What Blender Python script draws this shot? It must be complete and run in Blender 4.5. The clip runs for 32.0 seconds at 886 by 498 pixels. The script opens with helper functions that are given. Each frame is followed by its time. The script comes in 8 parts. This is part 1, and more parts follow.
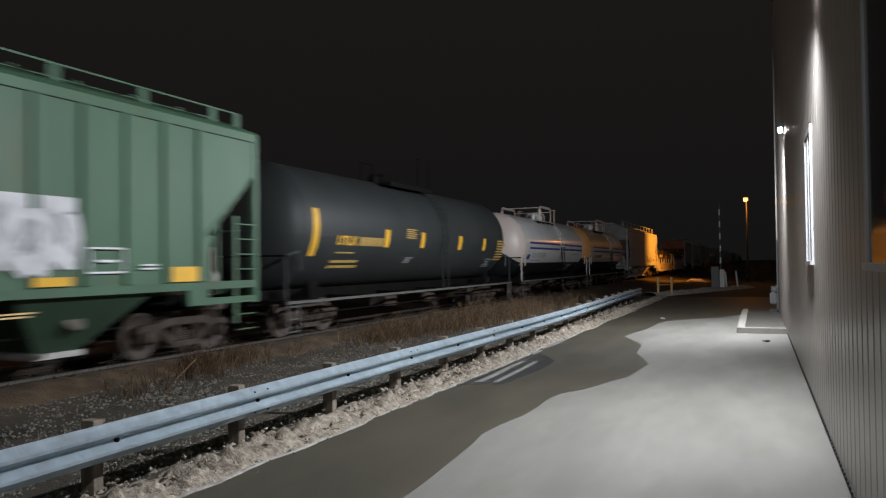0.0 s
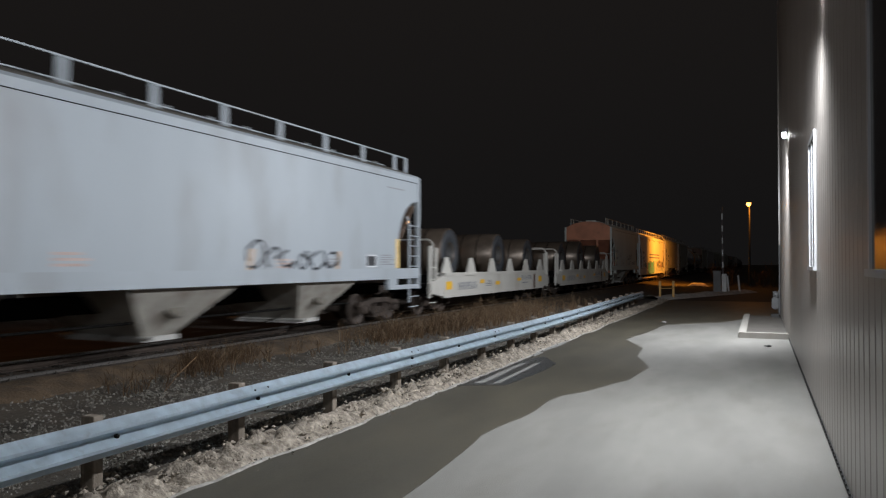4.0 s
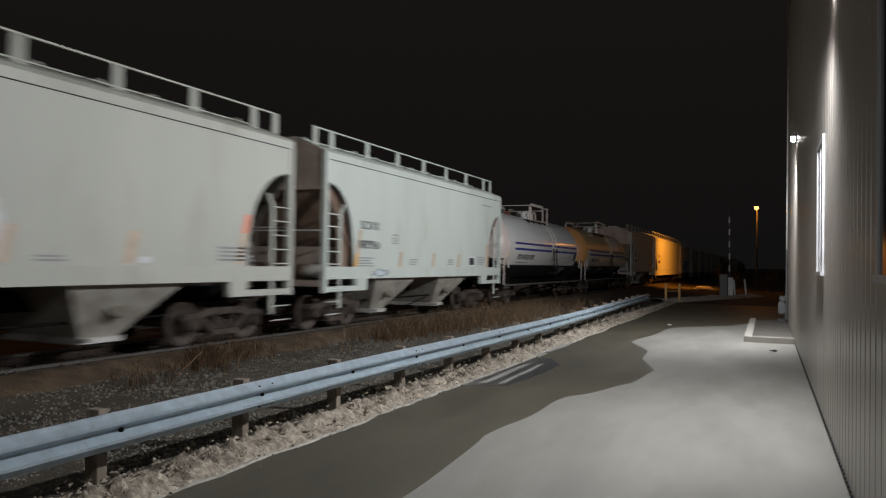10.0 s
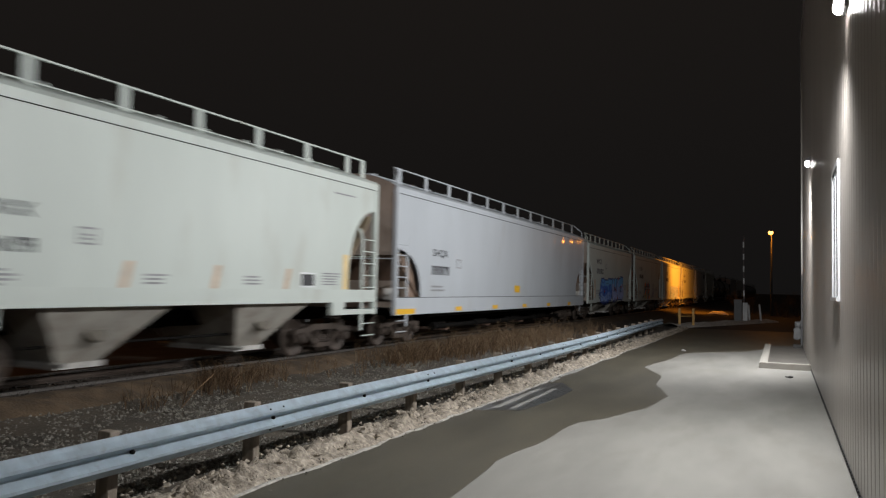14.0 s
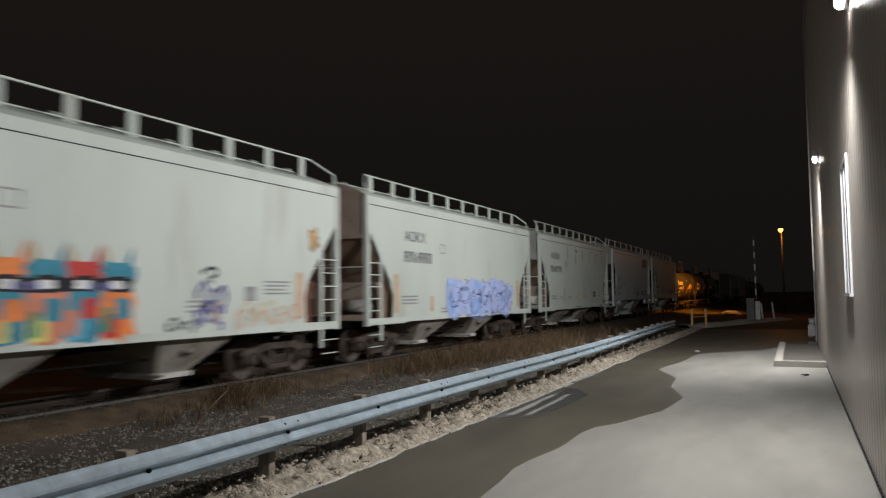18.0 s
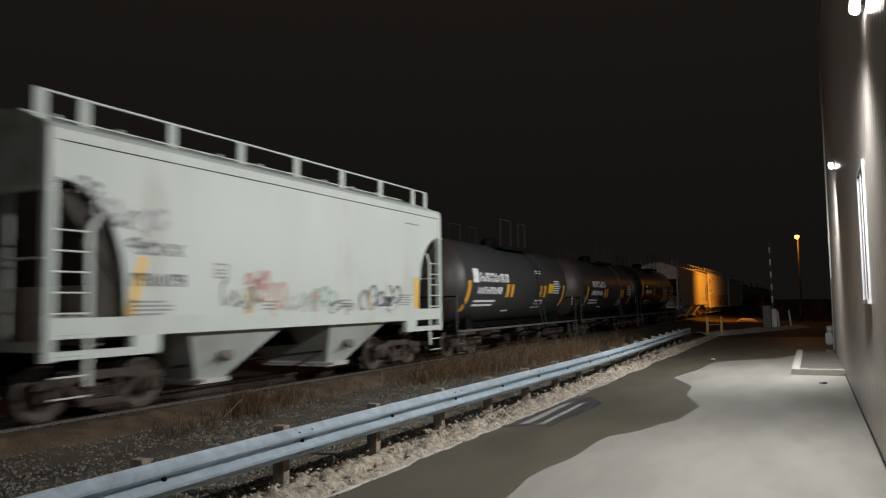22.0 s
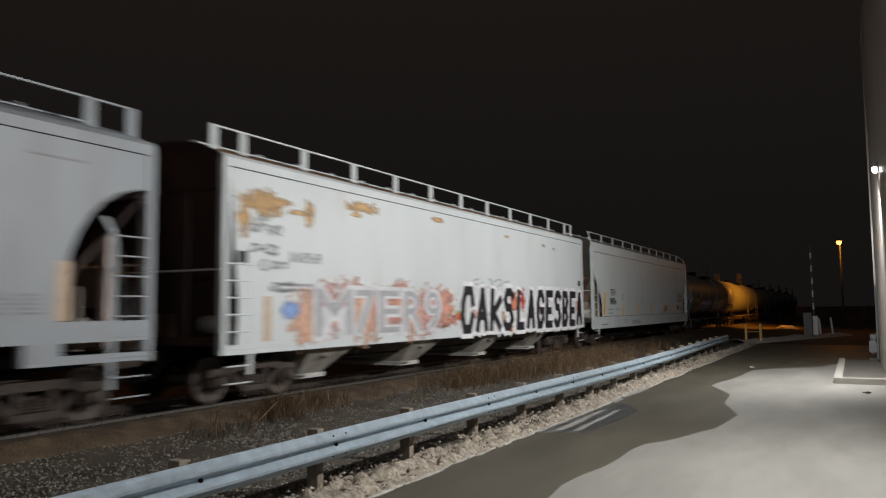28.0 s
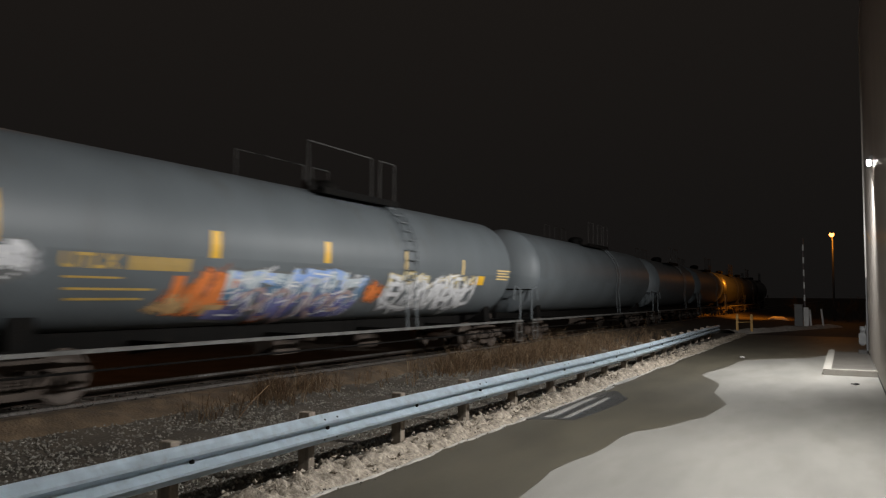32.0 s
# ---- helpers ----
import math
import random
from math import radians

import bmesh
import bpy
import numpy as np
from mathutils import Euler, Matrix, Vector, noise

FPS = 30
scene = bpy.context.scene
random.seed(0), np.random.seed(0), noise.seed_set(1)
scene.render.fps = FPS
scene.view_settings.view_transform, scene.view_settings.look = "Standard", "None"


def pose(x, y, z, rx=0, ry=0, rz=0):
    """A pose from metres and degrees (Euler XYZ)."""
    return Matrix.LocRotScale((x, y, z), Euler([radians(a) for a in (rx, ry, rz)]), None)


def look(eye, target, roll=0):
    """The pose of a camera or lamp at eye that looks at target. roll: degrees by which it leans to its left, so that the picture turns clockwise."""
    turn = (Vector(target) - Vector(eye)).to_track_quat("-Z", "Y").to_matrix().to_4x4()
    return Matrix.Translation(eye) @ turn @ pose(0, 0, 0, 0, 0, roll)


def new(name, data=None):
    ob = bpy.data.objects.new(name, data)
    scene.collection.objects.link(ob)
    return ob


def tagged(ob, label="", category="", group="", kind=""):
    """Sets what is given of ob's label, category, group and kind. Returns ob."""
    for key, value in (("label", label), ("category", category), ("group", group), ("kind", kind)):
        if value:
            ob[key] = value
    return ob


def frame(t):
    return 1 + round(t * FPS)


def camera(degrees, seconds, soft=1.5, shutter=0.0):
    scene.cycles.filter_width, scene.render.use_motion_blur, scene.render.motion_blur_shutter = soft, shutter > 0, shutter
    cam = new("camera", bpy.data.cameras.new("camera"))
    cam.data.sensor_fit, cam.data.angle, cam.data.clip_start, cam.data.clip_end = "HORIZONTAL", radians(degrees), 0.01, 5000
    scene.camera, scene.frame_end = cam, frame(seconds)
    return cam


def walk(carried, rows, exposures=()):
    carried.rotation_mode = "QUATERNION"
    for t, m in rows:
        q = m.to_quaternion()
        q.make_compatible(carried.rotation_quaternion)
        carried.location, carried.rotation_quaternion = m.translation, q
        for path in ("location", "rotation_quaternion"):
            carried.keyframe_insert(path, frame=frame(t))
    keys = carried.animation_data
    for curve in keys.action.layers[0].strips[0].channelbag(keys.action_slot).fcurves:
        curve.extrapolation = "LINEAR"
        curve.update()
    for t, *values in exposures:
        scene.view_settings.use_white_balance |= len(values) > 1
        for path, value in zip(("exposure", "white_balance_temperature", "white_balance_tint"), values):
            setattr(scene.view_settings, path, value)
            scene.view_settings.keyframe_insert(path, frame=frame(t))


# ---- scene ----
cam = camera(61.8, 32.0, soft=1.2, shutter=0.6)
# seconds, tilt, lean, turn of a camera held at one place, 2 m over the pavement
CAM_ROWS = [
    (0, 91.12, 0.71, 23.03), (0.5, 91.16, 0.68, 23.18), (1, 91.09, 0.51, 23.37), (1.5, 90.97, 0.41, 23.48), (2, 90.93, 0.24, 23.39),
    (2.5, 90.95, 0.09, 23.27), (3, 90.92, -0.03, 23.14), (3.5, 90.99, -0.06, 23.13), (4, 91.17, -0.06, 23.18), (4.5, 91.19, -0.06, 23.00),
    (6.5, 91.13, -0.24, 23.50), (7, 90.97, -0.35, 23.53), (7.5, 90.91, -0.30, 23.54), (8, 90.88, -0.33, 23.64),
    (8.5, 90.85, -0.34, 23.71), (9, 90.83, -0.44, 23.70), (9.5, 90.93, -0.51, 23.78), (10, 91.11, -0.94, 23.63),
    (10.5, 91.49, -1.36, 23.62), (11, 91.80, -1.49, 23.62), (11.5, 92.10, -1.61, 23.80), (12, 92.37, -1.70, 23.95),
    (12.5, 92.62, -1.57, 24.11), (13, 92.69, -1.49, 24.34), (13.5, 92.71, -1.33, 24.45), (14, 92.91, -1.23, 24.57),
    (14.5, 93.13, -1.13, 24.86), (16.5, 93.97, -0.09, 25.26), (17, 94.05, 0.31, 25.60), (17.5, 93.65, 0.49, 25.26),
    (18, 93.59, 0.70, 25.36), (18.5, 93.56, 0.94, 25.54), (19, 93.56, 0.94, 25.70), (19.5, 93.65, 0.84, 25.80),
    (20, 93.87, 0.81, 25.97), (20.5, 93.94, 0.73, 26.07), (21, 94.02, 0.81, 26.25), (21.5, 94.13, 0.84, 26.26),
    (22, 94.24, 0.84, 26.41), (22.5, 94.44, 0.84, 27.89), (23, 94.74, 0.95, 28.24), (23.5, 95.02, 0.98, 28.66),
    (24, 95.19, 1.04, 28.80), (24.5, 95.36, 1.05, 28.83), (25, 95.49, 1.02, 28.83), (25.5, 95.45, 0.97, 28.82),
    (27.5, 94.94, 0.70, 28.97), (28, 94.66, 0.51, 28.99), (28.5, 94.54, 0.43, 29.03), (29, 94.33, 0.22, 28.77),
    (29.5, 94.28, 0.08, 28.62), (30, 94.21, -0.06, 28.56), (30.5, 94.01, -0.17, 28.52), (31, 93.87, -0.31, 28.53),
    (31.5, 93.71, -0.36, 28.54), (32, 93.57, -0.38, 28.46),
]
# the camera's own exposure and white balance drift as dark and pale cars pass
EXPOSURES = [(0, 0.1, 6350, 10), (0.6, 0.25, 6700, 10), (1.2, 0.4, 6800, 10), (2, 0.22, 6300, 10), (3, 0.12, 6300, 10), (4, 0.02, 6300, 10), (5, 0.03, 6300, 10), (6.5, 0.2, 6400, 10), (7.2, 0.0, 6400, 10), (8, -0.05, 6400, 10), (9, -0.33, 6500, 10), (10, -0.25, 6600, 10), (12, 0.0, 6650, 10), (13, 0.05, 6650, 10), (14.5, -0.05, 6700, 10), (17, -0.16, 6900, 10), (20, -0.15, 6700, 10), (22, -0.1, 6850, 10),
             (23, 0.03, 6800, 10), (24, 0.48, 6700, 10), (25.3, 0.6, 6600, 10), (27.5, 0.15, 6850, 10), (28.3, -0.15, 6850, 10), (30, -0.35, 6650, 10), (31, -0.36, 6700, 10),
             (32, 0.05, 6900, 10)]
walk(cam, [(t, pose(0, 0, 2.0, a, b, c)) for t, a, b, c in CAM_ROWS], EXPOSURES)

# ---- plan ----
TRACK_X, RAIL_Z = -10.815, 0.36
WALL_X, WALL_END = 0.70, 30.6
RAIL_X = -4.93                     # guard rail
POST_STEP = 1.893


def gone(t):
    """How far the train has come by t seconds, in metres."""
    u = t / 32
    return 461.19 * u - 72.84 * u * u + 13.58 * u ** 3


# ---- light ----
world = bpy.data.worlds.new("night")
scene.world = world
world.use_nodes = True
wn = world.node_tree.nodes
wl = world.node_tree.links
wbg = wn["Background"]
wtc, wsep, wramp = wn.new("ShaderNodeTexCoord"), wn.new("ShaderNodeSeparateXYZ"), wn.new("ShaderNodeValToRGB")
wl.new(wtc.outputs["Generated"], wsep.inputs[0])
wl.new(wsep.outputs["Z"], wramp.inputs[0])
wramp.color_ramp.elements[0].color = (0.0064, 0.0060, 0.0060, 1)
wramp.color_ramp.elements[1].color = (0.0114, 0.0096, 0.0086, 1)
wramp.color_ramp.elements[1].position = 0.5
wl.new(wramp.outputs[0], wbg.inputs["Color"])
wbg.inputs["Strength"].default_value = 1.0


def lamp(name, m, watts, colour, kind="SPOT", size=0.15, angle=160, blend=0.6):
    data = bpy.data.lights.new(name, kind)
    data.energy, data.color = watts, colour
    if kind == "SPOT":
        data.spot_size, data.spot_blend, data.shadow_soft_size = radians(angle), blend, size
    elif kind == "AREA":
        data.shape, data.size, data.size_y = "RECTANGLE", size, size
    else:
        data.shadow_soft_size = size
    ob = new(name, data)
    ob.matrix_world = m
    return ob


LED, SODIUM = (0.93, 0.96, 1.0), (1.0, 0.33, 0.028)
WALL_LAMPS = [(0.62, 9.6, 5.42), (0.62, 21.3, 5.45), (0.62, -2.1, 5.40)]
FAR_LAMP = (-0.9, 72.0, 7.55)
LEFT_LAMP = (-20.4, 11.1, 9.7)
for (x, y, z), watts, ahead in zip(WALL_LAMPS, (2500, 2950, 480), (1.5, 3.0, 1.0)):
    lamp("wall_lamp_light", look((x - 0.22, y, z - 0.24), (x - 8.5, y + ahead, 0.9)), watts, LED, size=0.1, angle=179, blend=0.6)
lamp("far_street_lamp_light", look((FAR_LAMP[0], FAR_LAMP[1], FAR_LAMP[2] - 0.6), (-10.5, 75.8, 4.0)), 12000, SODIUM, angle=102, blend=0.95)
lamp("far_street_lamp_glow", pose(FAR_LAMP[0], FAR_LAMP[1], FAR_LAMP[2] - 0.45), 170, SODIUM, kind="POINT", size=0.15)
lamp("yard_lamp_light", look((LEFT_LAMP[0], LEFT_LAMP[1], LEFT_LAMP[2] - 0.6), (-13, 15, 1.5)), 230, SODIUM, angle=150, blend=0.8)


# ---- materials ----
def mat(name, rgb, rough=0.6, metal=0.0, var=0.25, scale=3.0, fine=40.0, bump=0.15, stretch=(1, 1, 1), dirt=0.0,
        dirt_rgb=(0.10, 0.07, 0.045), emit=0.0, spec=0.5, shift=True, coat=0.0, rv=0.12):
    """A procedural surface: base colour with coarse and fine variation, stains of another colour and fine relief."""
    m = bpy.data.materials.new(name)
    m.use_nodes = True
    n, l = m.node_tree.nodes, m.node_tree.links
    b = n["Principled BSDF"]
    b.inputs["Roughness"].default_value, b.inputs["Metallic"].default_value = rough, metal
    b.inputs["Specular IOR Level"].default_value = spec
    b.inputs["Coat Weight"].default_value, b.inputs["Coat Roughness"].default_value = coat, 0.12
    tc, mp = n.new("ShaderNodeTexCoord"), n.new("ShaderNodeMapping")
    mp.inputs["Scale"].default_value = stretch
    l.new(tc.outputs["Object"], mp.inputs["Vector"])
    if shift:
        info, mul = n.new("ShaderNodeObjectInfo"), n.new("ShaderNodeMath")
        mul.operation, mul.inputs[1].default_value = "MULTIPLY", 37.0
        l.new(info.outputs["Random"], mul.inputs[0])
        l.new(mul.outputs[0], mp.inputs["Location"])
    big, small = n.new("ShaderNodeTexNoise"), n.new("ShaderNodeTexNoise")
    big.inputs["Scale"].default_value, big.inputs["Detail"].default_value = scale, 6
    small.inputs["Scale"].default_value, small.inputs["Detail"].default_value = fine, 3
    l.new(mp.outputs[0], big.inputs["Vector"])
    l.new(tc.outputs["Object"], small.inputs["Vector"])
    ramp = n.new("ShaderNodeValToRGB")
    lo, hi = ramp.color_ramp.elements
    lo.position, hi.position = 0.3, 0.72
    lo.color = (*[c * (1 - var) for c in rgb], 1)
    hi.color = (*[min(1, c * (1 + var * 0.6)) for c in rgb], 1)
    l.new(big.outputs["Fac"], ramp.inputs[0])
    col = ramp.outputs[0]
    if dirt:
        mix, dr = n.new("ShaderNodeMix"), n.new("ShaderNodeValToRGB")
        mix.data_type = "RGBA"
        dr.color_ramp.elements[0].position, dr.color_ramp.elements[1].position = 0.62 - 0.3 * dirt, 0.85
        dr.color_ramp.elements[1].color = (min(1, 0.45 + dirt), ) * 3 + (1,)
        dn = n.new("ShaderNodeTexNoise")
        dn.inputs["Scale"].default_value, dn.inputs["Detail"].default_value = scale * 1.7, 8
        l.new(mp.outputs[0], dn.inputs["Vector"])
        l.new(dn.outputs["Fac"], dr.inputs[0])
        l.new(dr.outputs[0], mix.inputs["Factor"])
        l.new(col, mix.inputs["A"])
        mix.inputs["B"].default_value = (*dirt_rgb, 1)
        col = mix.outputs["Result"]
    l.new(col, b.inputs["Base Color"])
    rr = n.new("ShaderNodeMapRange")
    rr.inputs["To Min"].default_value, rr.inputs["To Max"].default_value = max(0.05, rough - rv), min(1, rough + rv)
    l.new(small.outputs["Fac"], rr.inputs["Value"])
    l.new(rr.outputs[0], b.inputs["Roughness"])
    if bump:
        bp = n.new("ShaderNodeBump")
        bp.inputs["Strength"].default_value, bp.inputs["Distance"].default_value = bump, 0.02
        l.new(small.outputs["Fac"], bp.inputs["Height"])
        l.new(bp.outputs[0], b.inputs["Normal"])
    if emit:
        b.inputs["Emission Color"].default_value = (*rgb, 1)
        b.inputs["Emission Strength"].default_value = emit
    return m


def by_island(name, stops):
    """A dull plant surface whose colour changes from stem to stem."""
    m = bpy.data.materials.new(name)
    m.use_nodes = True
    n, l = m.node_tree.nodes, m.node_tree.links
    geo, ramp = n.new("ShaderNodeNewGeometry"), n.new("ShaderNodeValToRGB")
    while len(ramp.color_ramp.elements) < len(stops):
        ramp.color_ramp.elements.new(0.5)
    for e, (at, rgb) in zip(ramp.color_ramp.elements, stops):
        e.position, e.color = at, (*rgb, 1)
    l.new(geo.outputs["Random Per Island"], ramp.inputs[0])
    l.new(ramp.outputs[0], n["Principled BSDF"].inputs["Base Color"])
    n["Principled BSDF"].inputs["Roughness"].default_value = 0.9
    return m


def paint(name, rgb, rough=0.45, dirt=0.25, dirt_rgb=(0.16, 0.12, 0.085), var=0.12, coat=0.0, panel=0.0):
    """Weathered car paint, with dirt that has run down in streaks."""
    m = mat(name, rgb, rough, 0.0, var * 0.6, 0.8, 60, 0.04, (1, 0.9, 0.3), dirt * 0.8, dirt_rgb, coat=coat)
    if panel:
        m.node_tree.nodes["Principled BSDF"].inputs["Coat Roughness"].default_value = 0.06
        # the sheets bulge a little from rib to rib and from sill to eave
        n, l = m.node_tree.nodes, m.node_tree.links
        tc, sep = n.new("ShaderNodeTexCoord"), n.new("ShaderNodeSeparateXYZ")
        l.new(tc.outputs["Object"], sep.inputs[0])

        def math_node(op, a, b):
            q = n.new("ShaderNodeMath")
            q.operation = op
            for i, v in enumerate((a, b)):
                if isinstance(v, (int, float)):
                    q.inputs[i].default_value = v
                else:
                    l.new(v, q.inputs[i])
            return q.outputs[0]
        wave = math_node("MULTIPLY", math_node("COSINE", math_node("MULTIPLY", sep.outputs["Y"], 2 * math.pi / panel), 0.0), 0.0060)
        off = math_node("SUBTRACT", sep.outputs["Z"], 2.7)
        belly = math_node("MULTIPLY", math_node("MULTIPLY", off, off), -0.009)
        bp = n.new("ShaderNodeBump")
        bp.inputs["Strength"].default_value, bp.inputs["Distance"].default_value = 1.0, 1.0
        l.new(math_node("ADD", wave, belly), bp.inputs["Height"])
        l.new(bp.outputs[0], n["Principled BSDF"].inputs["Coat Normal"])
    return m


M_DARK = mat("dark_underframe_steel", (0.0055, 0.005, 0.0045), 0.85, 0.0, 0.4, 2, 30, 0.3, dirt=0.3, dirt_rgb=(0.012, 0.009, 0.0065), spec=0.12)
M_TRUCK = mat("rusty_cast_steel", (0.066, 0.050, 0.040), 0.75, 0.0, 0.45, 3, 30, 0.35, dirt=0.4, dirt_rgb=(0.03, 0.023, 0.019), spec=0.3)
M_WHEEL = mat("wheel_steel", (0.075, 0.057, 0.046), 0.65, 0.3, 0.35, 4, 30, 0.2)
M_RUST = mat("rust_red_sheet", (0.20, 0.065, 0.035), 0.65, 0.0, 0.3, 1.2, 30, 0.15, dirt=0.4, dirt_rgb=(0.07, 0.035, 0.025))
M_BROWN = mat("brown_grimy_sheet", (0.16, 0.10, 0.075), 0.7, 0.0, 0.3, 1.2, 30, 0.15, dirt=0.4, dirt_rgb=(0.06, 0.04, 0.03))
M_BAY = mat("grimy_hopper_bay", (0.36, 0.34, 0.30), 0.6, 0.0, 0.25, 2, 30, 0.1, dirt=0.45, dirt_rgb=(0.14, 0.10, 0.075))
M_SILLGREY = mat("worn_grey_sill_steel", (0.15, 0.148, 0.14), 0.5, 0.1, 0.4, 4, 30, 0.1, dirt=0.5, dirt_rgb=(0.05, 0.045, 0.04))
M_SOOT = mat("sooty_grey_casting", (0.14, 0.125, 0.10), 0.75, 0, 0.4, 6, 30, 0.3)
M_GATE = mat("pale_gate_casting", (0.50, 0.49, 0.46), 0.6, 0.0, 0.25, 4, 30, 0.2, dirt=0.4, dirt_rgb=(0.15, 0.11, 0.08))
M_LADDER = mat("rusty_tan_ladder_steel", (0.50, 0.42, 0.34), 0.6, 0.0, 0.25, 4, 40, 0.1, dirt=0.4, dirt_rgb=(0.2, 0.1, 0.06))
P_TANEND = mat("grimy_tan_end_sheet", (0.34, 0.28, 0.235), 0.7, 0, 0.25, 1.2, 30, 0.1, dirt=0.4, dirt_rgb=(0.13, 0.09, 0.065))
M_YELLOW = mat("yellow_reflective_strip", (0.85, 0.48, 0.04), 0.4, 0.0, 0.1, 6, 40, 0.02)
M_PALEYEL = mat("faded_yellow_strip", (0.80, 0.58, 0.25), 0.5, 0.0, 0.15, 6, 40, 0.02)
M_ORANGE = mat("orange_reflective_strip", (0.85, 0.30, 0.06), 0.4, 0.0, 0.1, 6, 40, 0.02)
M_BLACKINK = mat("black_stencil_ink", (0.035, 0.035, 0.04), 0.6, 0.0, 0.3, 6, 40, 0.0)
M_GREYINK = mat("grey_worn_stencil_ink", (0.30, 0.30, 0.31), 0.6, 0.0, 0.3, 6, 40, 0.0)
M_WHITEINK = mat("white_stencil_ink", (0.78, 0.79, 0.80), 0.5, 0.0, 0.15, 6, 40, 0.0)
M_BLUEINK = mat("blue_stripe_paint", (0.03, 0.045, 0.26), 0.45, 0.0, 0.15, 3, 40, 0.0)
M_GALV = mat("galvanised_steel", (0.58, 0.675, 0.745), 0.42, 0.15, 0.18, 6, 60, 0.05, dirt=0.12, dirt_rgb=(0.3, 0.3, 0.3))
M_POSTWOOD = mat("weathered_timber", (0.22, 0.18, 0.14), 0.85, 0, 0.35, 3, 30, 0.4, (6, 6, 0.6))
M_GROUND = mat("earth_and_gravel", (0.060, 0.047, 0.033), 0.95, 0, 0.45, 1.3, 22, 0.9, dirt=0.35, dirt_rgb=(0.075, 0.052, 0.033), shift=False)
M_BALLAST = mat("ballast_stone", (0.05, 0.041, 0.032), 0.9, 0, 0.5, 4, 30, 0.4)
M_DIRTBAND = mat("trodden_brown_earth", (0.112, 0.074, 0.042), 0.95, 0, 0.5, 2.5, 25, 1.0, dirt=0.45, dirt_rgb=(0.04, 0.03, 0.021))
M_CONCRETE = mat("dry_concrete_paving", (0.212, 0.203, 0.182), 0.85, 0, 0.21, 1.1, 90, 0.34, (1, 0.3, 1), dirt=0.4, dirt_rgb=(0.155, 0.143, 0.122), shift=False)
M_WET = mat("damp_asphalt", (0.077, 0.068, 0.048), 0.55, 0, 0.28, 1.6, 80, 0.2, (1, 0.35, 1), dirt=0.3, dirt_rgb=(0.06, 0.054, 0.04), shift=False)
M_PUDDLE = mat("standing_water", (0.045, 0.043, 0.04), 0.3, 0, 0.1, 2, 30, 0.0)
M_SNOW = mat("dirty_snow", (0.42, 0.36, 0.285), 0.75, 0, 0.5, 11, 38, 0.9, dirt=0.95, dirt_rgb=(0.065, 0.047, 0.032), shift=False)
M_ICE = mat("grey_thawing_ice", (0.30, 0.29, 0.275), 0.5, 0, 0.2, 4, 30, 0.3)
M_SNOWEDGE = mat("pale_refrozen_slush", (0.36, 0.335, 0.30), 0.6, 0, 0.35, 8, 30, 0.4, dirt=0.5, dirt_rgb=(0.2, 0.17, 0.14))
M_SNOWBANK = mat("old_grey_snow", (0.55, 0.52, 0.48), 0.8, 0, 0.3, 4, 30, 0.5, dirt=0.5, dirt_rgb=(0.14, 0.11, 0.085), shift=False)
M_WEED = by_island("dry_weed_stems", ((0.0, (0.06, 0.036, 0.02)), (0.55, (0.17, 0.10, 0.05)), (0.85, (0.23, 0.155, 0.09)), (1.0, (0.38, 0.29, 0.185))))
M_CLAD = mat("taupe_metal_cladding", (0.37, 0.335, 0.30), 0.36, 0.0, 0.1, 0.8, 40, 0.0, (1, 1, 0.2), spec=0.5, shift=False, rv=0.02, coat=0.12)
M_TRIM = mat("white_metal_trim", (0.50, 0.50, 0.51), 0.4, 0, 0.08, 3, 40, 0.02)
M_GLASSDARK = mat("dark_window_glass", (0.02, 0.018, 0.016), 0.08, 0, 0.1, 3, 30, 0.0)
M_BASE = mat("dark_base_flashing", (0.03, 0.028, 0.026), 0.7, 0, 0.2, 3, 30, 0.1)
M_PADC = mat("stoop_concrete", (0.33, 0.31, 0.275), 0.85, 0, 0.15, 2, 50, 0.25, dirt=0.15, dirt_rgb=(0.25, 0.22, 0.19))
M_LAMPGLOW = mat("led_lens", (1.0, 1.0, 1.0), 0.4, emit=60.0, bump=0)
M_SODGLOW = mat("sodium_lens", (1.0, 0.36, 0.07), 0.4, emit=7.0, bump=0)
M_WINGLOW = mat("lit_window_pane", (1.0, 0.9, 0.72), 0.4, emit=1.4, bump=0)
M_LAMPPOLE = mat("weathered_grey_pole", (0.06, 0.058, 0.056), 0.6, 0.1, 0.2, 3, 40, 0.05)
M_HOUSING = mat("lamp_housing_grey", (0.28, 0.28, 0.29), 0.5, 0.3, 0.1, 3, 40, 0.03)
M_ROAD = mat("dark_road_asphalt", (0.019, 0.018, 0.017), 0.75, 0, 0.25, 0.7, 60, 0.2, shift=False)
M_RAILTOP = mat("rail_head_steel", (0.30, 0.28, 0.26), 0.3, 0.85, 0.1, 5, 40, 0.05)
M_RAILWEB = mat("rusted_rail_web", (0.06, 0.042, 0.032), 0.85, 0, 0.3, 5, 40, 0.3)
M_TIE = mat("creosoted_sleeper", (0.045, 0.035, 0.027), 0.9, 0, 0.35, 3, 30, 0.5, (3, 0.6, 3))


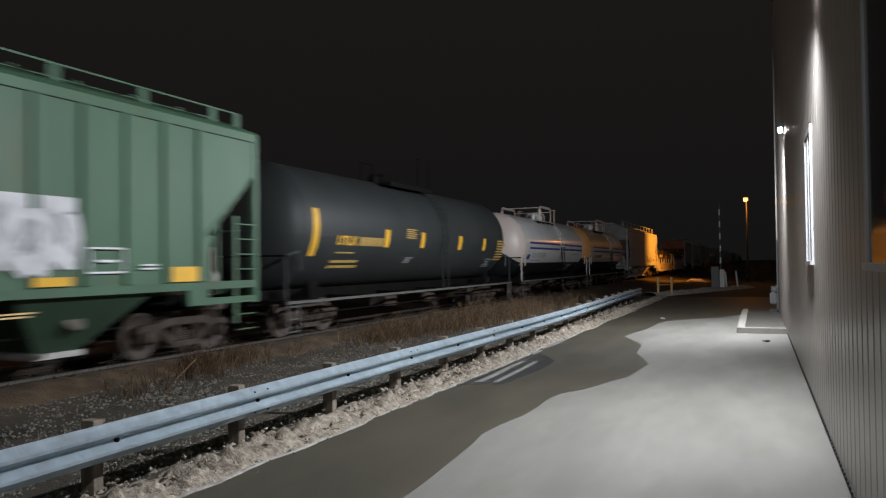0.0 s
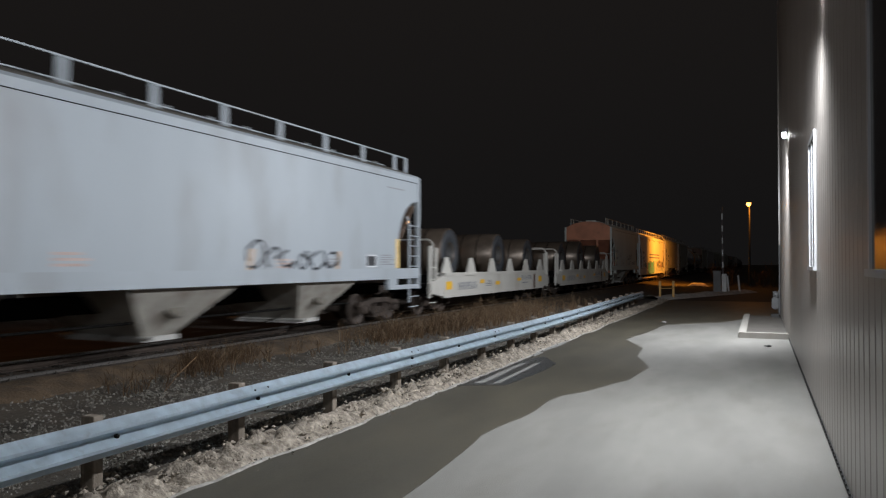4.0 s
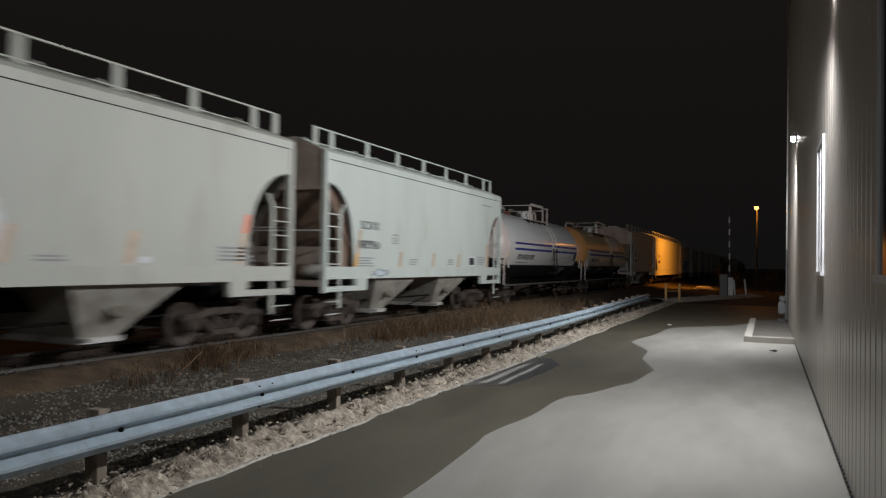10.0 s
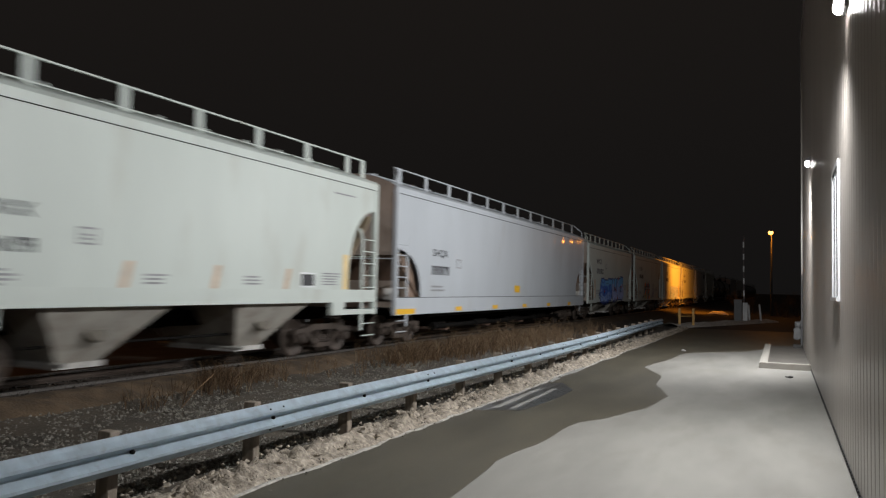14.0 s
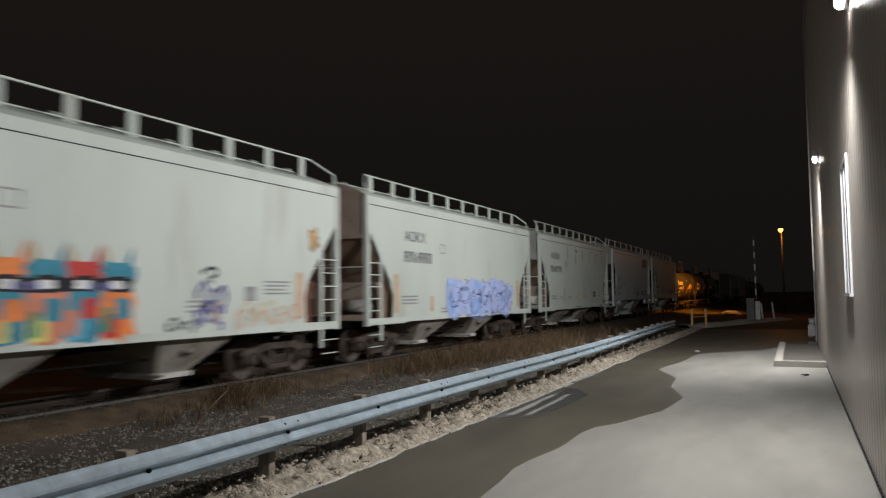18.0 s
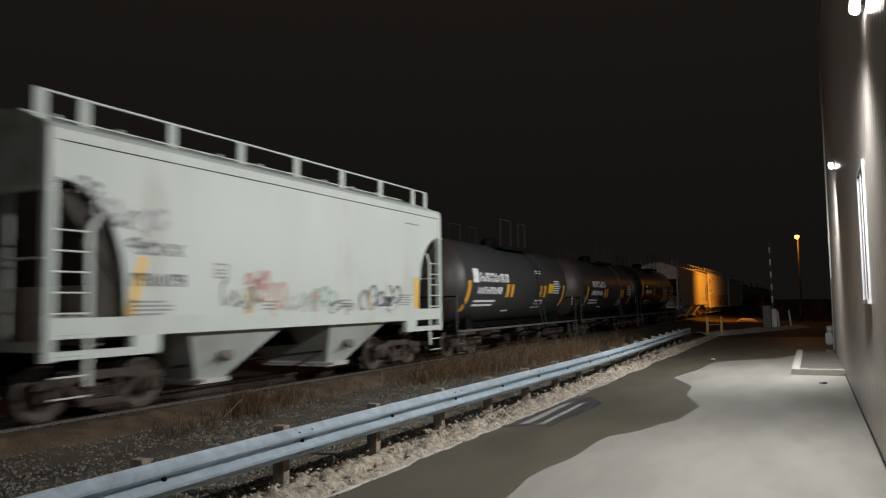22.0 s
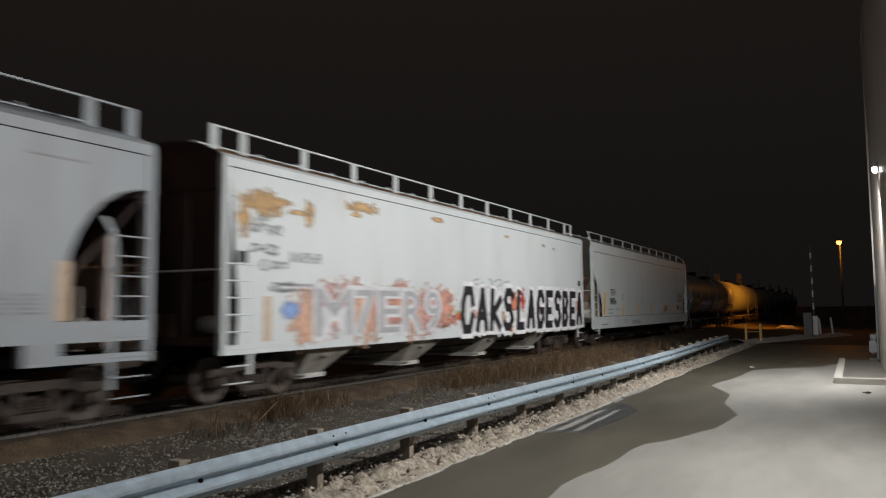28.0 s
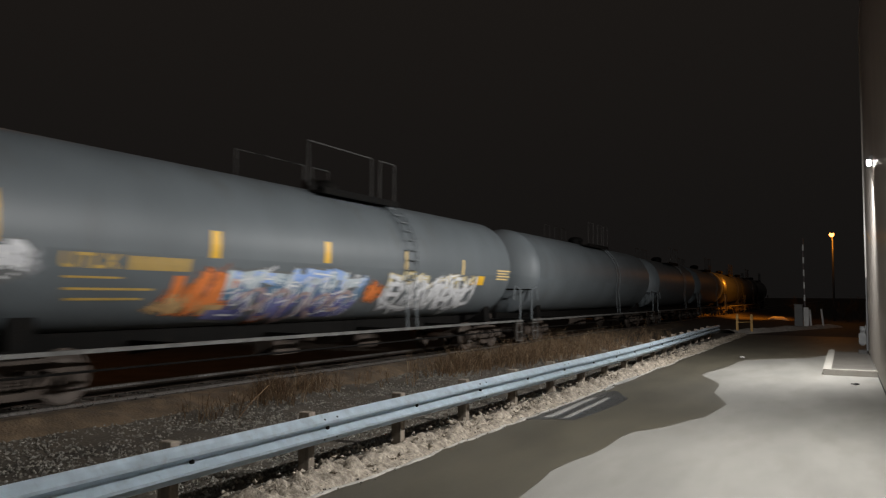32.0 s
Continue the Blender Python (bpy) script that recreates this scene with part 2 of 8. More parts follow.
# ---- mesh tools ----
def box(bm, x0, x1, y0, y1, z0, z1):
    v = [bm.verts.new((x, y, z)) for z in (z0, z1) for x, y in ((x0, y0), (x1, y0), (x1, y1), (x0, y1))]
    for f in ((3, 2, 1, 0), (4, 5, 6, 7), (0, 1, 5, 4), (1, 2, 6, 5), (2, 3, 7, 6), (3, 0, 4, 7)):
        bm.faces.new([v[i] for i in f])


def prism(bm, pts, axis, a, b):
    """A polygon, given in the two other axes in their order, drawn out along axis from a to b."""
    def put(p, q, w):
        return {"x": (w, p, q), "y": (p, w, q), "z": (p, q, w)}[axis]
    lo = [bm.verts.new(put(p, q, a)) for p, q in pts]
    hi = [bm.verts.new(put(p, q, b)) for p, q in pts]
    n = len(pts)
    faces = [bm.faces.new(lo), bm.faces.new(hi[::-1])]
    for i in range(n):
        faces.append(bm.faces.new((lo[i], hi[i], hi[(i + 1) % n], lo[(i + 1) % n])))
    bmesh.ops.recalc_face_normals(bm, faces=faces)


def rod(bm, p, q, r, n=8, r2=None, caps=True):
    p, q = Vector(p), Vector(q)
    turn = (q - p).to_track_quat("Z", "X")
    ring = [turn @ Vector((math.cos(2 * math.pi * i / n), math.sin(2 * math.pi * i / n), 0)) for i in range(n)]
    lo = [bm.verts.new(p + r * d) for d in ring]
    hi = [bm.verts.new(q + (r if r2 is None else r2) * d) for d in ring]
    for i in range(n):
        f = bm.faces.new((lo[i], lo[(i + 1) % n], hi[(i + 1) % n], hi[i]))
        f.smooth = n > 8
    if caps:
        bm.faces.new(lo[::-1])
        bm.faces.new(hi)


def pipe(bm, pts, r, n=6):
    for p, q in zip(pts, pts[1:]):
        rod(bm, p, q, r, n)


def bar(bm, p, q, w, d):
    """A flat bar from p to q, w wide across and d thick."""
    p, q = Vector(p), Vector(q)
    turn = (q - p).to_track_quat("Z", "X")
    off = [turn @ Vector((sx * d / 2, sy * w / 2, 0)) for sx, sy in ((-1, -1), (1, -1), (1, 1), (-1, 1))]
    lo, hi = [bm.verts.new(p + o) for o in off], [bm.verts.new(q + o) for o in off]
    for i in range(4):
        bm.faces.new((lo[i], lo[(i + 1) % 4], hi[(i + 1) % 4], hi[i]))
    bm.faces.new(lo[::-1])
    bm.faces.new(hi)


def lathe(bm, prof, axis_at, n=32, along="y", closed=False):
    """Turns a profile of (radius, place along the axis) round an axis through axis_at."""
    cx, cy, cz = axis_at
    rings = []
    for r, a in prof:
        ring = []
        for i in range(n):
            w = 2 * math.pi * i / n
            c, s = r * math.cos(w), r * math.sin(w)
            ring.append(bm.verts.new({"y": (cx + c, cy + a, cz + s), "x": (cx + a, cy + c, cz + s), "z": (cx + c, cy + s, cz + a)}[along]))
        rings.append(ring)
    faces = []
    for p, q in zip(rings, rings[1:] + ([rings[0]] if closed else [])):
        for i in range(n):
            f = bm.faces.new((p[i], p[(i + 1) % n], q[(i + 1) % n], q[i]))
            f.smooth = True
            faces.append(f)
    if not closed:
        faces.append(bm.faces.new(rings[0]))
        faces.append(bm.faces.new(rings[-1]))
    bmesh.ops.recalc_face_normals(bm, faces=faces)


def mesh_of(name, bm, material):
    me = bpy.data.meshes.new(name)
    bm.to_mesh(me)
    bm.free()
    me.materials.append(material)
    return me


def part(name, bm, material, parent, label=""):
    ob = new(name, mesh_of(name, bm, material))
    ob.parent = parent
    return tagged(ob, label)


def again(name, me, parent, m=None, label=""):
    """A part that shares the mesh of an alike part."""
    ob = new(name, me)
    ob.parent = parent
    if m is not None:
        ob.matrix_basis = m
    return tagged(ob, label)


def thing(name, label, category, group="", at=(0, 0, 0), kind=""):
    ob = new(name)
    ob.location = at
    ob.empty_display_size = 0.3
    return tagged(ob, label, category, group, kind)


def solid(name, bm, material, label, category="", group="", kind=""):
    ob = new(name, mesh_of(name, bm, material))
    return tagged(ob, label, category, group, kind)


def BM():
    return bmesh.new()


# ---- the large structure ----
def ground_z(x):
    """Height of the ground across the tracks."""
    pts = [(-400, -0.3), (-16, -0.1), (-13.4, 0.0), (-12.5, 0.17), (-10.25, 0.18), (-9.98, 0.30), (-9.5, 0.25), (-8.6, 0.07), (-6.6, 0.0), (-5.7, 0.02), (-5.0, 0.05),
           (-4.5, -0.05), (400, -0.05)]
    for (a, za), (b, zb) in zip(pts, pts[1:]):
        if x <= b:
            return za + (zb - za) * (x - a) / (b - a)
    return 0


def build_ground():
    xs = [-3000, -600, -150, -60, -30, -20, -16] + [-14 + 0.22 * i for i in range(44)] + [-4.3, -3, 2, 10, 40, 150, 600, 3000]
    ys = [-3000, -300, -60, -15, -5] + [0.25 * i for i in range(0, 140)] + [35 + 2.0 * i for i in range(40)] + [130, 200, 500, 1500, 3000]
    bm = BM()
    grid = []
    for y in ys:
        row = []
        for x in xs:
            z = ground_z(x)
            if -13.5 < x < -4.6 and -5 < y < 110:
                z += 0.035 * noise.noise((x * 1.3, y * 1.3, 0)) + 0.02 * noise.noise((x * 4, y * 4, 3))
            row.append(bm.verts.new((x, y, z)))
        grid.append(row)
    for p, q in zip(grid, grid[1:]):
        for i in range(len(xs) - 1):
            bm.faces.new((p[i], p[i + 1], q[i + 1], q[i])).smooth = True
    solid("ground", bm, M_GROUND, "brown earth and gravel ground along the railway", "ground", kind="structure")


build_ground()


def wavy(pts, amp, step, seed):
    """A closed outline with small uneven bays between its corners."""
    out = []
    for i, (a, b) in enumerate(pts):
        c, d = pts[(i + 1) % len(pts)]
        n = max(1, int(math.hypot(c - a, d - b) / step))
        for k in range(n):
            u = k / n
            x, y = a + (c - a) * u, b + (d - b) * u
            out.append((x + amp * noise.noise((x * 1.1, y * 0.7, seed)), y + amp * 1.5 * noise.noise((x * 1.1, y * 0.7, seed + 9))))
    return out


def slab(name, pts, z0, z1, material, label, category):
    bm = BM()
    prism(bm, pts, "z", z0, z1)
    bmesh.ops.triangulate(bm, faces=[f for f in bm.faces if len(f.verts) > 4])
    return solid(name, bm, material, label, category, kind="structure")


slab("pavement", [(-4.75, -40), (WALL_X + 0.05, -40), (WALL_X + 0.05, 31), (8, 31), (8, 43), (-4.9, 43)], -0.25, 0.0, M_CONCRETE,
     "pale dry concrete paving beside the building", "pavement")
slab("road", [(-4.9, 43.0), (8, 43.0), (30, 50), (30, 140), (-3.2, 140), (-1.0, 60), (-2.0, 55.0), (-4.6, 44.5)], -0.25, -0.004, M_ROAD,
     "dark asphalt road running on to the crossing", "road")
# damp strip on the pavement, with an uneven edge
damp = [(-4.72, -20), (-2.7, -20), (-2.75, 4.0), (-2.83, 5.71), (-2.98, 8.2), (-2.75, 11.1), (-2.1, 13.0), (-2.0, 14.8), (-2.45, 16.5), (-2.6, 18.2),
        (-3.3, 20.1), (-2.85, 25.5), (-1.2, 27.5), (0.0, 30.9), (3.0, 33), (7.9, 33.5), (7.9, 42.9), (-4.85, 42.9), (-4.75, 30)]
slab("damp_pavement", wavy(wavy(damp, 0.08, 0.5, 4.0), 0.04, 0.12, 8.0), -0.1, 0.005, M_WET, "dark damp asphalt along the guard rail", "pavement")


def track():
    for side, name in ((0.7525, "rail_near"), (-0.7525, "rail_far")):
        x = TRACK_X + side
        bm = BM()
        prism(bm, [(x - 0.07, 0.195), (x + 0.07, 0.195), (x + 0.07, 0.21), (x + 0.012, 0.235), (x + 0.012, 0.315), (x - 0.012, 0.315),
                   (x - 0.012, 0.235), (x - 0.07, 0.21)], "y", -40, 420)
        web = solid(name, bm, M_RAILWEB, "rusted steel running rail", "rail", "rails of the track", "structure")
        bm = BM()
        prism(bm, [(x - 0.036, 0.315), (x + 0.036, 0.315), (x + 0.036, 0.35), (x + 0.028, RAIL_Z), (x - 0.028, RAIL_Z), (x - 0.036, 0.35)], "y", -40, 420)
        part("rail_head", bm, M_RAILTOP, web, "polished rail head")
    bm = BM()
    box(bm, -1.3, 1.3, -0.115, 0.115, -0.17, 0)
    bmesh.ops.bevel(bm, geom=bm.edges[:], offset=0.012, segments=1, affect="EDGES")
    me = mesh_of("sleeper", bm, M_TIE)
    first = None
    for i in range(110):
        ob = new("sleeper", me)
        ob.matrix_basis = pose(TRACK_X + random.uniform(-0.03, 0.03), -2 + 0.55 * i, 0.195, 0, 0, random.uniform(-1, 1))
        tagged(ob, "dark creosoted timber sleeper under the rails", "sleeper", "sleepers of the track")


track()


def building():
    rib, depth = 0.3, 0.0048
    win = [(3.3, 5.7, 1.97, 3.95), (11.1, 12.3, 1.97, 3.75)]
    shell = thing("wall_east", "taupe ribbed metal wall of a long industrial building", "wall", kind="structure")
    bm = BM()

    def sheet(y0, y1, z0, z1):
        n = int(round((y1 - y0) / rib))
        line = []
        for i in range(n):
            y = y0 + i * rib
            line += [(WALL_X, y), (WALL_X, y + rib - 0.075), (WALL_X - depth, y + rib - 0.055), (WALL_X - depth, y + rib - 0.02)]
        line.append((WALL_X, y1))
        lo, hi = [bm.verts.new((x, y, z0)) for x, y in line], [bm.verts.new((x, y, z1)) for x, y in line]
        for i in range(len(line) - 1):
            bm.faces.new((lo[i + 1], lo[i], hi[i], hi[i + 1]))
    top = 11.5
    cuts = [-30.0] + [v for w in win for v in (round(w[0] / rib) * rib, round(w[1] / rib) * rib)] + [WALL_END]
    for i in range(len(cuts) - 1):
        if i % 2 == 0:
            sheet(cuts[i], cuts[i + 1], 0.05, top)
        else:
            w = win[i // 2]
            sheet(cuts[i], cuts[i + 1], 0.05, w[2])
            sheet(cuts[i], cuts[i + 1], w[3], top)
    part("cladding", bm, M_CLAD, shell)
    bm = BM()
    for i in range(len(cuts) - 1):
        a, b = cuts[i], cuts[i + 1]
        if i % 2 == 0:
            box(bm, WALL_X + 0.006, WALL_X + 0.25, a, b, -0.2, top)
        else:
            w = win[i // 2]
            box(bm, WALL_X + 0.006, WALL_X + 0.25, a, b, -0.2, w[2])
            box(bm, WALL_X + 0.006, WALL_X + 0.25, a, b, w[3], top)
    part("backing", bm, M_BASE, shell)
    bm = BM()
    box(bm, WALL_X + 0.25, 14, WALL_END - 0.25, WALL_END, -0.2, top)
    part("end_wall", bm, M_CLAD, shell)
    bm = BM()
    box(bm, WALL_X - 0.06, 14, -30, WALL_END + 0.06, top, top + 0.2)
    part("roof", bm, M_HOUSING, shell)
    bm = BM()
    box(bm, WALL_X - 0.05, WALL_X + 0.004, WALL_END - 0.12, WALL_END + 0.05, 0.02, top)
    part("corner_flashing", bm, M_CLAD, shell)
    bm = BM()
    box(bm, WALL_X - 0.012, WALL_X + 0.005, -30, WALL_END, -0.02, 0.06)
    for i in range(70):
        y = 2.0 + i * 0.15
        box(bm, WALL_X - 0.026, WALL_X - 0.012, y, y + 0.035, 0.055, 0.075)
    part("base_flashing", bm, M_BASE, shell, "dark flashing with fixing screws")
    for k, (a, b, z0, z1) in enumerate(win):
        a, b = cuts[1 + 2 * k], cuts[2 + 2 * k]
        w = thing("window_%d" % (k + 1), "dark window with a white metal frame in the ribbed wall", "window", kind="structure")
        bm = BM()
        x0, x1 = WALL_X - 0.030, WALL_X + 0.12
        box(bm, x0, x1, a - 0.03, a + 0.05, z0, z1)
        box(bm, x0, x1, b - 0.05, b + 0.03, z0, z1)
        box(bm, x0, x1, a - 0.03, b + 0.03, z1, z1 + 0.07)
        part("window_frame", bm, M_TRIM, w)
        bm = BM()
        box(bm, x0 - 0.02, x1, a - 0.05, b + 0.05, z0 - 0.05, z0)
        part("window_sill", bm, M_TRIM, w)
        bm = BM()
        box(bm, WALL_X - 0.014, WALL_X - 0.008, a + 0.05, b - 0.05, z0, z1)
        part("pane", bm, M_GLASSDARK, w)
        bm = BM()
        box(bm, WALL_X - 0.022, WALL_X - 0.006, (a + b) / 2 - 0.02, (a + b) / 2 + 0.02, z0, z1)
        part("mullion", bm, M_TRIM, w)


building()


# ---- guard rail ----
def guard_rail():
    g = thing("guard_rail", "galvanised corrugated steel guard rail on timber posts", "guard rail")
    zc = 0.565
    prof = [(0.0, -0.155), (0.012, -0.150), (0.035, -0.125), (0.083, -0.085), (0.083, -0.060), (0.02, -0.018), (0.0, -0.01), (0.0, 0.01), (0.02, 0.018),
            (0.083, 0.060), (0.083, 0.085), (0.035, 0.125), (0.012, 0.150), (0.0, 0.155)]
    end = 40.0
    y0 = -3.0 - 10 * POST_STEP
    k = 0
    rows = []
    y = y0
    while y < end:
        z = zc - 0.0028 * max(0, y - 8)
        rows.append((y, RAIL_X - 0.03 * math.sin(y * 0.25) - 0.64 * (max(0, y - 16) / 24) ** 1.4, z))
        y += POST_STEP
    for i in range(1, len(rows) - 1, 2):
        bm = BM()
        rings = []
        seg = rows[i:i + 3]
        for j, (yy, xx, zz) in enumerate(seg):
            lap = 0.16 if j == 2 else 0
            off = 0.004 if j == 0 else 0.0
            rings.append([bm.verts.new((xx + a + off, yy + lap, zz + b)) for a, b in prof])
        for p, q in zip(rings, rings[1:]):
            for n in range(len(prof) - 1):
                bm.faces.new((p[n], p[n + 1], q[n + 1], q[n])).smooth = False
        bmesh.ops.solidify(bm, geom=bm.faces[:], thickness=0.004)
        part("rail_beam", bm, M_GALV, g)
    bm = BM()
    box(bm, -0.10, 0.05, -0.055, 0.055, -1.0, 0.145)
    bmesh.ops.bevel(bm, geom=bm.edges[:], offset=0.008, segments=1, affect="EDGES")
    post_me = mesh_of("post", bm, M_POSTWOOD)
    bm = BM()
    box(bm, -0.19, -0.012, -0.05, 0.05, -0.16, 0.07)
    block_me = mesh_of("spacer_block", bm, M_POSTWOOD)
    bm = BM()
    lathe(bm, [(0.004, 0.03), (0.018, 0.026), (0.022, 0.012), (0.022, 0.0)], (0, 0, 0), 10, "x")
    bolt_me = mesh_of("bolt", bm, M_DARK)
    bm = BM()
    lathe(bm, [(0.002, 0.016), (0.009, 0.013), (0.011, 0.0)], (0, 0, 0), 8, "x")
    small_me = mesh_of("splice_bolt", bm, M_DARK)
    for i in range(1, len(rows) - 1):
        yy, xx, zz = rows[i]
        again("post", post_me, g, pose(xx - 0.25, yy + 0.07, zz))
        again("spacer_block", block_me, g, pose(xx, yy + 0.07, zz))
        again("bolt", bolt_me, g, pose(xx + 0.006, yy + 0.06, zz))
        if i % 2:
            for dy in (-0.05, 0.17):
                for dz in (-0.105, 0.105):
                    again("splice_bolt", small_me, g, pose(xx + 0.058, yy + dy, zz + dz))


guard_rail()


# ---- rolling stock ----
MESH = {}


def shared(key, make, material):
    if (key, material.name) not in MESH:
        bm = BM()
        make(bm)
        MESH[key, material.name] = mesh_of(key, bm, material)
    return MESH[key, material.name]


def mk_bolster(bm):
    box(bm, -0.85, 0.85, -0.19, 0.19, 0.36, 0.60)
    box(bm, -0.35, 0.35, -0.25, 0.25, 0.58, 0.68)


def mk_frame(bm):
    x0, x1 = -0.07, 0.07
    prism(bm, [(-1.16, 0.50), (-1.10, 0.62), (-0.72, 0.64), (-0.45, 0.72), (0.45, 0.72), (0.72, 0.64), (1.10, 0.62), (1.16, 0.50), (0.66, 0.50),
               (0.42, 0.58), (-0.42, 0.58), (-0.66, 0.50)], "x", x0, x1)
    prism(bm, [(-0.66, 0.52), (-0.55, 0.52), (-0.22, 0.27), (-0.36, 0.21)], "x", x0, x1)
    prism(bm, [(0.66, 0.52), (0.36, 0.21), (0.22, 0.27), (0.55, 0.52)], "x", x0, x1)
    prism(bm, [(-0.38, 0.19), (0.38, 0.19), (0.38, 0.29), (-0.38, 0.29)], "x", x0 - 0.02, x1 + 0.02)
    for y in (-0.26, 0.26):
        prism(bm, [(y - 0.04, 0.27), (y + 0.04, 0.27), (y + 0.04, 0.60), (y - 0.04, 0.60)], "x", x0, x1)
    for y in (-0.89, 0.89):
        prism(bm, [(y - 0.2, 0.32), (y - 0.14, 0.32), (y - 0.14, 0.52), (y - 0.2, 0.52)], "x", x0, x1)
        prism(bm, [(y + 0.14, 0.32), (y + 0.2, 0.32), (y + 0.2, 0.52), (y + 0.14, 0.52)], "x", x0, x1)


def mk_wheels(bm):
    rod(bm, (-0.72, 0, 0), (0.72, 0, 0), 0.085, 12)
    for s in (-1, 1):
        lathe(bm, [(0.10, s * 0.66), (0.12, s * 0.70), (0.30, s * 0.72), (0.36, s * 0.69), (0.41, s * 0.69), (0.42, s * 0.76), (0.415, s * 0.815),
                   (0.385, s * 0.82), (0.355, s * 0.80), (0.30, s * 0.765), (0.16, s * 0.79), (0.13, s * 0.83), (0.09, s * 0.835)], (0, 0, 0), 28, "x")
        for a in range(5):
            w = a * 2 * math.pi / 5
            rod(bm, (s * 0.775, 0.23 * math.cos(w), 0.23 * math.sin(w)), (s * 0.79, 0.23 * math.cos(w), 0.23 * math.sin(w)), 0.035, 8)


def mk_cap(bm):
    lathe(bm, [(0.12, -0.08), (0.13, 0.0), (0.13, 0.06), (0.10, 0.10), (0.05, 0.12)], (0, 0, 0), 16, "x")


def mk_spring(bm):
    lathe(bm, [(0.03, 0.295), (0.06, 0.30), (0.06, 0.325), (0.045, 0.333), (0.06, 0.341), (0.06, 0.366), (0.045, 0.374), (0.06, 0.382), (0.06, 0.41), (0.045, 0.418), (0.06, 0.426),
               (0.06, 0.455), (0.03, 0.46)], (0, 0, 0), 10, "z")


SPIN = []


def truck(car, y):
    me = shared("truck_bolster", mk_bolster, M_TRUCK)
    t = again("truck", me, car, pose(0, y, 0), "rusty cast-steel truck with two wheelsets")
    for s in (-1, 1):
        again("side_frame", shared("side_frame", mk_frame, M_TRUCK), t, pose(s * 0.98, 0, 0))
        for dy in (-0.13, 0.0, 0.13):
            again("spring", shared("spring", mk_spring, M_TRUCK), t, pose(s * 0.98, dy, 0))
        for a in (-0.89, 0.89):
            again("bearing_cap", shared("bearing_cap", mk_cap, M_TRUCK), t, pose(s * 1.02, a, 0.42, 0, 0, 0 if s > 0 else 180))
    for a in (-0.89, 0.89):
        w = again("wheelset", shared("wheelset", mk_wheels, M_WHEEL), t, pose(0, a, 0.42))
        SPIN.append((w, car, y + a))


def mk_coupler(bm):
    box(bm, -0.09, 0.09, -0.55, 0.35, 0.78, 0.95)
    prism(bm, [(-0.17, -0.72), (0.06, -0.72), (0.17, -0.60), (0.15, -0.45), (-0.15, -0.45), (-0.19, -0.58)], "z", 0.72, 1.02)


def couplers(car, length):
    me = shared("coupler", mk_coupler, M_TRUCK)
    again("coupler", me, car, pose(0, 0, 0))
    again("coupler", me, car, pose(0, length, 0, 0, 0, 180))
    for e, s in ((0, -1), (length, 1)):
        bm = BM()
        pipe(bm, [(0.35, e + s * 0.1, 0.8), (0.36, e + s * 0.35, 0.55), (0.30, e + s * 0.62, 0.48)], 0.025)
        part("air_hose", bm, M_DARK, car)


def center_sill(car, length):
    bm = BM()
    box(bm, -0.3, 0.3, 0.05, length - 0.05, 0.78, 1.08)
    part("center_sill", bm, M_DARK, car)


def mk_rung(bm):
    rod(bm, (0, 0, 0), (0, 0.58, 0), 0.015, 6)


def letters(bm, y, z, w, h, n, x=1.623, t=0.004, seed=0):
    """A worn line of stencilled marks: n upright blocks with gaps and notches in them."""
    rnd = random.Random(seed * 131 + n)
    step = w / n
    for i in range(n):
        a, b = y + i * step, y + i * step + step * 0.76
        q, bw = h * 0.2, (b - a) * 0.32
        k = rnd.randrange(5)
        box(bm, x, x + t, a, a + bw, z, z + h)
        lo, hi = ((0, 1), (0, 0.55), (0.45, 1), (0, 1), (0.2, 0.8))[k]
        box(bm, x, x + t, b - bw, b, z + h * lo, z + h * hi)
        for v in ((0.8,), (0.4,), (0.8, 0), (0.4, 0.8), (0, ))[k]:
            box(bm, x, x + t, a + bw, b - bw, z + h * v, z + h * v + q)


def lines(bm, y, z, w, h, n, x=1.623, t=0.004, seed=0):
    """Small print that cannot be read: plain thin bars one under another."""
    rnd = random.Random(seed)
    step = h / n
    for i in range(n):
        box(bm, x, x + t, y, y + w * rnd.uniform(0.7, 1.0), z + h - (i + 1) * step, z + h - (i + 1) * step + step * 0.5)


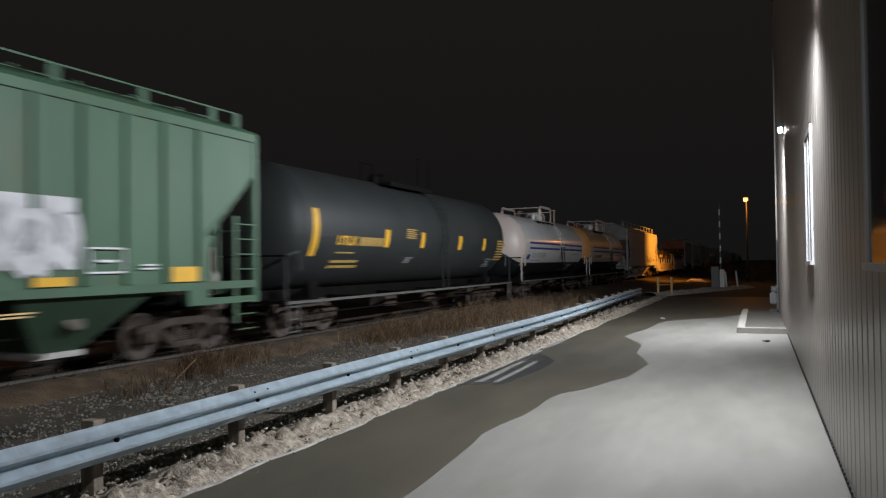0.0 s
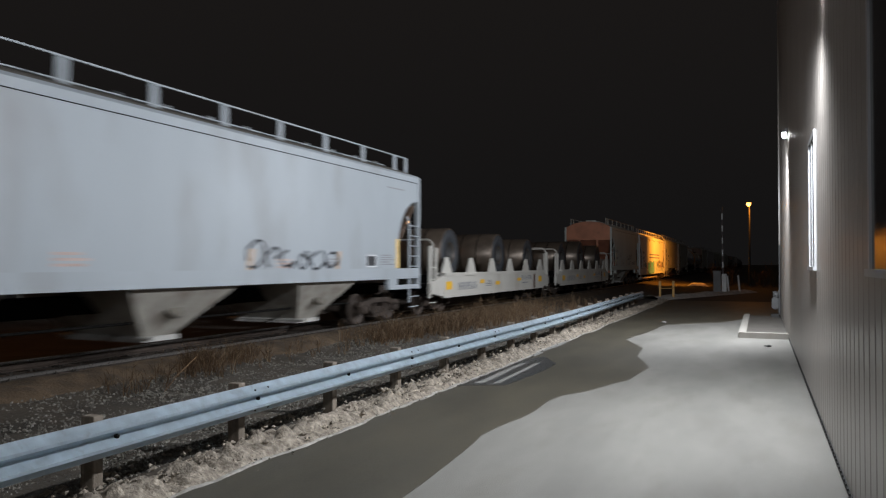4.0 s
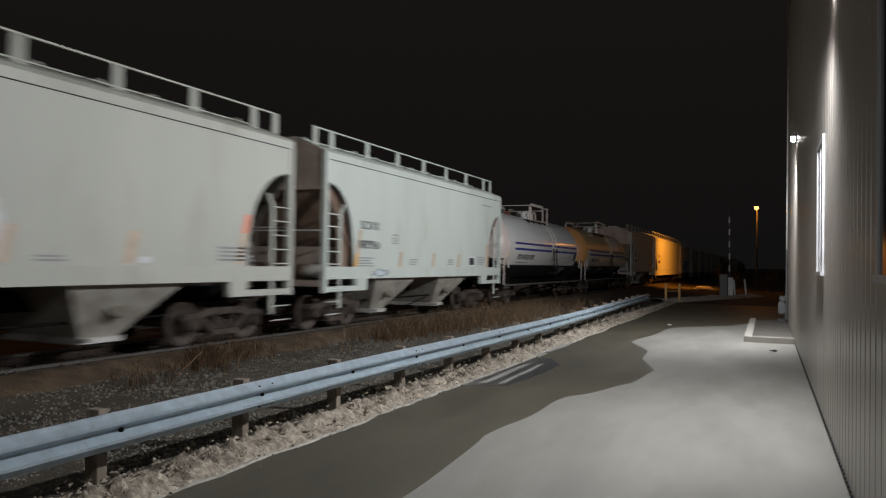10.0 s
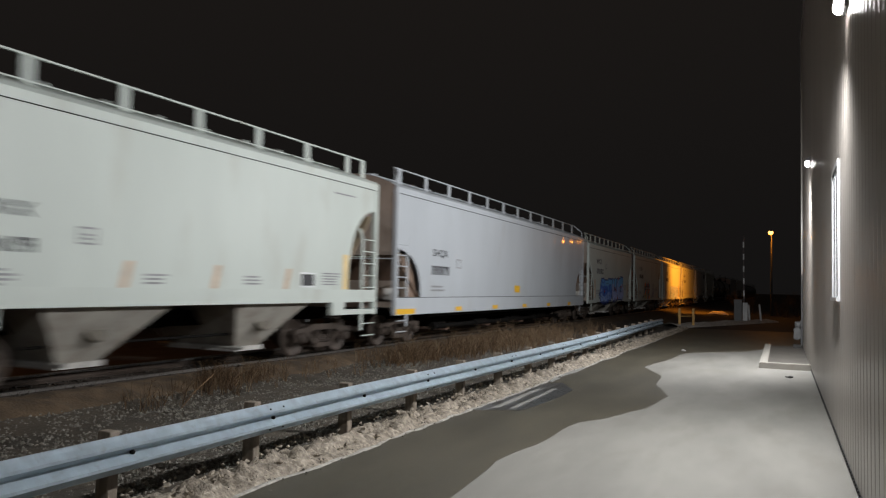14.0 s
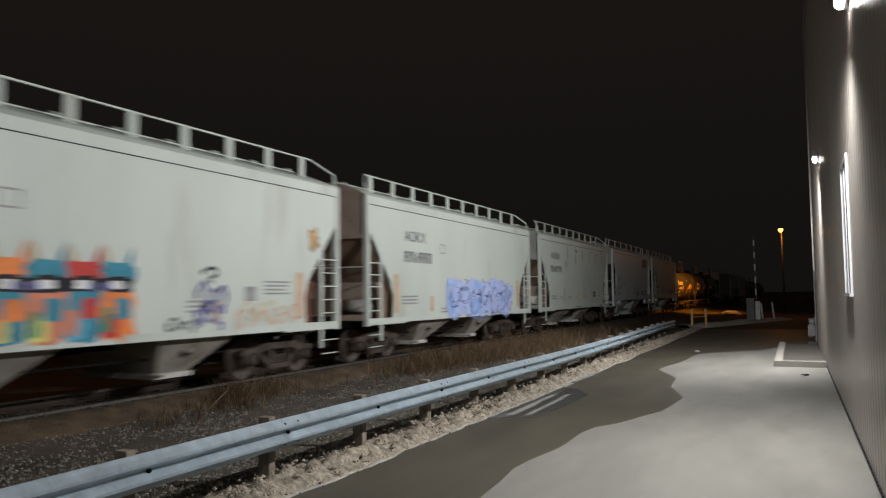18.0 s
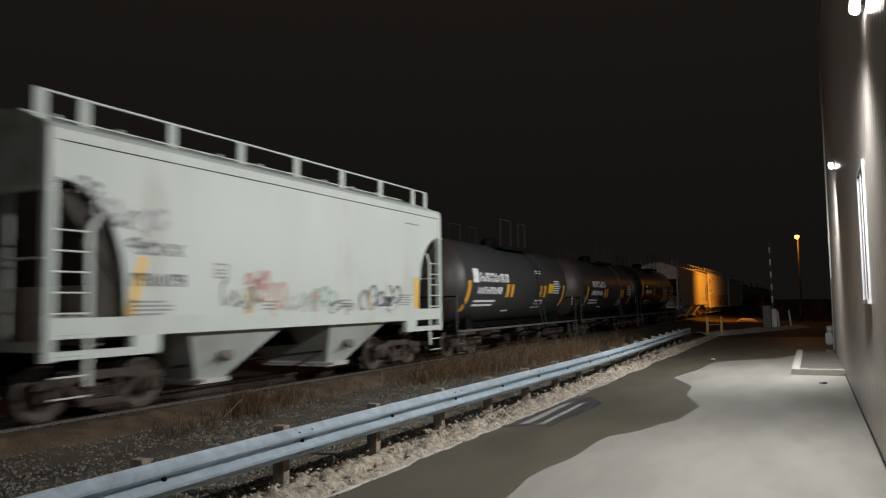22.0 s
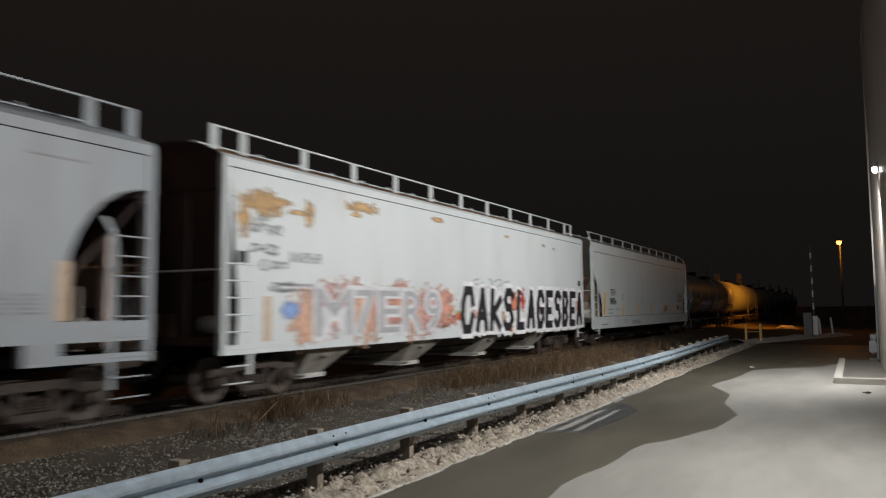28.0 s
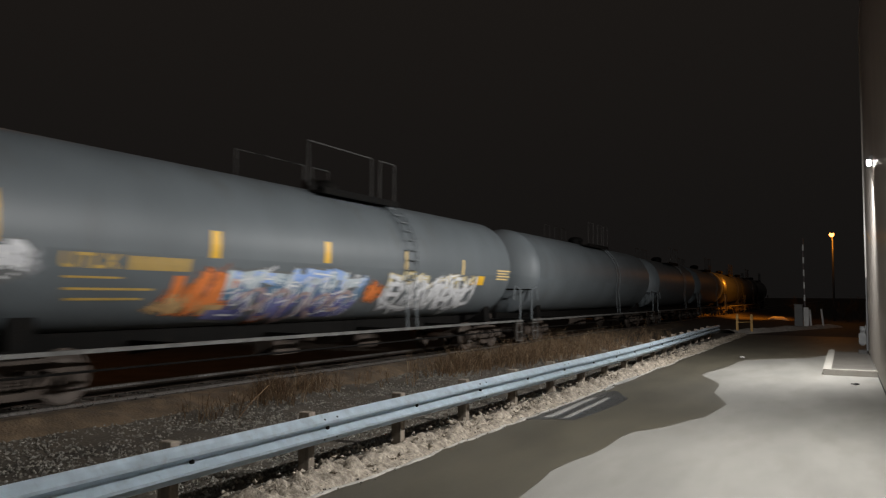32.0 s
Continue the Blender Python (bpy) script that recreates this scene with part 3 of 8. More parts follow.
def hopper(s0, s1, name, label, body, trim=None, slope=M_RUST, endm=None, cut="curve", cut_w=1.3, cut_z=3.45, sill=(1.23, 1.52), eave=4.1, line=0.10,
           bays=2, posts=9, ribs=0, post_style="plate", rail_dx=1.2, bay_mat=None, bay_at=None, truck_at=1.42, deep=False, rail_h=0.66, roofm=None, pipe_m=M_DARK, slope_far=None, web_m=None):
    """A covered hopper car from its near end 0 to its length, on the rails, with both sides alike."""
    trim = trim or body
    endm = endm or body
    bay_mat = bay_mat or M_BAY
    bay_at = bay_at or {2: [(2.7, 5.2), (6.75, 9.15)], 3: [(2.4, 5.3), (7.4, 10.2), (12.2, 14.8)], 4: [(2.5, 4.0), (6.4, 7.85), (10.5, 11.7), (14.3, 15.7)]}[bays]
    L = s1 - s0
    car = thing("covered_hopper_car", label, "freight car", "cars of the train")
    W = 1.60
    zb, zt = sill
    # side sheets with their cut corners
    if cut == "curve":
        low = [(0.16 + cut_w * math.sin(a), zt + (cut_z - zt) * math.cos(a) ** 0.8) for a in [radians(v) for v in (8, 20, 32, 44, 55, 66, 76, 84, 90)]]
    else:
        low = [(0.16, cut_z), (cut_w * 0.92 + 0.1, zt + (cut_z - zt) * 0.42), (cut_w + 0.14, zt + 0.25 * (cut_z - zt)), (cut_w + 0.10, zt)]
    pts = [(0.14, eave)] + [(0.14, cut_z + 0.02)] + low
    pts += [(L - y, z) for y, z in pts[::-1]]
    for s in (1, -1):
        bm = BM()
        prism(bm, pts, "x", s * (W - 0.03), s * W)
        bmesh.ops.triangulate(bm, faces=[f for f in bm.faces if len(f.verts) > 4])
        part("side_sheet", bm, body, car)
        if cut != "none":
            edge = [(y, z) for y, z in low if y > 0.5]
            for flip in ((False,) if cut == "curve" else (False, True)):
                web = [(y + 0.06, z) for y, z in edge] + [(max(0.32, y - 0.45), z) for y, z in edge[::-1]]
                bm = BM()
                prism(bm, [(L - y, z) for y, z in web] if flip else web, "x", *sorted((s * (W - 0.20), s * (W - 0.18))))
                bmesh.ops.triangulate(bm, faces=[f for f in bm.faces if len(f.verts) > 4])
                part("side_web", bm, web_m or slope, car, "rusty web behind the cut corner")
        bm = BM()
        box(bm, *sorted((s * (W - 0.10), s * (W + 0.012))), 0.02, L - 0.02, zb, zt)
        part("side_sill", bm, trim, car)
        if deep:
            bm = BM()
            box(bm, *sorted((s * (W - 0.05), s * (W + 0.015))), 0.14, L - 0.14, zt, zt + 0.014)
            part("sill_seam", bm, M_DARK, car)
        # eave rail and roof edge
        bm = BM()
        prism(bm, [(s * (W + 0.012), eave - line), (s * (W + 0.012), eave + 0.05), (s * (W - 0.06), eave + 0.12), (s * (W - 0.12), eave - line)], "y", 0.0, L)
        part("top_rail", bm, trim, car)
        # a dark strip stands in for the shadow gap below the top rail
        bm = BM()
        box(bm, *sorted((s * (W - 0.05), s * (W + 0.004))), 0.14, L - 0.14, eave - line - 0.016, eave - line)
        part("eave_seam", bm, M_DARK, car)
        for e, d in ((0, 1), (L, -1)):
            bm = BM()
            ya, yb = sorted((e, e + d * 0.13))
            box(bm, *sorted((s * (W - 0.10), s * (W + 0.014))), ya, yb, 0.92, eave - line)
            part("corner_post", bm, trim, car)
        for e, d in ((0, 1), (L, -1)):
            y = e + d * 0.68
            ztop = 2.95 if cut == "curve" else 2.55
            bm = BM()
            prism(bm, [(y - 0.045, 0.55), (y + 0.045, 0.55), (y + 0.045, ztop - 0.2), (y + 0.045 + d * 0.16 * (cut == "curve"), ztop + 0.05),
                       (y - 0.045 + d * 0.16 * (cut == "curve"), ztop + 0.05), (y - 0.045, ztop - 0.2)], "x", *sorted((s * (W - 0.02), s * (W + 0.004))))
            stile = part("ladder", bm, trim, car)
            for k in range(9):
                zz = 0.42 + 0.29 * k
                if zz < ztop:
                    again("rung", shared("rung", mk_rung, trim), stile, pose(s * (W + 0.006), min(y, e + d * 0.10), zz))
            bm = BM()
            ya, yb = sorted((e + d * 0.1, e + d * 1.95))
            box(bm, *sorted((s * (W - 0.12), s * (W + 0.008))), ya, yb, 0.94, 1.06)
            part("step_sill", bm, trim, car)
            bm = BM()
            ya, yb = sorted((e + d * 1.45, e + d * 1.97))
            prism(bm, [(ya, 0.98), (yb, 0.98), (yb, zb + 0.012), (ya, zb + 0.012)], "x", *sorted((s * (W - 0.11), s * (W + 0.01))))
            part("jacking_pad", bm, trim, car)
    # roof
    bm = BM()
    arch = [(W - 0.08, eave + 0.06), (1.32, eave + 0.20), (0.9, eave + 0.36), (0.45, eave + 0.45)]
    ring = arch + [(0, eave + 0.48)] + [(-x, z) for x, z in arch[::-1]] + [(-1.2, eave), (1.2, eave)]
    prism(bm, ring, "y", 0.125, L - 0.125)
    part("roof", bm, roofm or body, car)
    bm = BM()
    box(bm, -0.28, 0.28, 0.9, L - 0.9, eave + 0.46, eave + 0.54)
    for k in range(int(L / 1.2)):
        box(bm, -0.36, 0.36, 1.0 + k * 1.2, 1.06 + k * 1.2, eave + 0.50, eave + 0.60)
    part("roof_hatch", bm, trim, car)
    # running boards and their rails
    zr = eave + rail_h
    for s in (1, -1):
        bm = BM()
        box(bm, *sorted((s * 0.32, s * 0.60)), 0.3, L - 0.3, eave + 0.46, eave + 0.485)
        part("running_board", bm, trim, car)
        x = s * rail_dx
        bm = BM()
        a, b = (0.55, L - 0.55) if post_style == "bent" else (0.06, L - 0.06)
        bar(bm, (x, a, zr), (x, b, zr), 0.045, 0.03)
        if post_style == "bent":
            for u, v in ((a, 0.06), (b, L - 0.06)):
                bar(bm, (x, u, zr), (x + s * 0.30, v, zr - 0.30), 0.045, 0.03)
                bar(bm, (x + s * 0.30, v, zr - 0.30), (s * (W - 0.06), v, eave - 0.1), 0.045, 0.03)
        part("roof_rail", bm, trim, car)
        ys = [0.85] + [0.85 + (L - 1.7) * k / (posts - 3) for k in range(1, posts - 3)] + [L - 0.85]
        if post_style != "bent":
            ys = [0.14] + ys + [L - 0.14]
        for y in ys:
            bm = BM()
            box(bm, x - 0.012, x + 0.012, y - 0.085, y + 0.085, eave + 0.22, zr)
            part("rail_post", bm, trim, car)
    # ends
    for e, d in ((0, 1), (L, -1)):
        bm = BM()
        y0, y1 = sorted((e + d * 0.06, e + d * 0.12))
        prism(bm, [(1.5, cut_z - 0.15)] + arch + [(0, eave + 0.48)] + [(-x, z) for x, z in arch[::-1]] + [(-1.5, cut_z - 0.15)], "y", y0, y1)
        part("end_sheet", bm, endm, car, "grimy end sheet")
        bm = BM()
        box(bm, -1.5, 1.5, *sorted((e + d * 0.035, e + d * 0.058)), cut_z - 0.15, cut_z - 0.06)
        part("end_rib", bm, endm, car)
        # where slope_far is given, the far slope is darker than the near one
        bm = BM()
        prism(bm, [(e + d * 0.12, cut_z - 0.1), (e + d * 0.16, cut_z - 0.1), (e + d * (cut_w + 0.9), zb), (e + d * (cut_w + 0.8), zb)], "x", -1.5, 1.5)
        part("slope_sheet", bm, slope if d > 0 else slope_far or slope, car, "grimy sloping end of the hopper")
        bm = BM()
        box(bm, -1.35, 1.35, *sorted((e + d * 1.02, e + d * 1.06)), 1.1, 2.0)
        part("end_panel", bm, P_TANEND, car, "grimy tan plate under the slope")
        for x in (-0.62, 0.62):
            bm = BM()
            box(bm, x - 0.065, x + 0.065, *sorted((e + d * 0.05, e + d * 0.11)), 1.07, cut_z - 0.15)
            part("stanchion", bm, endm, car)
        bm = BM()
        rod(bm, (-1.5, e + d * 0.03, 2.35), (1.5, e + d * 0.03, 2.35), 0.018, 6)
        part("grab_iron", bm, trim, car)
        bm = BM()
        box(bm, -1.5, 1.5, *sorted((e, e + d * 0.05)), 1.06, 1.2)
        part("end_beam", bm, endm, car)
        bm = BM()
        box(bm, -1.5, 1.5, *sorted((e + d * 0.02, e + d * 0.55)), 1.03, 1.07)
        part("end_platform", bm, M_DARK, car)
        bm = BM()
        lathe(bm, [(0.03, -0.45), (0.17, -0.42), (0.17, 0.42), (0.03, 0.45)], (0.75, e + d * 0.85, 1.4), 14, "x")
        part("air_reservoir", bm, M_GATE, car)
        bm = BM()
        box(bm, -0.9, -0.5, *sorted((e + d * 0.5, e + d * 0.9)), 1.1, 1.6)
        part("brake_valve", bm, M_BROWN, car)
    # bays
    t2 = truck_at + 1.25
    span = (L - 2 * t2) / bays
    if not deep:
        for k in range(bays):
            a, b = bay_at[k]
            c = a + (b - a) * 0.46
            bm = BM()
            top = [bm.verts.new(p) for p in ((1.48, a, zb + 0.02), (1.48, b, zb + 0.02), (-1.48, b, zb + 0.02), (-1.48, a, zb + 0.02))]
            bot = [bm.verts.new(p) for p in ((0.85, c - 0.36, 0.34), (0.85, c + 0.36, 0.34), (-0.85, c + 0.36, 0.34), (-0.85, c - 0.36, 0.34))]
            for i in range(4):
                bm.faces.new((top[i], top[(i + 1) % 4], bot[(i + 1) % 4], bot[i]))
            bm.faces.new(bot)
            bm.faces.new(top[::-1])
            bmesh.ops.recalc_face_normals(bm, faces=bm.faces[:])
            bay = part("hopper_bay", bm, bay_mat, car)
            bm = BM()
            box(bm, -0.92, 0.92, c - 0.42, c + 0.42, 0.26, 0.35)
            rod(bm, (-1.1, c - 0.4, 0.33), (1.1, c - 0.4, 0.33), 0.035, 8)
            part("outlet_gate", bm, M_GATE, bay, "pale discharge gate")
            for s in (1, -1):
                bm = BM()
                rod(bm, (s * 1.17, c, 0.80), (s * 1.225, c, 0.84), 0.17, 16)
                part("poke_hole_cover", bm, M_SOOT, bay)
    else:
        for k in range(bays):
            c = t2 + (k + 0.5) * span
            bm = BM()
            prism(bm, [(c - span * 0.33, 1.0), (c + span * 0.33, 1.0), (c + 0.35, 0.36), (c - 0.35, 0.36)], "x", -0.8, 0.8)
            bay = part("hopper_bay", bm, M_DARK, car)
            bm = BM()
            rod(bm, (-1.1, c, 0.36), (1.1, c, 0.36), 0.10, 10)
            box(bm, -1.0, 1.0, c - 0.4, c + 0.4, 0.30, 0.36)
            part("outlet_pipe", bm, M_BROWN, bay)
        for s in (1, -1):
            bm = BM()
            rod(bm, (s * 1.12, t2 + 0.6, 0.42), (s * 1.12, L - t2 - 0.6, 0.42), 0.075, 10)
            part("discharge_pipe", bm, pipe_m, car, "long discharge pipe")
            for k in range(bays + 1):
                y = t2 + 0.7 + (L - 2 * t2 - 1.4) * k / bays
                bm = BM()
                rod(bm, (s * 1.12, y - 0.09, 0.42), (s * 1.12, y + 0.09, 0.42), 0.12, 10)
                part("pipe_joint", bm, pipe_m, car)
            bm = BM()
            box(bm, *sorted((s * 1.25, s * 1.40)), t2 - 0.2, L - t2 + 0.2, zb - 0.10, zb)
            part("sill_flange", bm, M_GATE if pipe_m is M_LADDER else M_DARK, car)
    if ribs:
        for k in range(ribs):
            y = 1.7 + (L - 3.4) * k / (ribs - 1)
            for s in (1, -1):
                bm = BM()
                box(bm, *sorted((s * W, s * (W + 0.07))), y - 0.06, y + 0.06, zt, eave - line)
                bmesh.ops.bevel(bm, geom=bm.edges[:], offset=0.015, segments=1, affect="EDGES")
                part("side_post", bm, body, car)
    center_sill(car, L)
    couplers(car, L)
    truck(car, truck_at)
    truck(car, L - truck_at)
    # brake rigging under the floor
    bm = BM()
    rod(bm, (0.9, t2 + 0.2, 0.62), (0.9, L - t2 - 0.2, 0.62), 0.025, 6)
    rod(bm, (-0.8, t2, 0.7), (-0.8, L - t2, 0.7), 0.03, 6)
    part("brake_rod", bm, M_DARK, car)
    car["cut"] = 0.17 + cut_w
    CARS.append((car, s0))
    return car


CARS = []


def shell_part(bm, r, L, head, zc, a0, a1, piece="barrel", n=40):
    """A band of a lying tank's skin between two angles from the top: the barrel or one of the dished heads."""
    dish = [(0.02, 0.0), (r * 0.35, head * 0.06), (r * 0.62, head * 0.22), (r * 0.83, head * 0.46), (r * 0.95, head * 0.74), (r, head)]
    prof = {"barrel": [(r, head), (r, L / 2), (r, L - head)], "near": dish, "far": [(q, L - y) for q, y in dish[::-1]]}[piece]
    angs = [radians(a0 + (a1 - a0) * i / n) for i in range(n + 1)]
    rings = [[bm.verts.new((q * math.sin(a), y, zc + q * math.cos(a))) for a in angs] for q, y in prof]
    for p, q in zip(rings, rings[1:]):
        for i in range(n):
            bm.faces.new((p[i], q[i], q[i + 1], p[i + 1])).smooth = True


def hoop(bm, r, zc, y0, y1, a0, a1, n=10, t=0.004):
    """A strip lying on the tank's skin."""
    angs = [radians(a0 + (a1 - a0) * i / n) for i in range(n + 1)]
    R = r + t
    lo = [bm.verts.new((R * math.sin(a), y0, zc + R * math.cos(a))) for a in angs]
    hi = [bm.verts.new((R * math.sin(a), y1, zc + R * math.cos(a))) for a in angs]
    for i in range(n):
        f = bm.faces.new((lo[i], hi[i], hi[i + 1], lo[i + 1]))
        f.smooth = True


def ang_of(r, zc, z):
    return math.degrees(math.acos(max(-1, min(1, (z - zc) / r))))


def on_tank(r, zc):
    """Puts flat marks made at x = 0 onto the skin of a tank."""
    def bend(bm):
        for v in bm.verts:
            h = max(-0.99 * r, min(0.99 * r, v.co.z - zc))
            v.co.x = math.sqrt(r * r - h * h) + 0.003 + v.co.x
    return bend


def frame_platform(car, r, zc, railm, dome, dy=0.0, ladderm=M_LADDER):
    """A manway platform with a flat-bar rail along both sides, joined across, and a ladder down each side."""
    zt, x = zc + r, 0.97
    before = {ob.name for ob in car.children}
    deck = zt - 0.20
    for s in (1, -1):
        bm = BM()
        box(bm, *sorted((s * 0.62, s * x)), 4.5, 7.7, deck - 0.04, deck)
        part("platform", bm, M_DARK, car)
        bm = BM()
        box(bm, *sorted((s * x, s * (x + 0.03))), 4.5, 7.6, deck - 0.03, deck + 0.01)
        part("platform_edge", bm, M_LADDER, car)
        for y in (4.7, 5.6, 6.5, 7.4):
            bm = BM()
            prism(bm, [(s * (x - 0.02), deck - 0.05), (s * 0.7, deck - 0.05), (s * (x - 0.06), deck - 0.26)], "y", y - 0.03, y + 0.03)
            part("platform_bracket", bm, M_DARK, car)

        def flat_hoop(y0, y1, top, w, name, base=deck):
            bm = BM()
            c = 0.14
            pts = [(y0, base), (y0, top - c), (y0 + 0.04, top - 0.04), (y0 + c, top), (y1 - c, top), (y1 - 0.04, top - 0.04), (y1, top - c), (y1, base)]
            for (a, b), (p, q) in zip(pts, pts[1:]):
                bar(bm, (s * x, a, b), (s * x, p, q), 0.03, w)
            bmesh.ops.remove_doubles(bm, verts=bm.verts[:], dist=0.02)
            part(name, bm, railm, car)
        flat_hoop(4.72, 6.78, zt + 0.50, 0.12, "platform_rail")
        flat_hoop(5.05, 5.55, zt + 0.14, 0.07, "hand_hoop")
        bm = BM()
        prism(bm, [(7.42, deck - 0.1), (7.64, deck - 0.1), (7.64, zt + 0.48), (7.42, zt + 0.48)], "x", *sorted((s * (x - 0.01), s * (x + 0.01))))
        box(bm, *sorted((s * (x - 0.15), s * (x + 0.01))), 7.4, 7.76, zt + 0.475, zt + 0.505)
        part("end_plate", bm, railm, car)
        al = [radians(v) for v in range(42, 98, 8)]
        for yy in (6.95, 7.45):
            pts = [(s * (r + 0.05) * math.sin(w), yy, zc + (r + 0.05) * math.cos(w)) for w in al]
            bm = BM()
            for p, q in zip(pts, pts[1:]):
                bar(bm, p, q, 0.035, 0.02)
            bmesh.ops.remove_doubles(bm, verts=bm.verts[:], dist=0.008)
            part("ladder_stile", bm, ladderm, car)
            bm = BM()
            bar(bm, pts[-1], (s * 1.55, yy, 0.86), 0.10, 0.02)
            part("ladder_leg", bm, M_DARK, car)
        for k in range(5):
            w = radians(48 + 12 * k)
            bm = BM()
            p = (s * (r + 0.06) * math.sin(w), 6.95, zc + (r + 0.06) * math.cos(w))
            rod(bm, p, (p[0], 7.45, p[2]), 0.013, 6)
            part("rung", bm, ladderm, car)
    for y, top in ((4.76, zt + 0.46), (6.74, zt + 0.34)):
        bm = BM()
        bar(bm, (-x, y, top), (x, y, top), 0.05, 0.03)
        part("cross_rail", bm, railm, car)
    bm = BM()
    lathe(bm, [(0.34, -0.4), (0.34, 0.10), (0.38, 0.12), (0.38, 0.17), (0.33, 0.27), (0.20, 0.34), (0.04, 0.36)], (0, 6.85, zt), 24, "z")
    part("manway", bm, dome, car)
    bm = BM()
    lathe(bm, [(0.17, -0.3), (0.17, 0.16), (0.10, 0.26), (0.02, 0.28)], (0.3, 5.9, zt), 14, "z")
    part("valve", bm, dome, car)
    bm = BM()
    lathe(bm, [(0.12, -0.3), (0.12, 0.20), (0.02, 0.24)], (-0.3, 5.2, zt), 12, "z")
    part("valve", bm, M_RUST, car)
    if dy:
        for ob in car.children:
            if ob.name not in before:
                ob.location.y += dy


def caged_platform(car, r, zc, yc, railm, dome, hoop_m=M_BASE, hoops=((-1.45, -0.75), (-0.1, 0.55), (0.85, 1.5))):
    """A small manway platform with three flat hoops a side."""
    zt = zc + r
    for s in (1, -1):
        bm = BM()
        box(bm, *sorted((s * 0.35, s * 1.05)), yc - 1.5, yc + 1.5, zt - 0.16, zt - 0.11)
        box(bm, *sorted((s * 1.0, s * 1.07)), yc - 1.5, yc + 1.5, zt - 0.2, zt - 0.06)
        part("platform", bm, M_DARK, car)
        for u, v in hoops:
            bm = BM()
            pts = [(s * 1.02, yc + u, zt - 0.1), (s * 1.02, yc + u, zt + 0.85), (s * 1.02, yc + v, zt + 0.85), (s * 1.02, yc + v, zt - 0.1)]
            for p, q in zip(pts, pts[1:]):
                bar(bm, p, q, 0.026, 0.026)
            part("platform_hoop", bm, hoop_m, car)
    bm = BM()
    lathe(bm, [(0.30, -0.3), (0.30, 0.10), (0.34, 0.12), (0.34, 0.20), (0.24, 0.30), (0.04, 0.33)], (0, yc - 0.15, zt), 20, "z")
    part("manway", bm, dome, car)
    bm = BM()
    lathe(bm, [(0.16, -0.3), (0.16, 0.12), (0.10, 0.22), (0.02, 0.24)], (0.25, yc - 1.0, zt), 14, "z")
    part("valve", bm, dome, car)
    bm = BM()
    lathe(bm, [(0.10, -0.3), (0.10, 0.20), (0.02, 0.24)], (-0.3, yc + 0.7, zt), 12, "z")
    part("valve", bm, dome, car)
    for s in (1, -1):
        al = [radians(v) for v in range(38, 112, 12)]
        for yy in (yc + 1.15, yc + 1.6):
            bm = BM()
            pts = [(s * (r + 0.10) * math.sin(w), yy, zc + (r + 0.10) * math.cos(w)) for w in al] + [(s * 1.58, yy, 0.86)]
            for p, q in zip(pts, pts[1:]):
                bar(bm, p, q, 0.04, 0.02)
            bmesh.ops.remove_doubles(bm, verts=bm.verts[:], dist=0.012)
            part("ladder_stile", bm, railm, car)
        for k in range(9):
            w = radians(38 + 8.8 * k)
            bm = BM()
            p = (s * (r + 0.10) * math.sin(w), yc + 1.15, zc + (r + 0.10) * math.cos(w))
            rod(bm, p, (p[0], yc + 1.6, p[2]), 0.014, 6)
            part("rung", bm, railm, car)


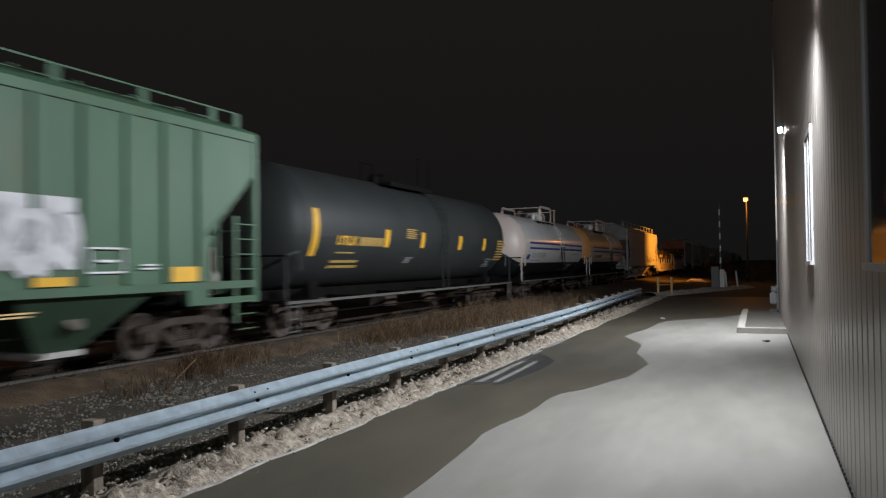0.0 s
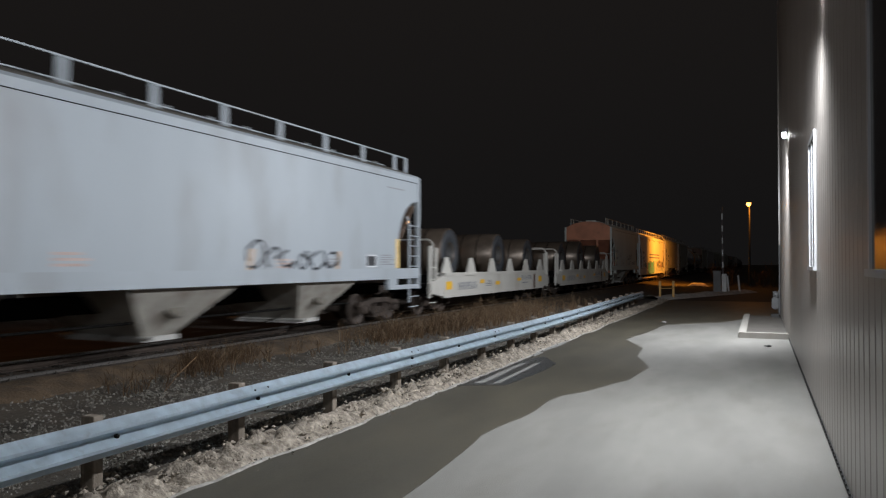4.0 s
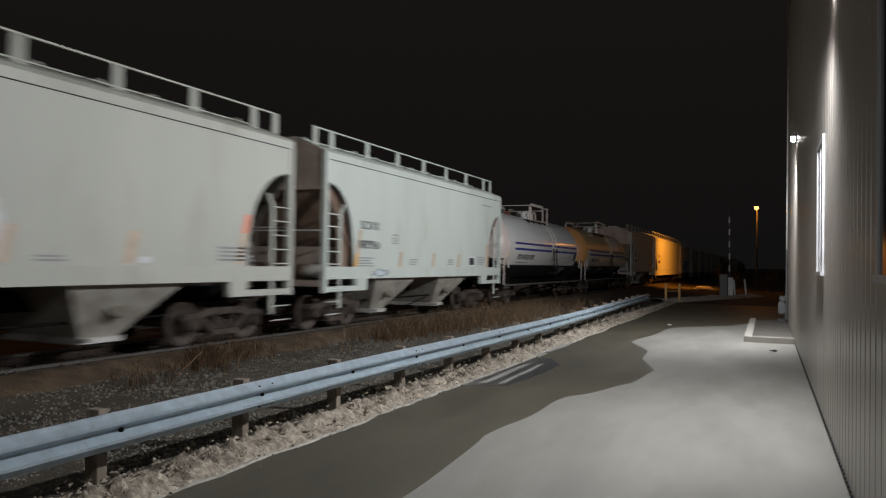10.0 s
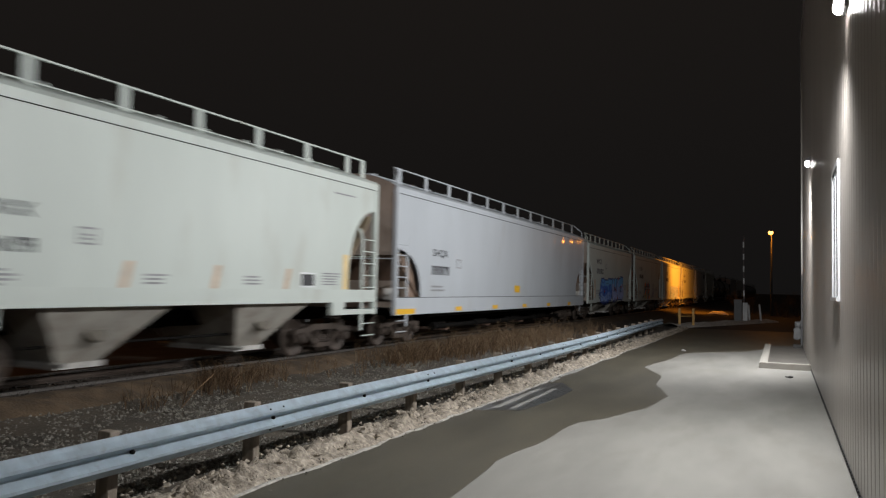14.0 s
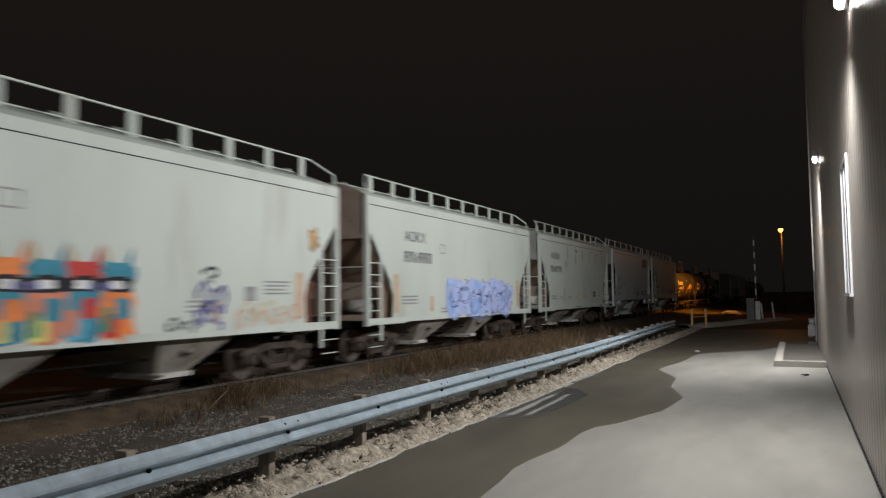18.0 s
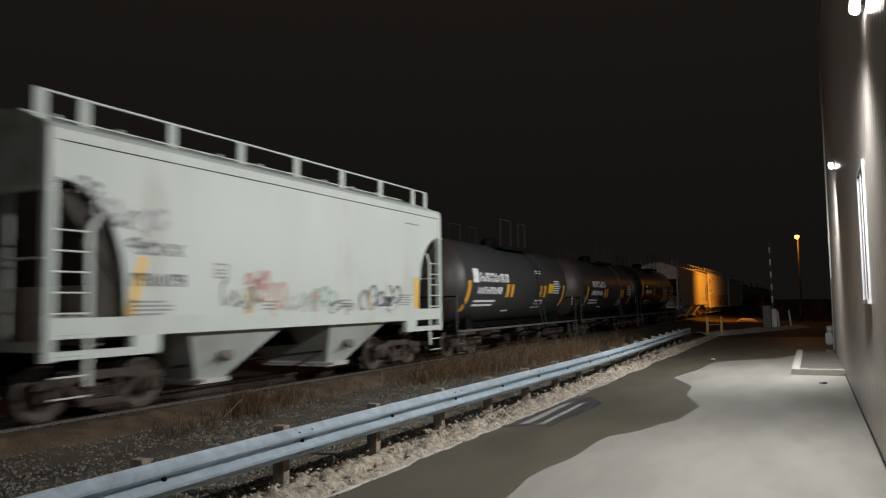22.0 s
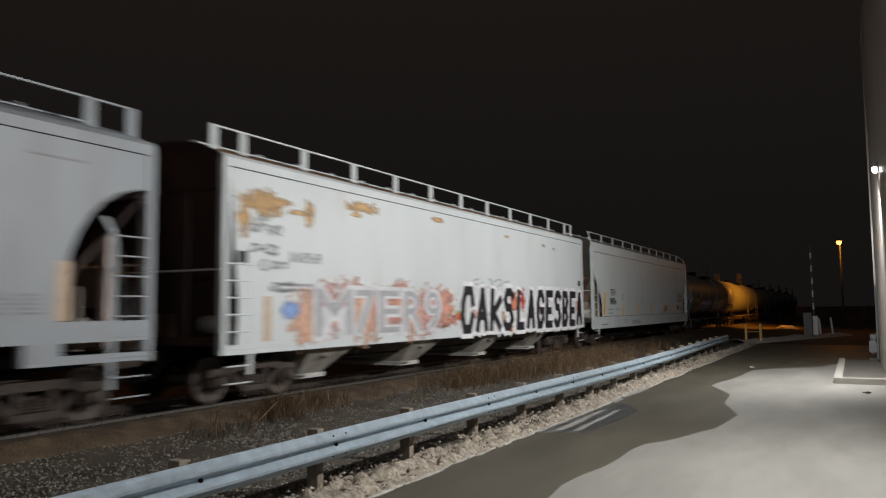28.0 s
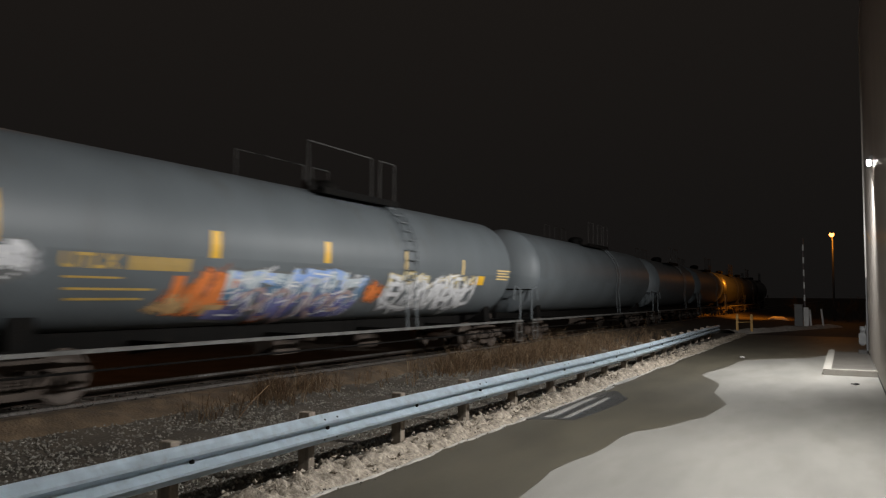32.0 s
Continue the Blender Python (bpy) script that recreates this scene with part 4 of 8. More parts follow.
def tank(s0, s1, label, upper, lower=None, split=None, r=1.47, zc=2.5, stripes=None, stripe_z=(), platform=0.52, plat_style="hoop", railm=None,
         head=0.62, heads=None, walkm=None, dome=M_DARK, middle=None, dy=0.0, hoops=((-1.45, -0.75), (-0.1, 0.55), (0.85, 1.5))):
    """A tank car; s0 to s1 is the shell. Its own zero is the near end of the shell."""
    L = s1 - s0
    car = thing("tank_car", label, "freight car", "cars of the train")
    railm = railm or upper
    lower = lower or upper
    a = ang_of(r, zc, split) if split else 100
    heads = heads or (upper, upper)
    am = ang_of(r, zc, stripe_z[0]) if middle else a
    bm = BM()
    shell_part(bm, r, L, head, zc, -am, am)
    part("shell_top", bm, upper, car)
    if middle:
        for b0, b1 in ((am, a), (-a, -am)):
            bm = BM()
            shell_part(bm, r, L, head, zc, b0, b1, n=16)
            part("shell_side", bm, middle, car)
    bm = BM()
    shell_part(bm, r, L, head, zc, a, 360 - a)
    part("shell_bottom", bm, lower, car)
    for piece, m in zip(("near", "far"), heads):
        bm = BM()
        shell_part(bm, r, L, head, zc, -a, a, piece)
        part("tank_head", bm, m, car)
        bm = BM()
        shell_part(bm, r, L, head, zc, a, 360 - a, piece)
        part("tank_head", bm, lower if split else m, car)
    # weld seams round the barrel
    for k in range(1, 5):
        y = head + (L - 2 * head) * k / 5
        bm = BM()
        hoop(bm, r, zc, y - 0.012, y + 0.012, -a, a, 40, 0.0025)
        part("weld_seam", bm, upper, car)
    for z in stripe_z:
        for y0, y1 in ((head + 0.75, 6.82 + dy), (7.16 + dy, 8.6), (8.72, 10.25), (10.36, L - head - 0.1)):
            for s in (1, -1):
                bm = BM()
                hoop(bm, r, zc, y0, y1, s * ang_of(r, zc, z + 0.045), s * ang_of(r, zc, z - 0.045), 3)
                part("stripe", bm, stripes, car)
    # side walkways on brackets
    walkm = walkm or M_SILLGREY
    for s in (1, -1):
        bm = BM()
        box(bm, *sorted((s * 1.52, s * 1.58)), -0.25, L + 0.25, 0.80, 0.86)
        part("side_sill", bm, walkm, car)
        for k in range(6):
            y = 0.6 + (L - 1.2) * k / 5
            bm = BM()
            prism(bm, [(s * 0.3, 0.86), (s * 1.45, 0.86), (s * 1.45, 0.78), (s * 0.3, 0.62)], "y", y - 0.05, y + 0.05)
            part("bracket", bm, M_DARK, car)
        bm = BM()
        pipe(bm, [(s * 1.55, 0.5, 0.55), (s * 1.55, L - 0.5, 0.55)], 0.018)
        part("safety_rod", bm, M_DARK, car)
        for e, d in ((-0.2, 1), (L + 0.2, -1)):
            bm = BM()
            for k in range(3):
                rod(bm, (s * 1.55, e, 0.2 + 0.27 * k), (s * 1.55, e + d * 0.4, 0.2 + 0.27 * k), 0.016, 6)
            for yy in (e, e + d * 0.4):
                bar(bm, (s * 1.55, yy, 0.18), (s * 1.55, yy, 0.85), 0.04, 0.012)
            part("step", bm, walkm, car)
            bm = BM()
            pipe(bm, [(s * 1.5, e, 0.86), (s * 1.5, e, 1.85), (s * 1.5, e + d * 0.45, 1.95), (s * 1.5, e + d * 0.55, 1.5)], 0.028)
            part("grab_rail", bm, railm, car)
        # saddles
        for y in (1.5, L - 1.5):
            bm = BM()
            prism(bm, [(s * 0.3, 0.8), (s * 1.12, 0.86), (s * 1.08, 1.30), (s * 0.9, 1.08), (s * 0.6, 0.92)], "y", y - 0.2, y + 0.2)
            part("saddle", bm, M_DARK, car)
    for e, d in ((-0.2, 1), (L + 0.2, -1)):
        bm = BM()
        box(bm, -1.5, 1.5, *sorted((e, e + d * 0.35)), 0.80, 0.88)
        pipe(bm, [(-1.5, e, 1.85), (1.5, e, 1.85)], 0.022)
        part("end_platform", bm, M_DARK, car)
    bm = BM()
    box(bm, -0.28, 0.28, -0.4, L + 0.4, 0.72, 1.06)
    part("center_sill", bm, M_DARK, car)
    # manway platform
    yc = L * platform
    zt = zc + r
    if plat_style == "hoop":
        frame_platform(car, r, zc, railm, dome, dy, middle or upper)
    else:
        caged_platform(car, r, zc, yc, railm, dome, M_BASE if upper in (P_GREYTANK, P_GREYBLACK) else M_DARK, hoops)
    # outlet and brake gear under the belly
    bm = BM()
    rod(bm, (0, L / 2, 0.6), (0, L / 2, zc - r + 0.1), 0.2, 12)
    part("outlet", bm, M_TRUCK, car)
    bm = BM()
    box(bm, 0.5, 1.0, L / 2 - 2.2, L / 2 - 1.5, 0.45, 0.72)
    part("brake_valve", bm, M_TRUCK, car)
    bm = BM()
    lathe(bm, [(0.03, -0.5), (0.19, -0.46), (0.19, 0.46), (0.03, 0.5)], (-0.7, L / 2 + 1.8, 0.6), 14, "y")
    part("air_reservoir", bm, M_TRUCK, car)
    bm = BM()
    lathe(bm, [(0.03, -0.4), (0.16, -0.36), (0.16, 0.36), (0.03, 0.4)], (0.8, L / 2 + 1.2, 0.55), 14, "y")
    part("brake_cylinder", bm, M_TRUCK, car)
    me = shared("coupler", mk_coupler, M_TRUCK)
    again("coupler", me, car, pose(0, -0.15, 0))
    again("coupler", me, car, pose(0, L + 0.15, 0, 0, 0, 180))
    truck(car, 1.45)
    truck(car, L - 1.45)
    CARS.append((car, s0))
    car["r"], car["zc"] = r, zc
    return car


def coil_car(s0, s1, label, body):
    L = s1 - s0
    car = thing("coil_car", label, "freight car", "cars of the train")
    for s in (1, -1):
        bm = BM()
        box(bm, *sorted((s * 1.46, s * 1.58)), 1.0, L - 1.0, 0.56, 1.26)
        part("side_sill", bm, body, car)
        bm = BM()
        box(bm, *sorted((s * 1.30, s * 1.62)), 1.0, L - 1.0, 1.26, 1.36)
        part("top_rail", bm, body, car)
        bm = BM()
        prism(bm, [(0.0, 0.74), (1.05, 0.60), (1.05, 1.30), (0.0, 1.05)], "x", *sorted((s * 1.44, s * 1.57)))
        part("end_gusset", bm, body, car)
        bm = BM()
        prism(bm, [(L, 0.74), (L, 1.05), (L - 1.05, 1.30), (L - 1.05, 0.60)], "x", *sorted((s * 1.44, s * 1.57)))
        part("end_gusset", bm, body, car)
        n = 6
        for k in range(n):
            y = 1.35 + (L - 2.7) * k / (n - 1)
            bm = BM()
            prism(bm, [(y - 0.42, 1.36), (y + 0.42, 1.36), (y + 0.12, 1.86), (y - 0.12, 1.86)], "x", *sorted((s * 1.48, s * 1.54)))
            part("cradle_stop", bm, body, car)
        bm = BM()
        box(bm, *sorted((s * 0.02, s * 1.44)), 1.0, L - 1.0, 1.10, 1.19)
        part("deck", bm, M_DARK, car)
        for e, d in ((0, 1), (L, -1)):
            bm = BM()
            bar(bm, (s * 1.5, e + d * 0.05, 0.6), (s * 1.5, e + d * 0.05, 2.2), 0.16, 0.05)
            bar(bm, (s * 1.5, e + d * 0.55, 0.9), (s * 1.5, e + d * 0.55, 2.15), 0.12, 0.04)
            for k in range(4):
                rod(bm, (s * 1.5, e + d * 0.05, 0.45 + 0.36 * k), (s * 1.5, e + d * 0.55, 0.45 + 0.36 * k), 0.016, 6)
            part("end_post", bm, body, car)
    for e, d in ((0, 1), (L, -1)):
        bm = BM()
        pipe(bm, [(1.5, e + d * 0.3, 1.1), (1.5, e + d * 0.3, 2.25), (1.35, e + d * 0.3, 2.4), (-1.35, e + d * 0.3, 2.4), (-1.5, e + d * 0.3, 2.25), (-1.5, e + d * 0.3, 1.1)], 0.03)
        part("end_hoop", bm, body, car)
        bm = BM()
        box(bm, -1.5, 1.5, *sorted((e + d * 0.0, e + d * 1.0)), 0.96, 1.04)
        part("end_platform", bm, M_DARK, car)
    bm = BM()
    for k in range(7):
        y = 1.0 + (L - 2.0) * k / 6
        box(bm, -1.46, 1.46, y - 0.06, y + 0.06, 0.70, 1.30 if k in (0, 6) else 0.85)
    part("cross_bearers", bm, M_DARK, car)
    center_sill(car, L)
    couplers(car, L)
    truck(car, 1.6)
    truck(car, L - 1.6)
    CARS.append((car, s0))
    return car


def coil(s, r, label, skin, face):
    """A steel coil lying across a coil car, with its eye to the side; s is its middle along the train."""
    ob = thing("steel_coil", label, "steel coil", "coils on the coil cars")
    zc, a, b = 1.19 + r, -1.25, 1.36
    bm = BM()
    lathe(bm, [(0.30, a + 0.02), (0.34, a), (r - 0.03, a), (r, a + 0.02), (r, b - 0.02), (r - 0.03, b), (0.34, b), (0.30, b - 0.02)], (0, 0, zc), 44, "x", True)
    part("winding", bm, skin, ob)
    # an added dark lining stands in for the unlit inside of the coil
    bm = BM()
    lathe(bm, [(0.285, a + 0.03), (0.298, a + 0.03), (0.298, b - 0.012), (0.285, b - 0.012)], (0, 0, zc), 32, "x", True)
    part("bore", bm, M_BASE, ob, "bore lined dark for the shade inside it")
    for x in (a - 0.006, b + 0.002):
        bm = BM()
        lathe(bm, [(0.35, x), (r - 0.05, x), (r - 0.05, x + 0.004), (0.35, x + 0.004)], (0, 0, zc), 44, "x", True)
        part("end_face", bm, face, ob)
    for q in (0.25, 0.5, 0.75):
        bm = BM()
        x = a + (b - a) * q
        lathe(bm, [(r + 0.001, x - 0.02), (r + 0.005, x - 0.02), (r + 0.005, x + 0.02), (r + 0.001, x + 0.02)], (0, 0, zc), 44, "x", True)
        part("strap", bm, M_DARK, ob)
    CARS.append((ob, s))
    return ob


# ---- loose ground cover ----
def stones(name, n, area, size, material, label, category, lift=0.0, seed=1, keep=None):
    """Loose stones, each a small uneven eight-faced lump, in one mesh."""
    rng = np.random.default_rng(seed)
    x0, x1, y0, y1 = area
    v, f = [], []
    for i in range(n):
        x, y = rng.uniform(x0, x1), y0 + (y1 - y0) * rng.uniform(0, 1) ** 1.5
        if keep and not keep(x, y, rng):
            continue
        s = size * rng.uniform(0.45, 1.3)
        z = ground_z(x) + lift + s * 0.2
        k = len(v)
        a = rng.uniform(0, math.pi)
        c, d = math.cos(a), math.sin(a)
        for ux, uy, uz in ((1, 0, 0), (-1, 0, 0), (0, 1, 0), (0, -1, 0), (0, 0, 1), (0, 0, -1)):
            e = s * rng.uniform(0.6, 1.15)
            px, py = ux * e, uy * e * 0.75
            v.append((x + px * c - py * d + rng.uniform(-0.2, 0.2) * s, y + px * d + py * c + rng.uniform(-0.2, 0.2) * s, z + uz * e * 0.7))
        for q in ((0, 2, 4), (2, 1, 4), (1, 3, 4), (3, 0, 4), (2, 0, 5), (1, 2, 5), (3, 1, 5), (0, 3, 5)):
            f.append([k + j for j in q])
    me = bpy.data.meshes.new(name)
    me.from_pydata(v, [], f)
    me.materials.append(material)
    return tagged(new(name, me), label, category, kind="stuff")


def patchy(x, y, rng):
    return noise.noise((x * 0.9, y * 0.5, 7)) + rng.uniform(-0.25, 0.45) > -0.12


M_STONE = mat("grey_crushed_stone", (0.185, 0.168, 0.142), 0.9, 0, 0.65, 9, 40, 0.3)
M_PALESTONE = mat("pale_crushed_stone", (0.27, 0.255, 0.225), 0.85, 0, 0.4, 9, 40, 0.3)
stones("shoulder_gravel", 38000, (-9.1, -5.3, 2.0, 34), 0.027, M_STONE, "loose grey gravel between guard rail and track", "gravel", seed=2, keep=patchy)
stones("pale_gravel", 1300, (-9.0, -5.3, 2.0, 30), 0.024, M_PALESTONE, "scattered pale stones in the gravel", "gravel", seed=5)
stones("track_ballast", 9000, (-12.6, -9.25, 2.0, 45), 0.045, M_BALLAST, "dark crushed-stone ballast round the sleepers", "ballast", 0.0, 3)


def snow_ridge():
    xs = [-5.25 + 0.043 * i for i in range(16)]
    ys = [-16 + 0.4 * i for i in range(41)] + [0.4 + 0.05 * i for i in range(840)]
    bm = BM()
    grid = []
    for y in ys:
        row = []
        edge = 0.10 * noise.noise((0.3, y * 0.5, 2)) + 0.05 * noise.noise((0.3, y * 2.3, 5))
        fade = 0.6 + 0.5 * noise.noise((3.3, y * 0.22, 1))
        for i, x in enumerate(xs):
            u = i / (len(xs) - 1)
            base = math.sin(math.pi * min(1, u * 1.02)) ** 0.8 * 0.12 * fade
            rough = 0.09 * noise.noise((x * 5, y * 4, 1)) + 0.075 * noise.noise((x * 12, y * 12, 2)) + 0.04 * noise.noise((x * 27, y * 27, 4))
            z = 0.01 + base + rough * (0.25 + math.sin(math.pi * u))
            if i == len(xs) - 1:
                z = -0.02
            row.append(bm.verts.new((x + edge * u, y, max(-0.02, z))))
        grid.append(row)
    for p, q in zip(grid, grid[1:]):
        for i in range(len(xs) - 1):
            bm.faces.new((p[i], p[i + 1], q[i + 1], q[i])).smooth = True
    solid("snow_ridge", bm, M_SNOW, "dirty thawing snow and grit heaped under the guard rail", "snow", kind="stuff")


snow_ridge()


def trodden_strip():
    """Brown earth between the ballast and the gravel."""
    xs = [-9.99 + 0.085 * i for i in range(13)]
    bm = BM()
    grid = []
    for k in range(420):
        y = -1 + 0.12 * k
        w = 0.12 * noise.noise((0.4, y * 0.6, 3))
        row = []
        for i, x in enumerate(xs):
            u = i / 12
            z = ground_z(x + w * u) + (0.055 + 0.04 * noise.noise((x * 3, y * 3, 1)) + 0.02 * noise.noise((x * 9, y * 9, 2))) * (0.15 + math.sin(math.pi * u)) - 0.02 * (i in (0, 12)) 
            row.append(bm.verts.new((x + w * u, y, z)))
        grid.append(row)
    for p, q in zip(grid, grid[1:]):
        for i in range(12):
            bm.faces.new((p[i], p[i + 1], q[i + 1], q[i])).smooth = True
    solid("earth_strip", bm, M_DIRTBAND, "trodden brown earth beside the rails", "ground", kind="structure")


trodden_strip()


def slush_edge():
    """A thin pale rim of refrozen slush where the heap meets the pavement."""
    bm = BM()
    rings = []
    for k in range(760):
        y = -16 + 0.28 * k if k < 60 else 0.8 + 0.05 * (k - 60)
        x = -4.60 + 0.10 * noise.noise((0.3, y * 0.5, 2)) + 0.05 * noise.noise((0.3, y * 2.3, 5)) + 0.02 * noise.noise((0.6, y * 8, 5))
        w = 0.03 + 0.05 * noise.noise((2.0, y * 1.1, 7))
        h = 0.022 + 0.02 * noise.noise((4.0, y * 3, 7))
        w = max(0.004, w)
        rings.append([bm.verts.new(p) for p in ((x - w, y, -0.02), (x - w * 0.6, y, h), (x + w * 0.2, y, h * 0.8), (x + w * 0.6, y, 0.004))])
    for p, q in zip(rings, rings[1:]):
        for i in range(3):
            bm.faces.new((p[i], p[i + 1], q[i + 1], q[i]))
    solid("slush_rim", bm, M_SNOWEDGE, "thin pale rim of frozen slush along the pavement", "snow", kind="stuff")


slush_edge()
stones("snow_lumps", 900, (-5.45, -4.72, 1.0, 30), 0.04, M_SNOW, "lumps of dirty frozen snow beside the pavement", "snow", 0.07, 6)
stones("grit", 500, (-5.0, -4.45, 2.0, 32), 0.018, M_STONE, "fine grit along the pavement's edge", "grit", 0.05, 8)


def far_bank():
    """The low bank of old snow along the road's near side, at the posts."""
    bm = BM()
    grid = []
    for k in range(90):
        u = k / 89
        x, y = -5.6 + 4.9 * u, 42.5 + 15.0 * u
        row = []
        for i in range(9):
            v = i / 8
            h = math.sin(math.pi * v) * (0.20 + 0.14 * noise.noise((x * 0.8, y * 0.8, 4)))
            row.append(bm.verts.new((x - 0.9 + 1.5 * v, y + 0.6 - 0.6 * v, max(-0.05, -0.02 + h + 0.06 * noise.noise((x * 3 + v * 4, y * 3, 2))))))
        grid.append(row)
    for p, q in zip(grid, grid[1:]):
        for i in range(8):
            bm.faces.new((p[i], p[i + 1], q[i + 1], q[i]))
    solid("snow_bank", bm, M_SNOWBANK, "low bank of old grey snow beside the road", "snow", kind="stuff")


far_bank()


def snow_mound(x, y, w, h, seed):
    """A rounded heap of shovelled snow."""
    bm = BM()
    bmesh.ops.create_icosphere(bm, subdivisions=3, radius=1.0)
    for v in bm.verts:
        k = 1 + 0.3 * noise.noise(v.co * 1.6 + Vector((seed, 0, 0))) + 0.1 * noise.noise(v.co * 5)
        v.co = Vector((x + v.co.x * w * k, y + v.co.y * w * 0.7 * k, max(-0.08, v.co.z * h * k)))
    for q in bm.faces:
        q.smooth = True
    solid("snow_mound", bm, M_SNOWBANK, "low mound of shovelled snow beyond the crossing", "snow")


snow_mound(-5.3, 72.4, 0.85, 0.3, 5)


def shrub(x, y, h, seed):
    """A leafless winter shrub: stems that fork twice into thin twigs."""
    rnd = random.Random(seed)
    bm = BM()

    def grow(p, way, length, r, depth):
        q = p + way * length
        rod(bm, p, q, r, 5, r * 0.6)
        if depth:
            for k in range(4):
                turn = Vector((rnd.uniform(-1, 1), rnd.uniform(-1, 1), rnd.uniform(-0.1, 0.7)))
                grow(p + way * length * rnd.uniform(0.45, 1.0), (way + turn * 0.75).normalized(), length * rnd.uniform(0.45, 0.7), r * 0.55, depth - 1)
    for k in range(7):
        way = Vector((rnd.uniform(-0.6, 0.6), rnd.uniform(-0.6, 0.6), 1)).normalized()
        grow(Vector((x + rnd.uniform(-0.2, 0.2), y + rnd.uniform(-0.2, 0.2), -0.1)), way, h * rnd.uniform(0.4, 0.6), 0.022, 2)
    solid("shrub", bm, M_TWIG, "bare winter shrub of thin dark twigs beyond the crossing", "shrub", "shrubs beyond the crossing")


M_TWIG = mat("dark_bark", (0.055, 0.042, 0.03), 0.9, 0, 0.4, 6, 40, 0.3)
for x, y, h in ((0.3, 70.6, 2.0), (1.2, 71.8, 2.6), (-0.1, 76.0, 2.2), (2.3, 70.2, 2.3), (-2.6, 80.0, 2.4), (-4.2, 83.0, 2.7)):
    shrub(x, y, h, int(y * 10))


def weeds(name, n, spots, label, seed, tall=0.55):
    """Dry tufts: each a fan of bent stems from one root, with side twigs and ragged heads."""
    rng = np.random.default_rng(seed)
    v, f = [], []

    def blade(p, q, w0, w1, turn):
        k = len(v)
        ox, oy = math.cos(turn), math.sin(turn)
        v.extend([(p[0] - ox * w0, p[1] - oy * w0, p[2]), (p[0] + ox * w0, p[1] + oy * w0, p[2]), (q[0] + ox * w1, q[1] + oy * w1, q[2]), (q[0] - ox * w1, q[1] - oy * w1, q[2])])
        f.append((k, k + 1, k + 2, k + 3))
    for i in range(n):
        cx, cy, sp = spots[rng.integers(len(spots))]
        x, y = cx + rng.normal(0, sp * 0.35), cy + rng.normal(0, sp)
        if x > -5.7 or x < -9.5:
            continue
        size = tall * rng.uniform(0.35, 1.1)
        z = ground_z(x)
        for b in range(rng.integers(4, 11)):
            h = size * rng.uniform(0.4, 1.0)
            a, lean = rng.uniform(0, 6.28), h * rng.uniform(0.1, 1.0)
            w = rng.uniform(0.0025, 0.0055)
            p = (x + rng.normal(0, 0.03), y + rng.normal(0, 0.03), z - 0.01)
            m = (p[0] + lean * 0.35 * math.cos(a), p[1] + lean * 0.35 * math.sin(a), z + h * 0.6)
            q = (p[0] + lean * math.cos(a), p[1] + lean * math.sin(a), z + h)
            turn = rng.uniform(-0.6, 0.6)
            blade(p, m, w, w * 0.8, turn)
            blade(m, q, w * 0.8, w * 0.3, turn)
            for c in range(rng.integers(1, 7)):
                u, d, l = rng.uniform(-0.3, 1.0), rng.uniform(0, 6.28), h * rng.uniform(0.1, 0.3)
                r = tuple(m[j] + (q[j] - m[j]) * u for j in range(3))
                blade(r, (r[0] + l * math.cos(d), r[1] + l * math.sin(d), r[2] + l * rng.uniform(0.1, 0.9)), 0.003, 0.0015, turn)
    me = bpy.data.meshes.new(name)
    me.from_pydata(v, [], f)
    me.materials.append(M_WEED)
    return tagged(new(name, me), label, "weeds", kind="stuff")


weeds("dry_weeds", 900, [(-8.6, 17.2, 0.8), (-8.5, 19.5, 1.3), (-8.4, 22.5, 1.6), (-8.2, 26.5, 2.2), (-8.0, 31.0, 3.0), (-8.3, 24.5, 2.0)],
      "tangle of dry brown weeds beside the track", 4, 0.62)
weeds("sparse_weeds", 70, [(-8.8, 9.6, 0.7), (-8.9, 11.0, 0.5), (-9.0, 13.4, 1.2), (-8.6, 8.4, 0.5), (-8.9, 15.4, 1.0)], "sparse dry stalks standing in the gravel", 9, 0.5)
weeds("twiggy_brush", 105, [(-9.2, 10.3, 0.22), (-9.15, 10.9, 0.35), (-9.1, 11.5, 0.3), (-8.9, 10.0, 0.4)], "low reddish tangle of dry twigs beside the rail", 12, 0.46)
bm = BM()
pipe(bm, [(-8.3, 8.62, 0.02), (-8.3, 8.95, 0.28), (-8.28, 9.35, 0.52)], 0.008)
solid("dry_stalk", bm, M_WEED, "single pale dry stalk leaning over the gravel", "weed")

# thawing ice on the damp strip
for k, pts in enumerate(([(-4.42, 11.65), (-4.30, 11.7), (-4.34, 14.4), (-4.42, 14.3)], [(-4.10, 11.75), (-4.02, 11.8), (-4.10, 14.5), (-4.18, 14.45)],
                         [(-4.75, 16.7), (-4.55, 16.6), (-4.55, 18.9), (-4.72, 18.6)], [(-4.62, 15.6), (-4.5, 15.55), (-4.5, 16.3), (-4.6, 16.4)])):
    bm = BM()
    prism(bm, wavy(pts, 0.05, 0.25, 11.0 + k), "z", 0.004, 0.014)
    bmesh.ops.triangulate(bm, faces=[f for f in bm.faces if len(f.verts) > 4])
    solid("ice_streak", bm, M_ICE, "thin streak of grey ice on the damp asphalt", "ice", "ice streaks")
bm = BM()
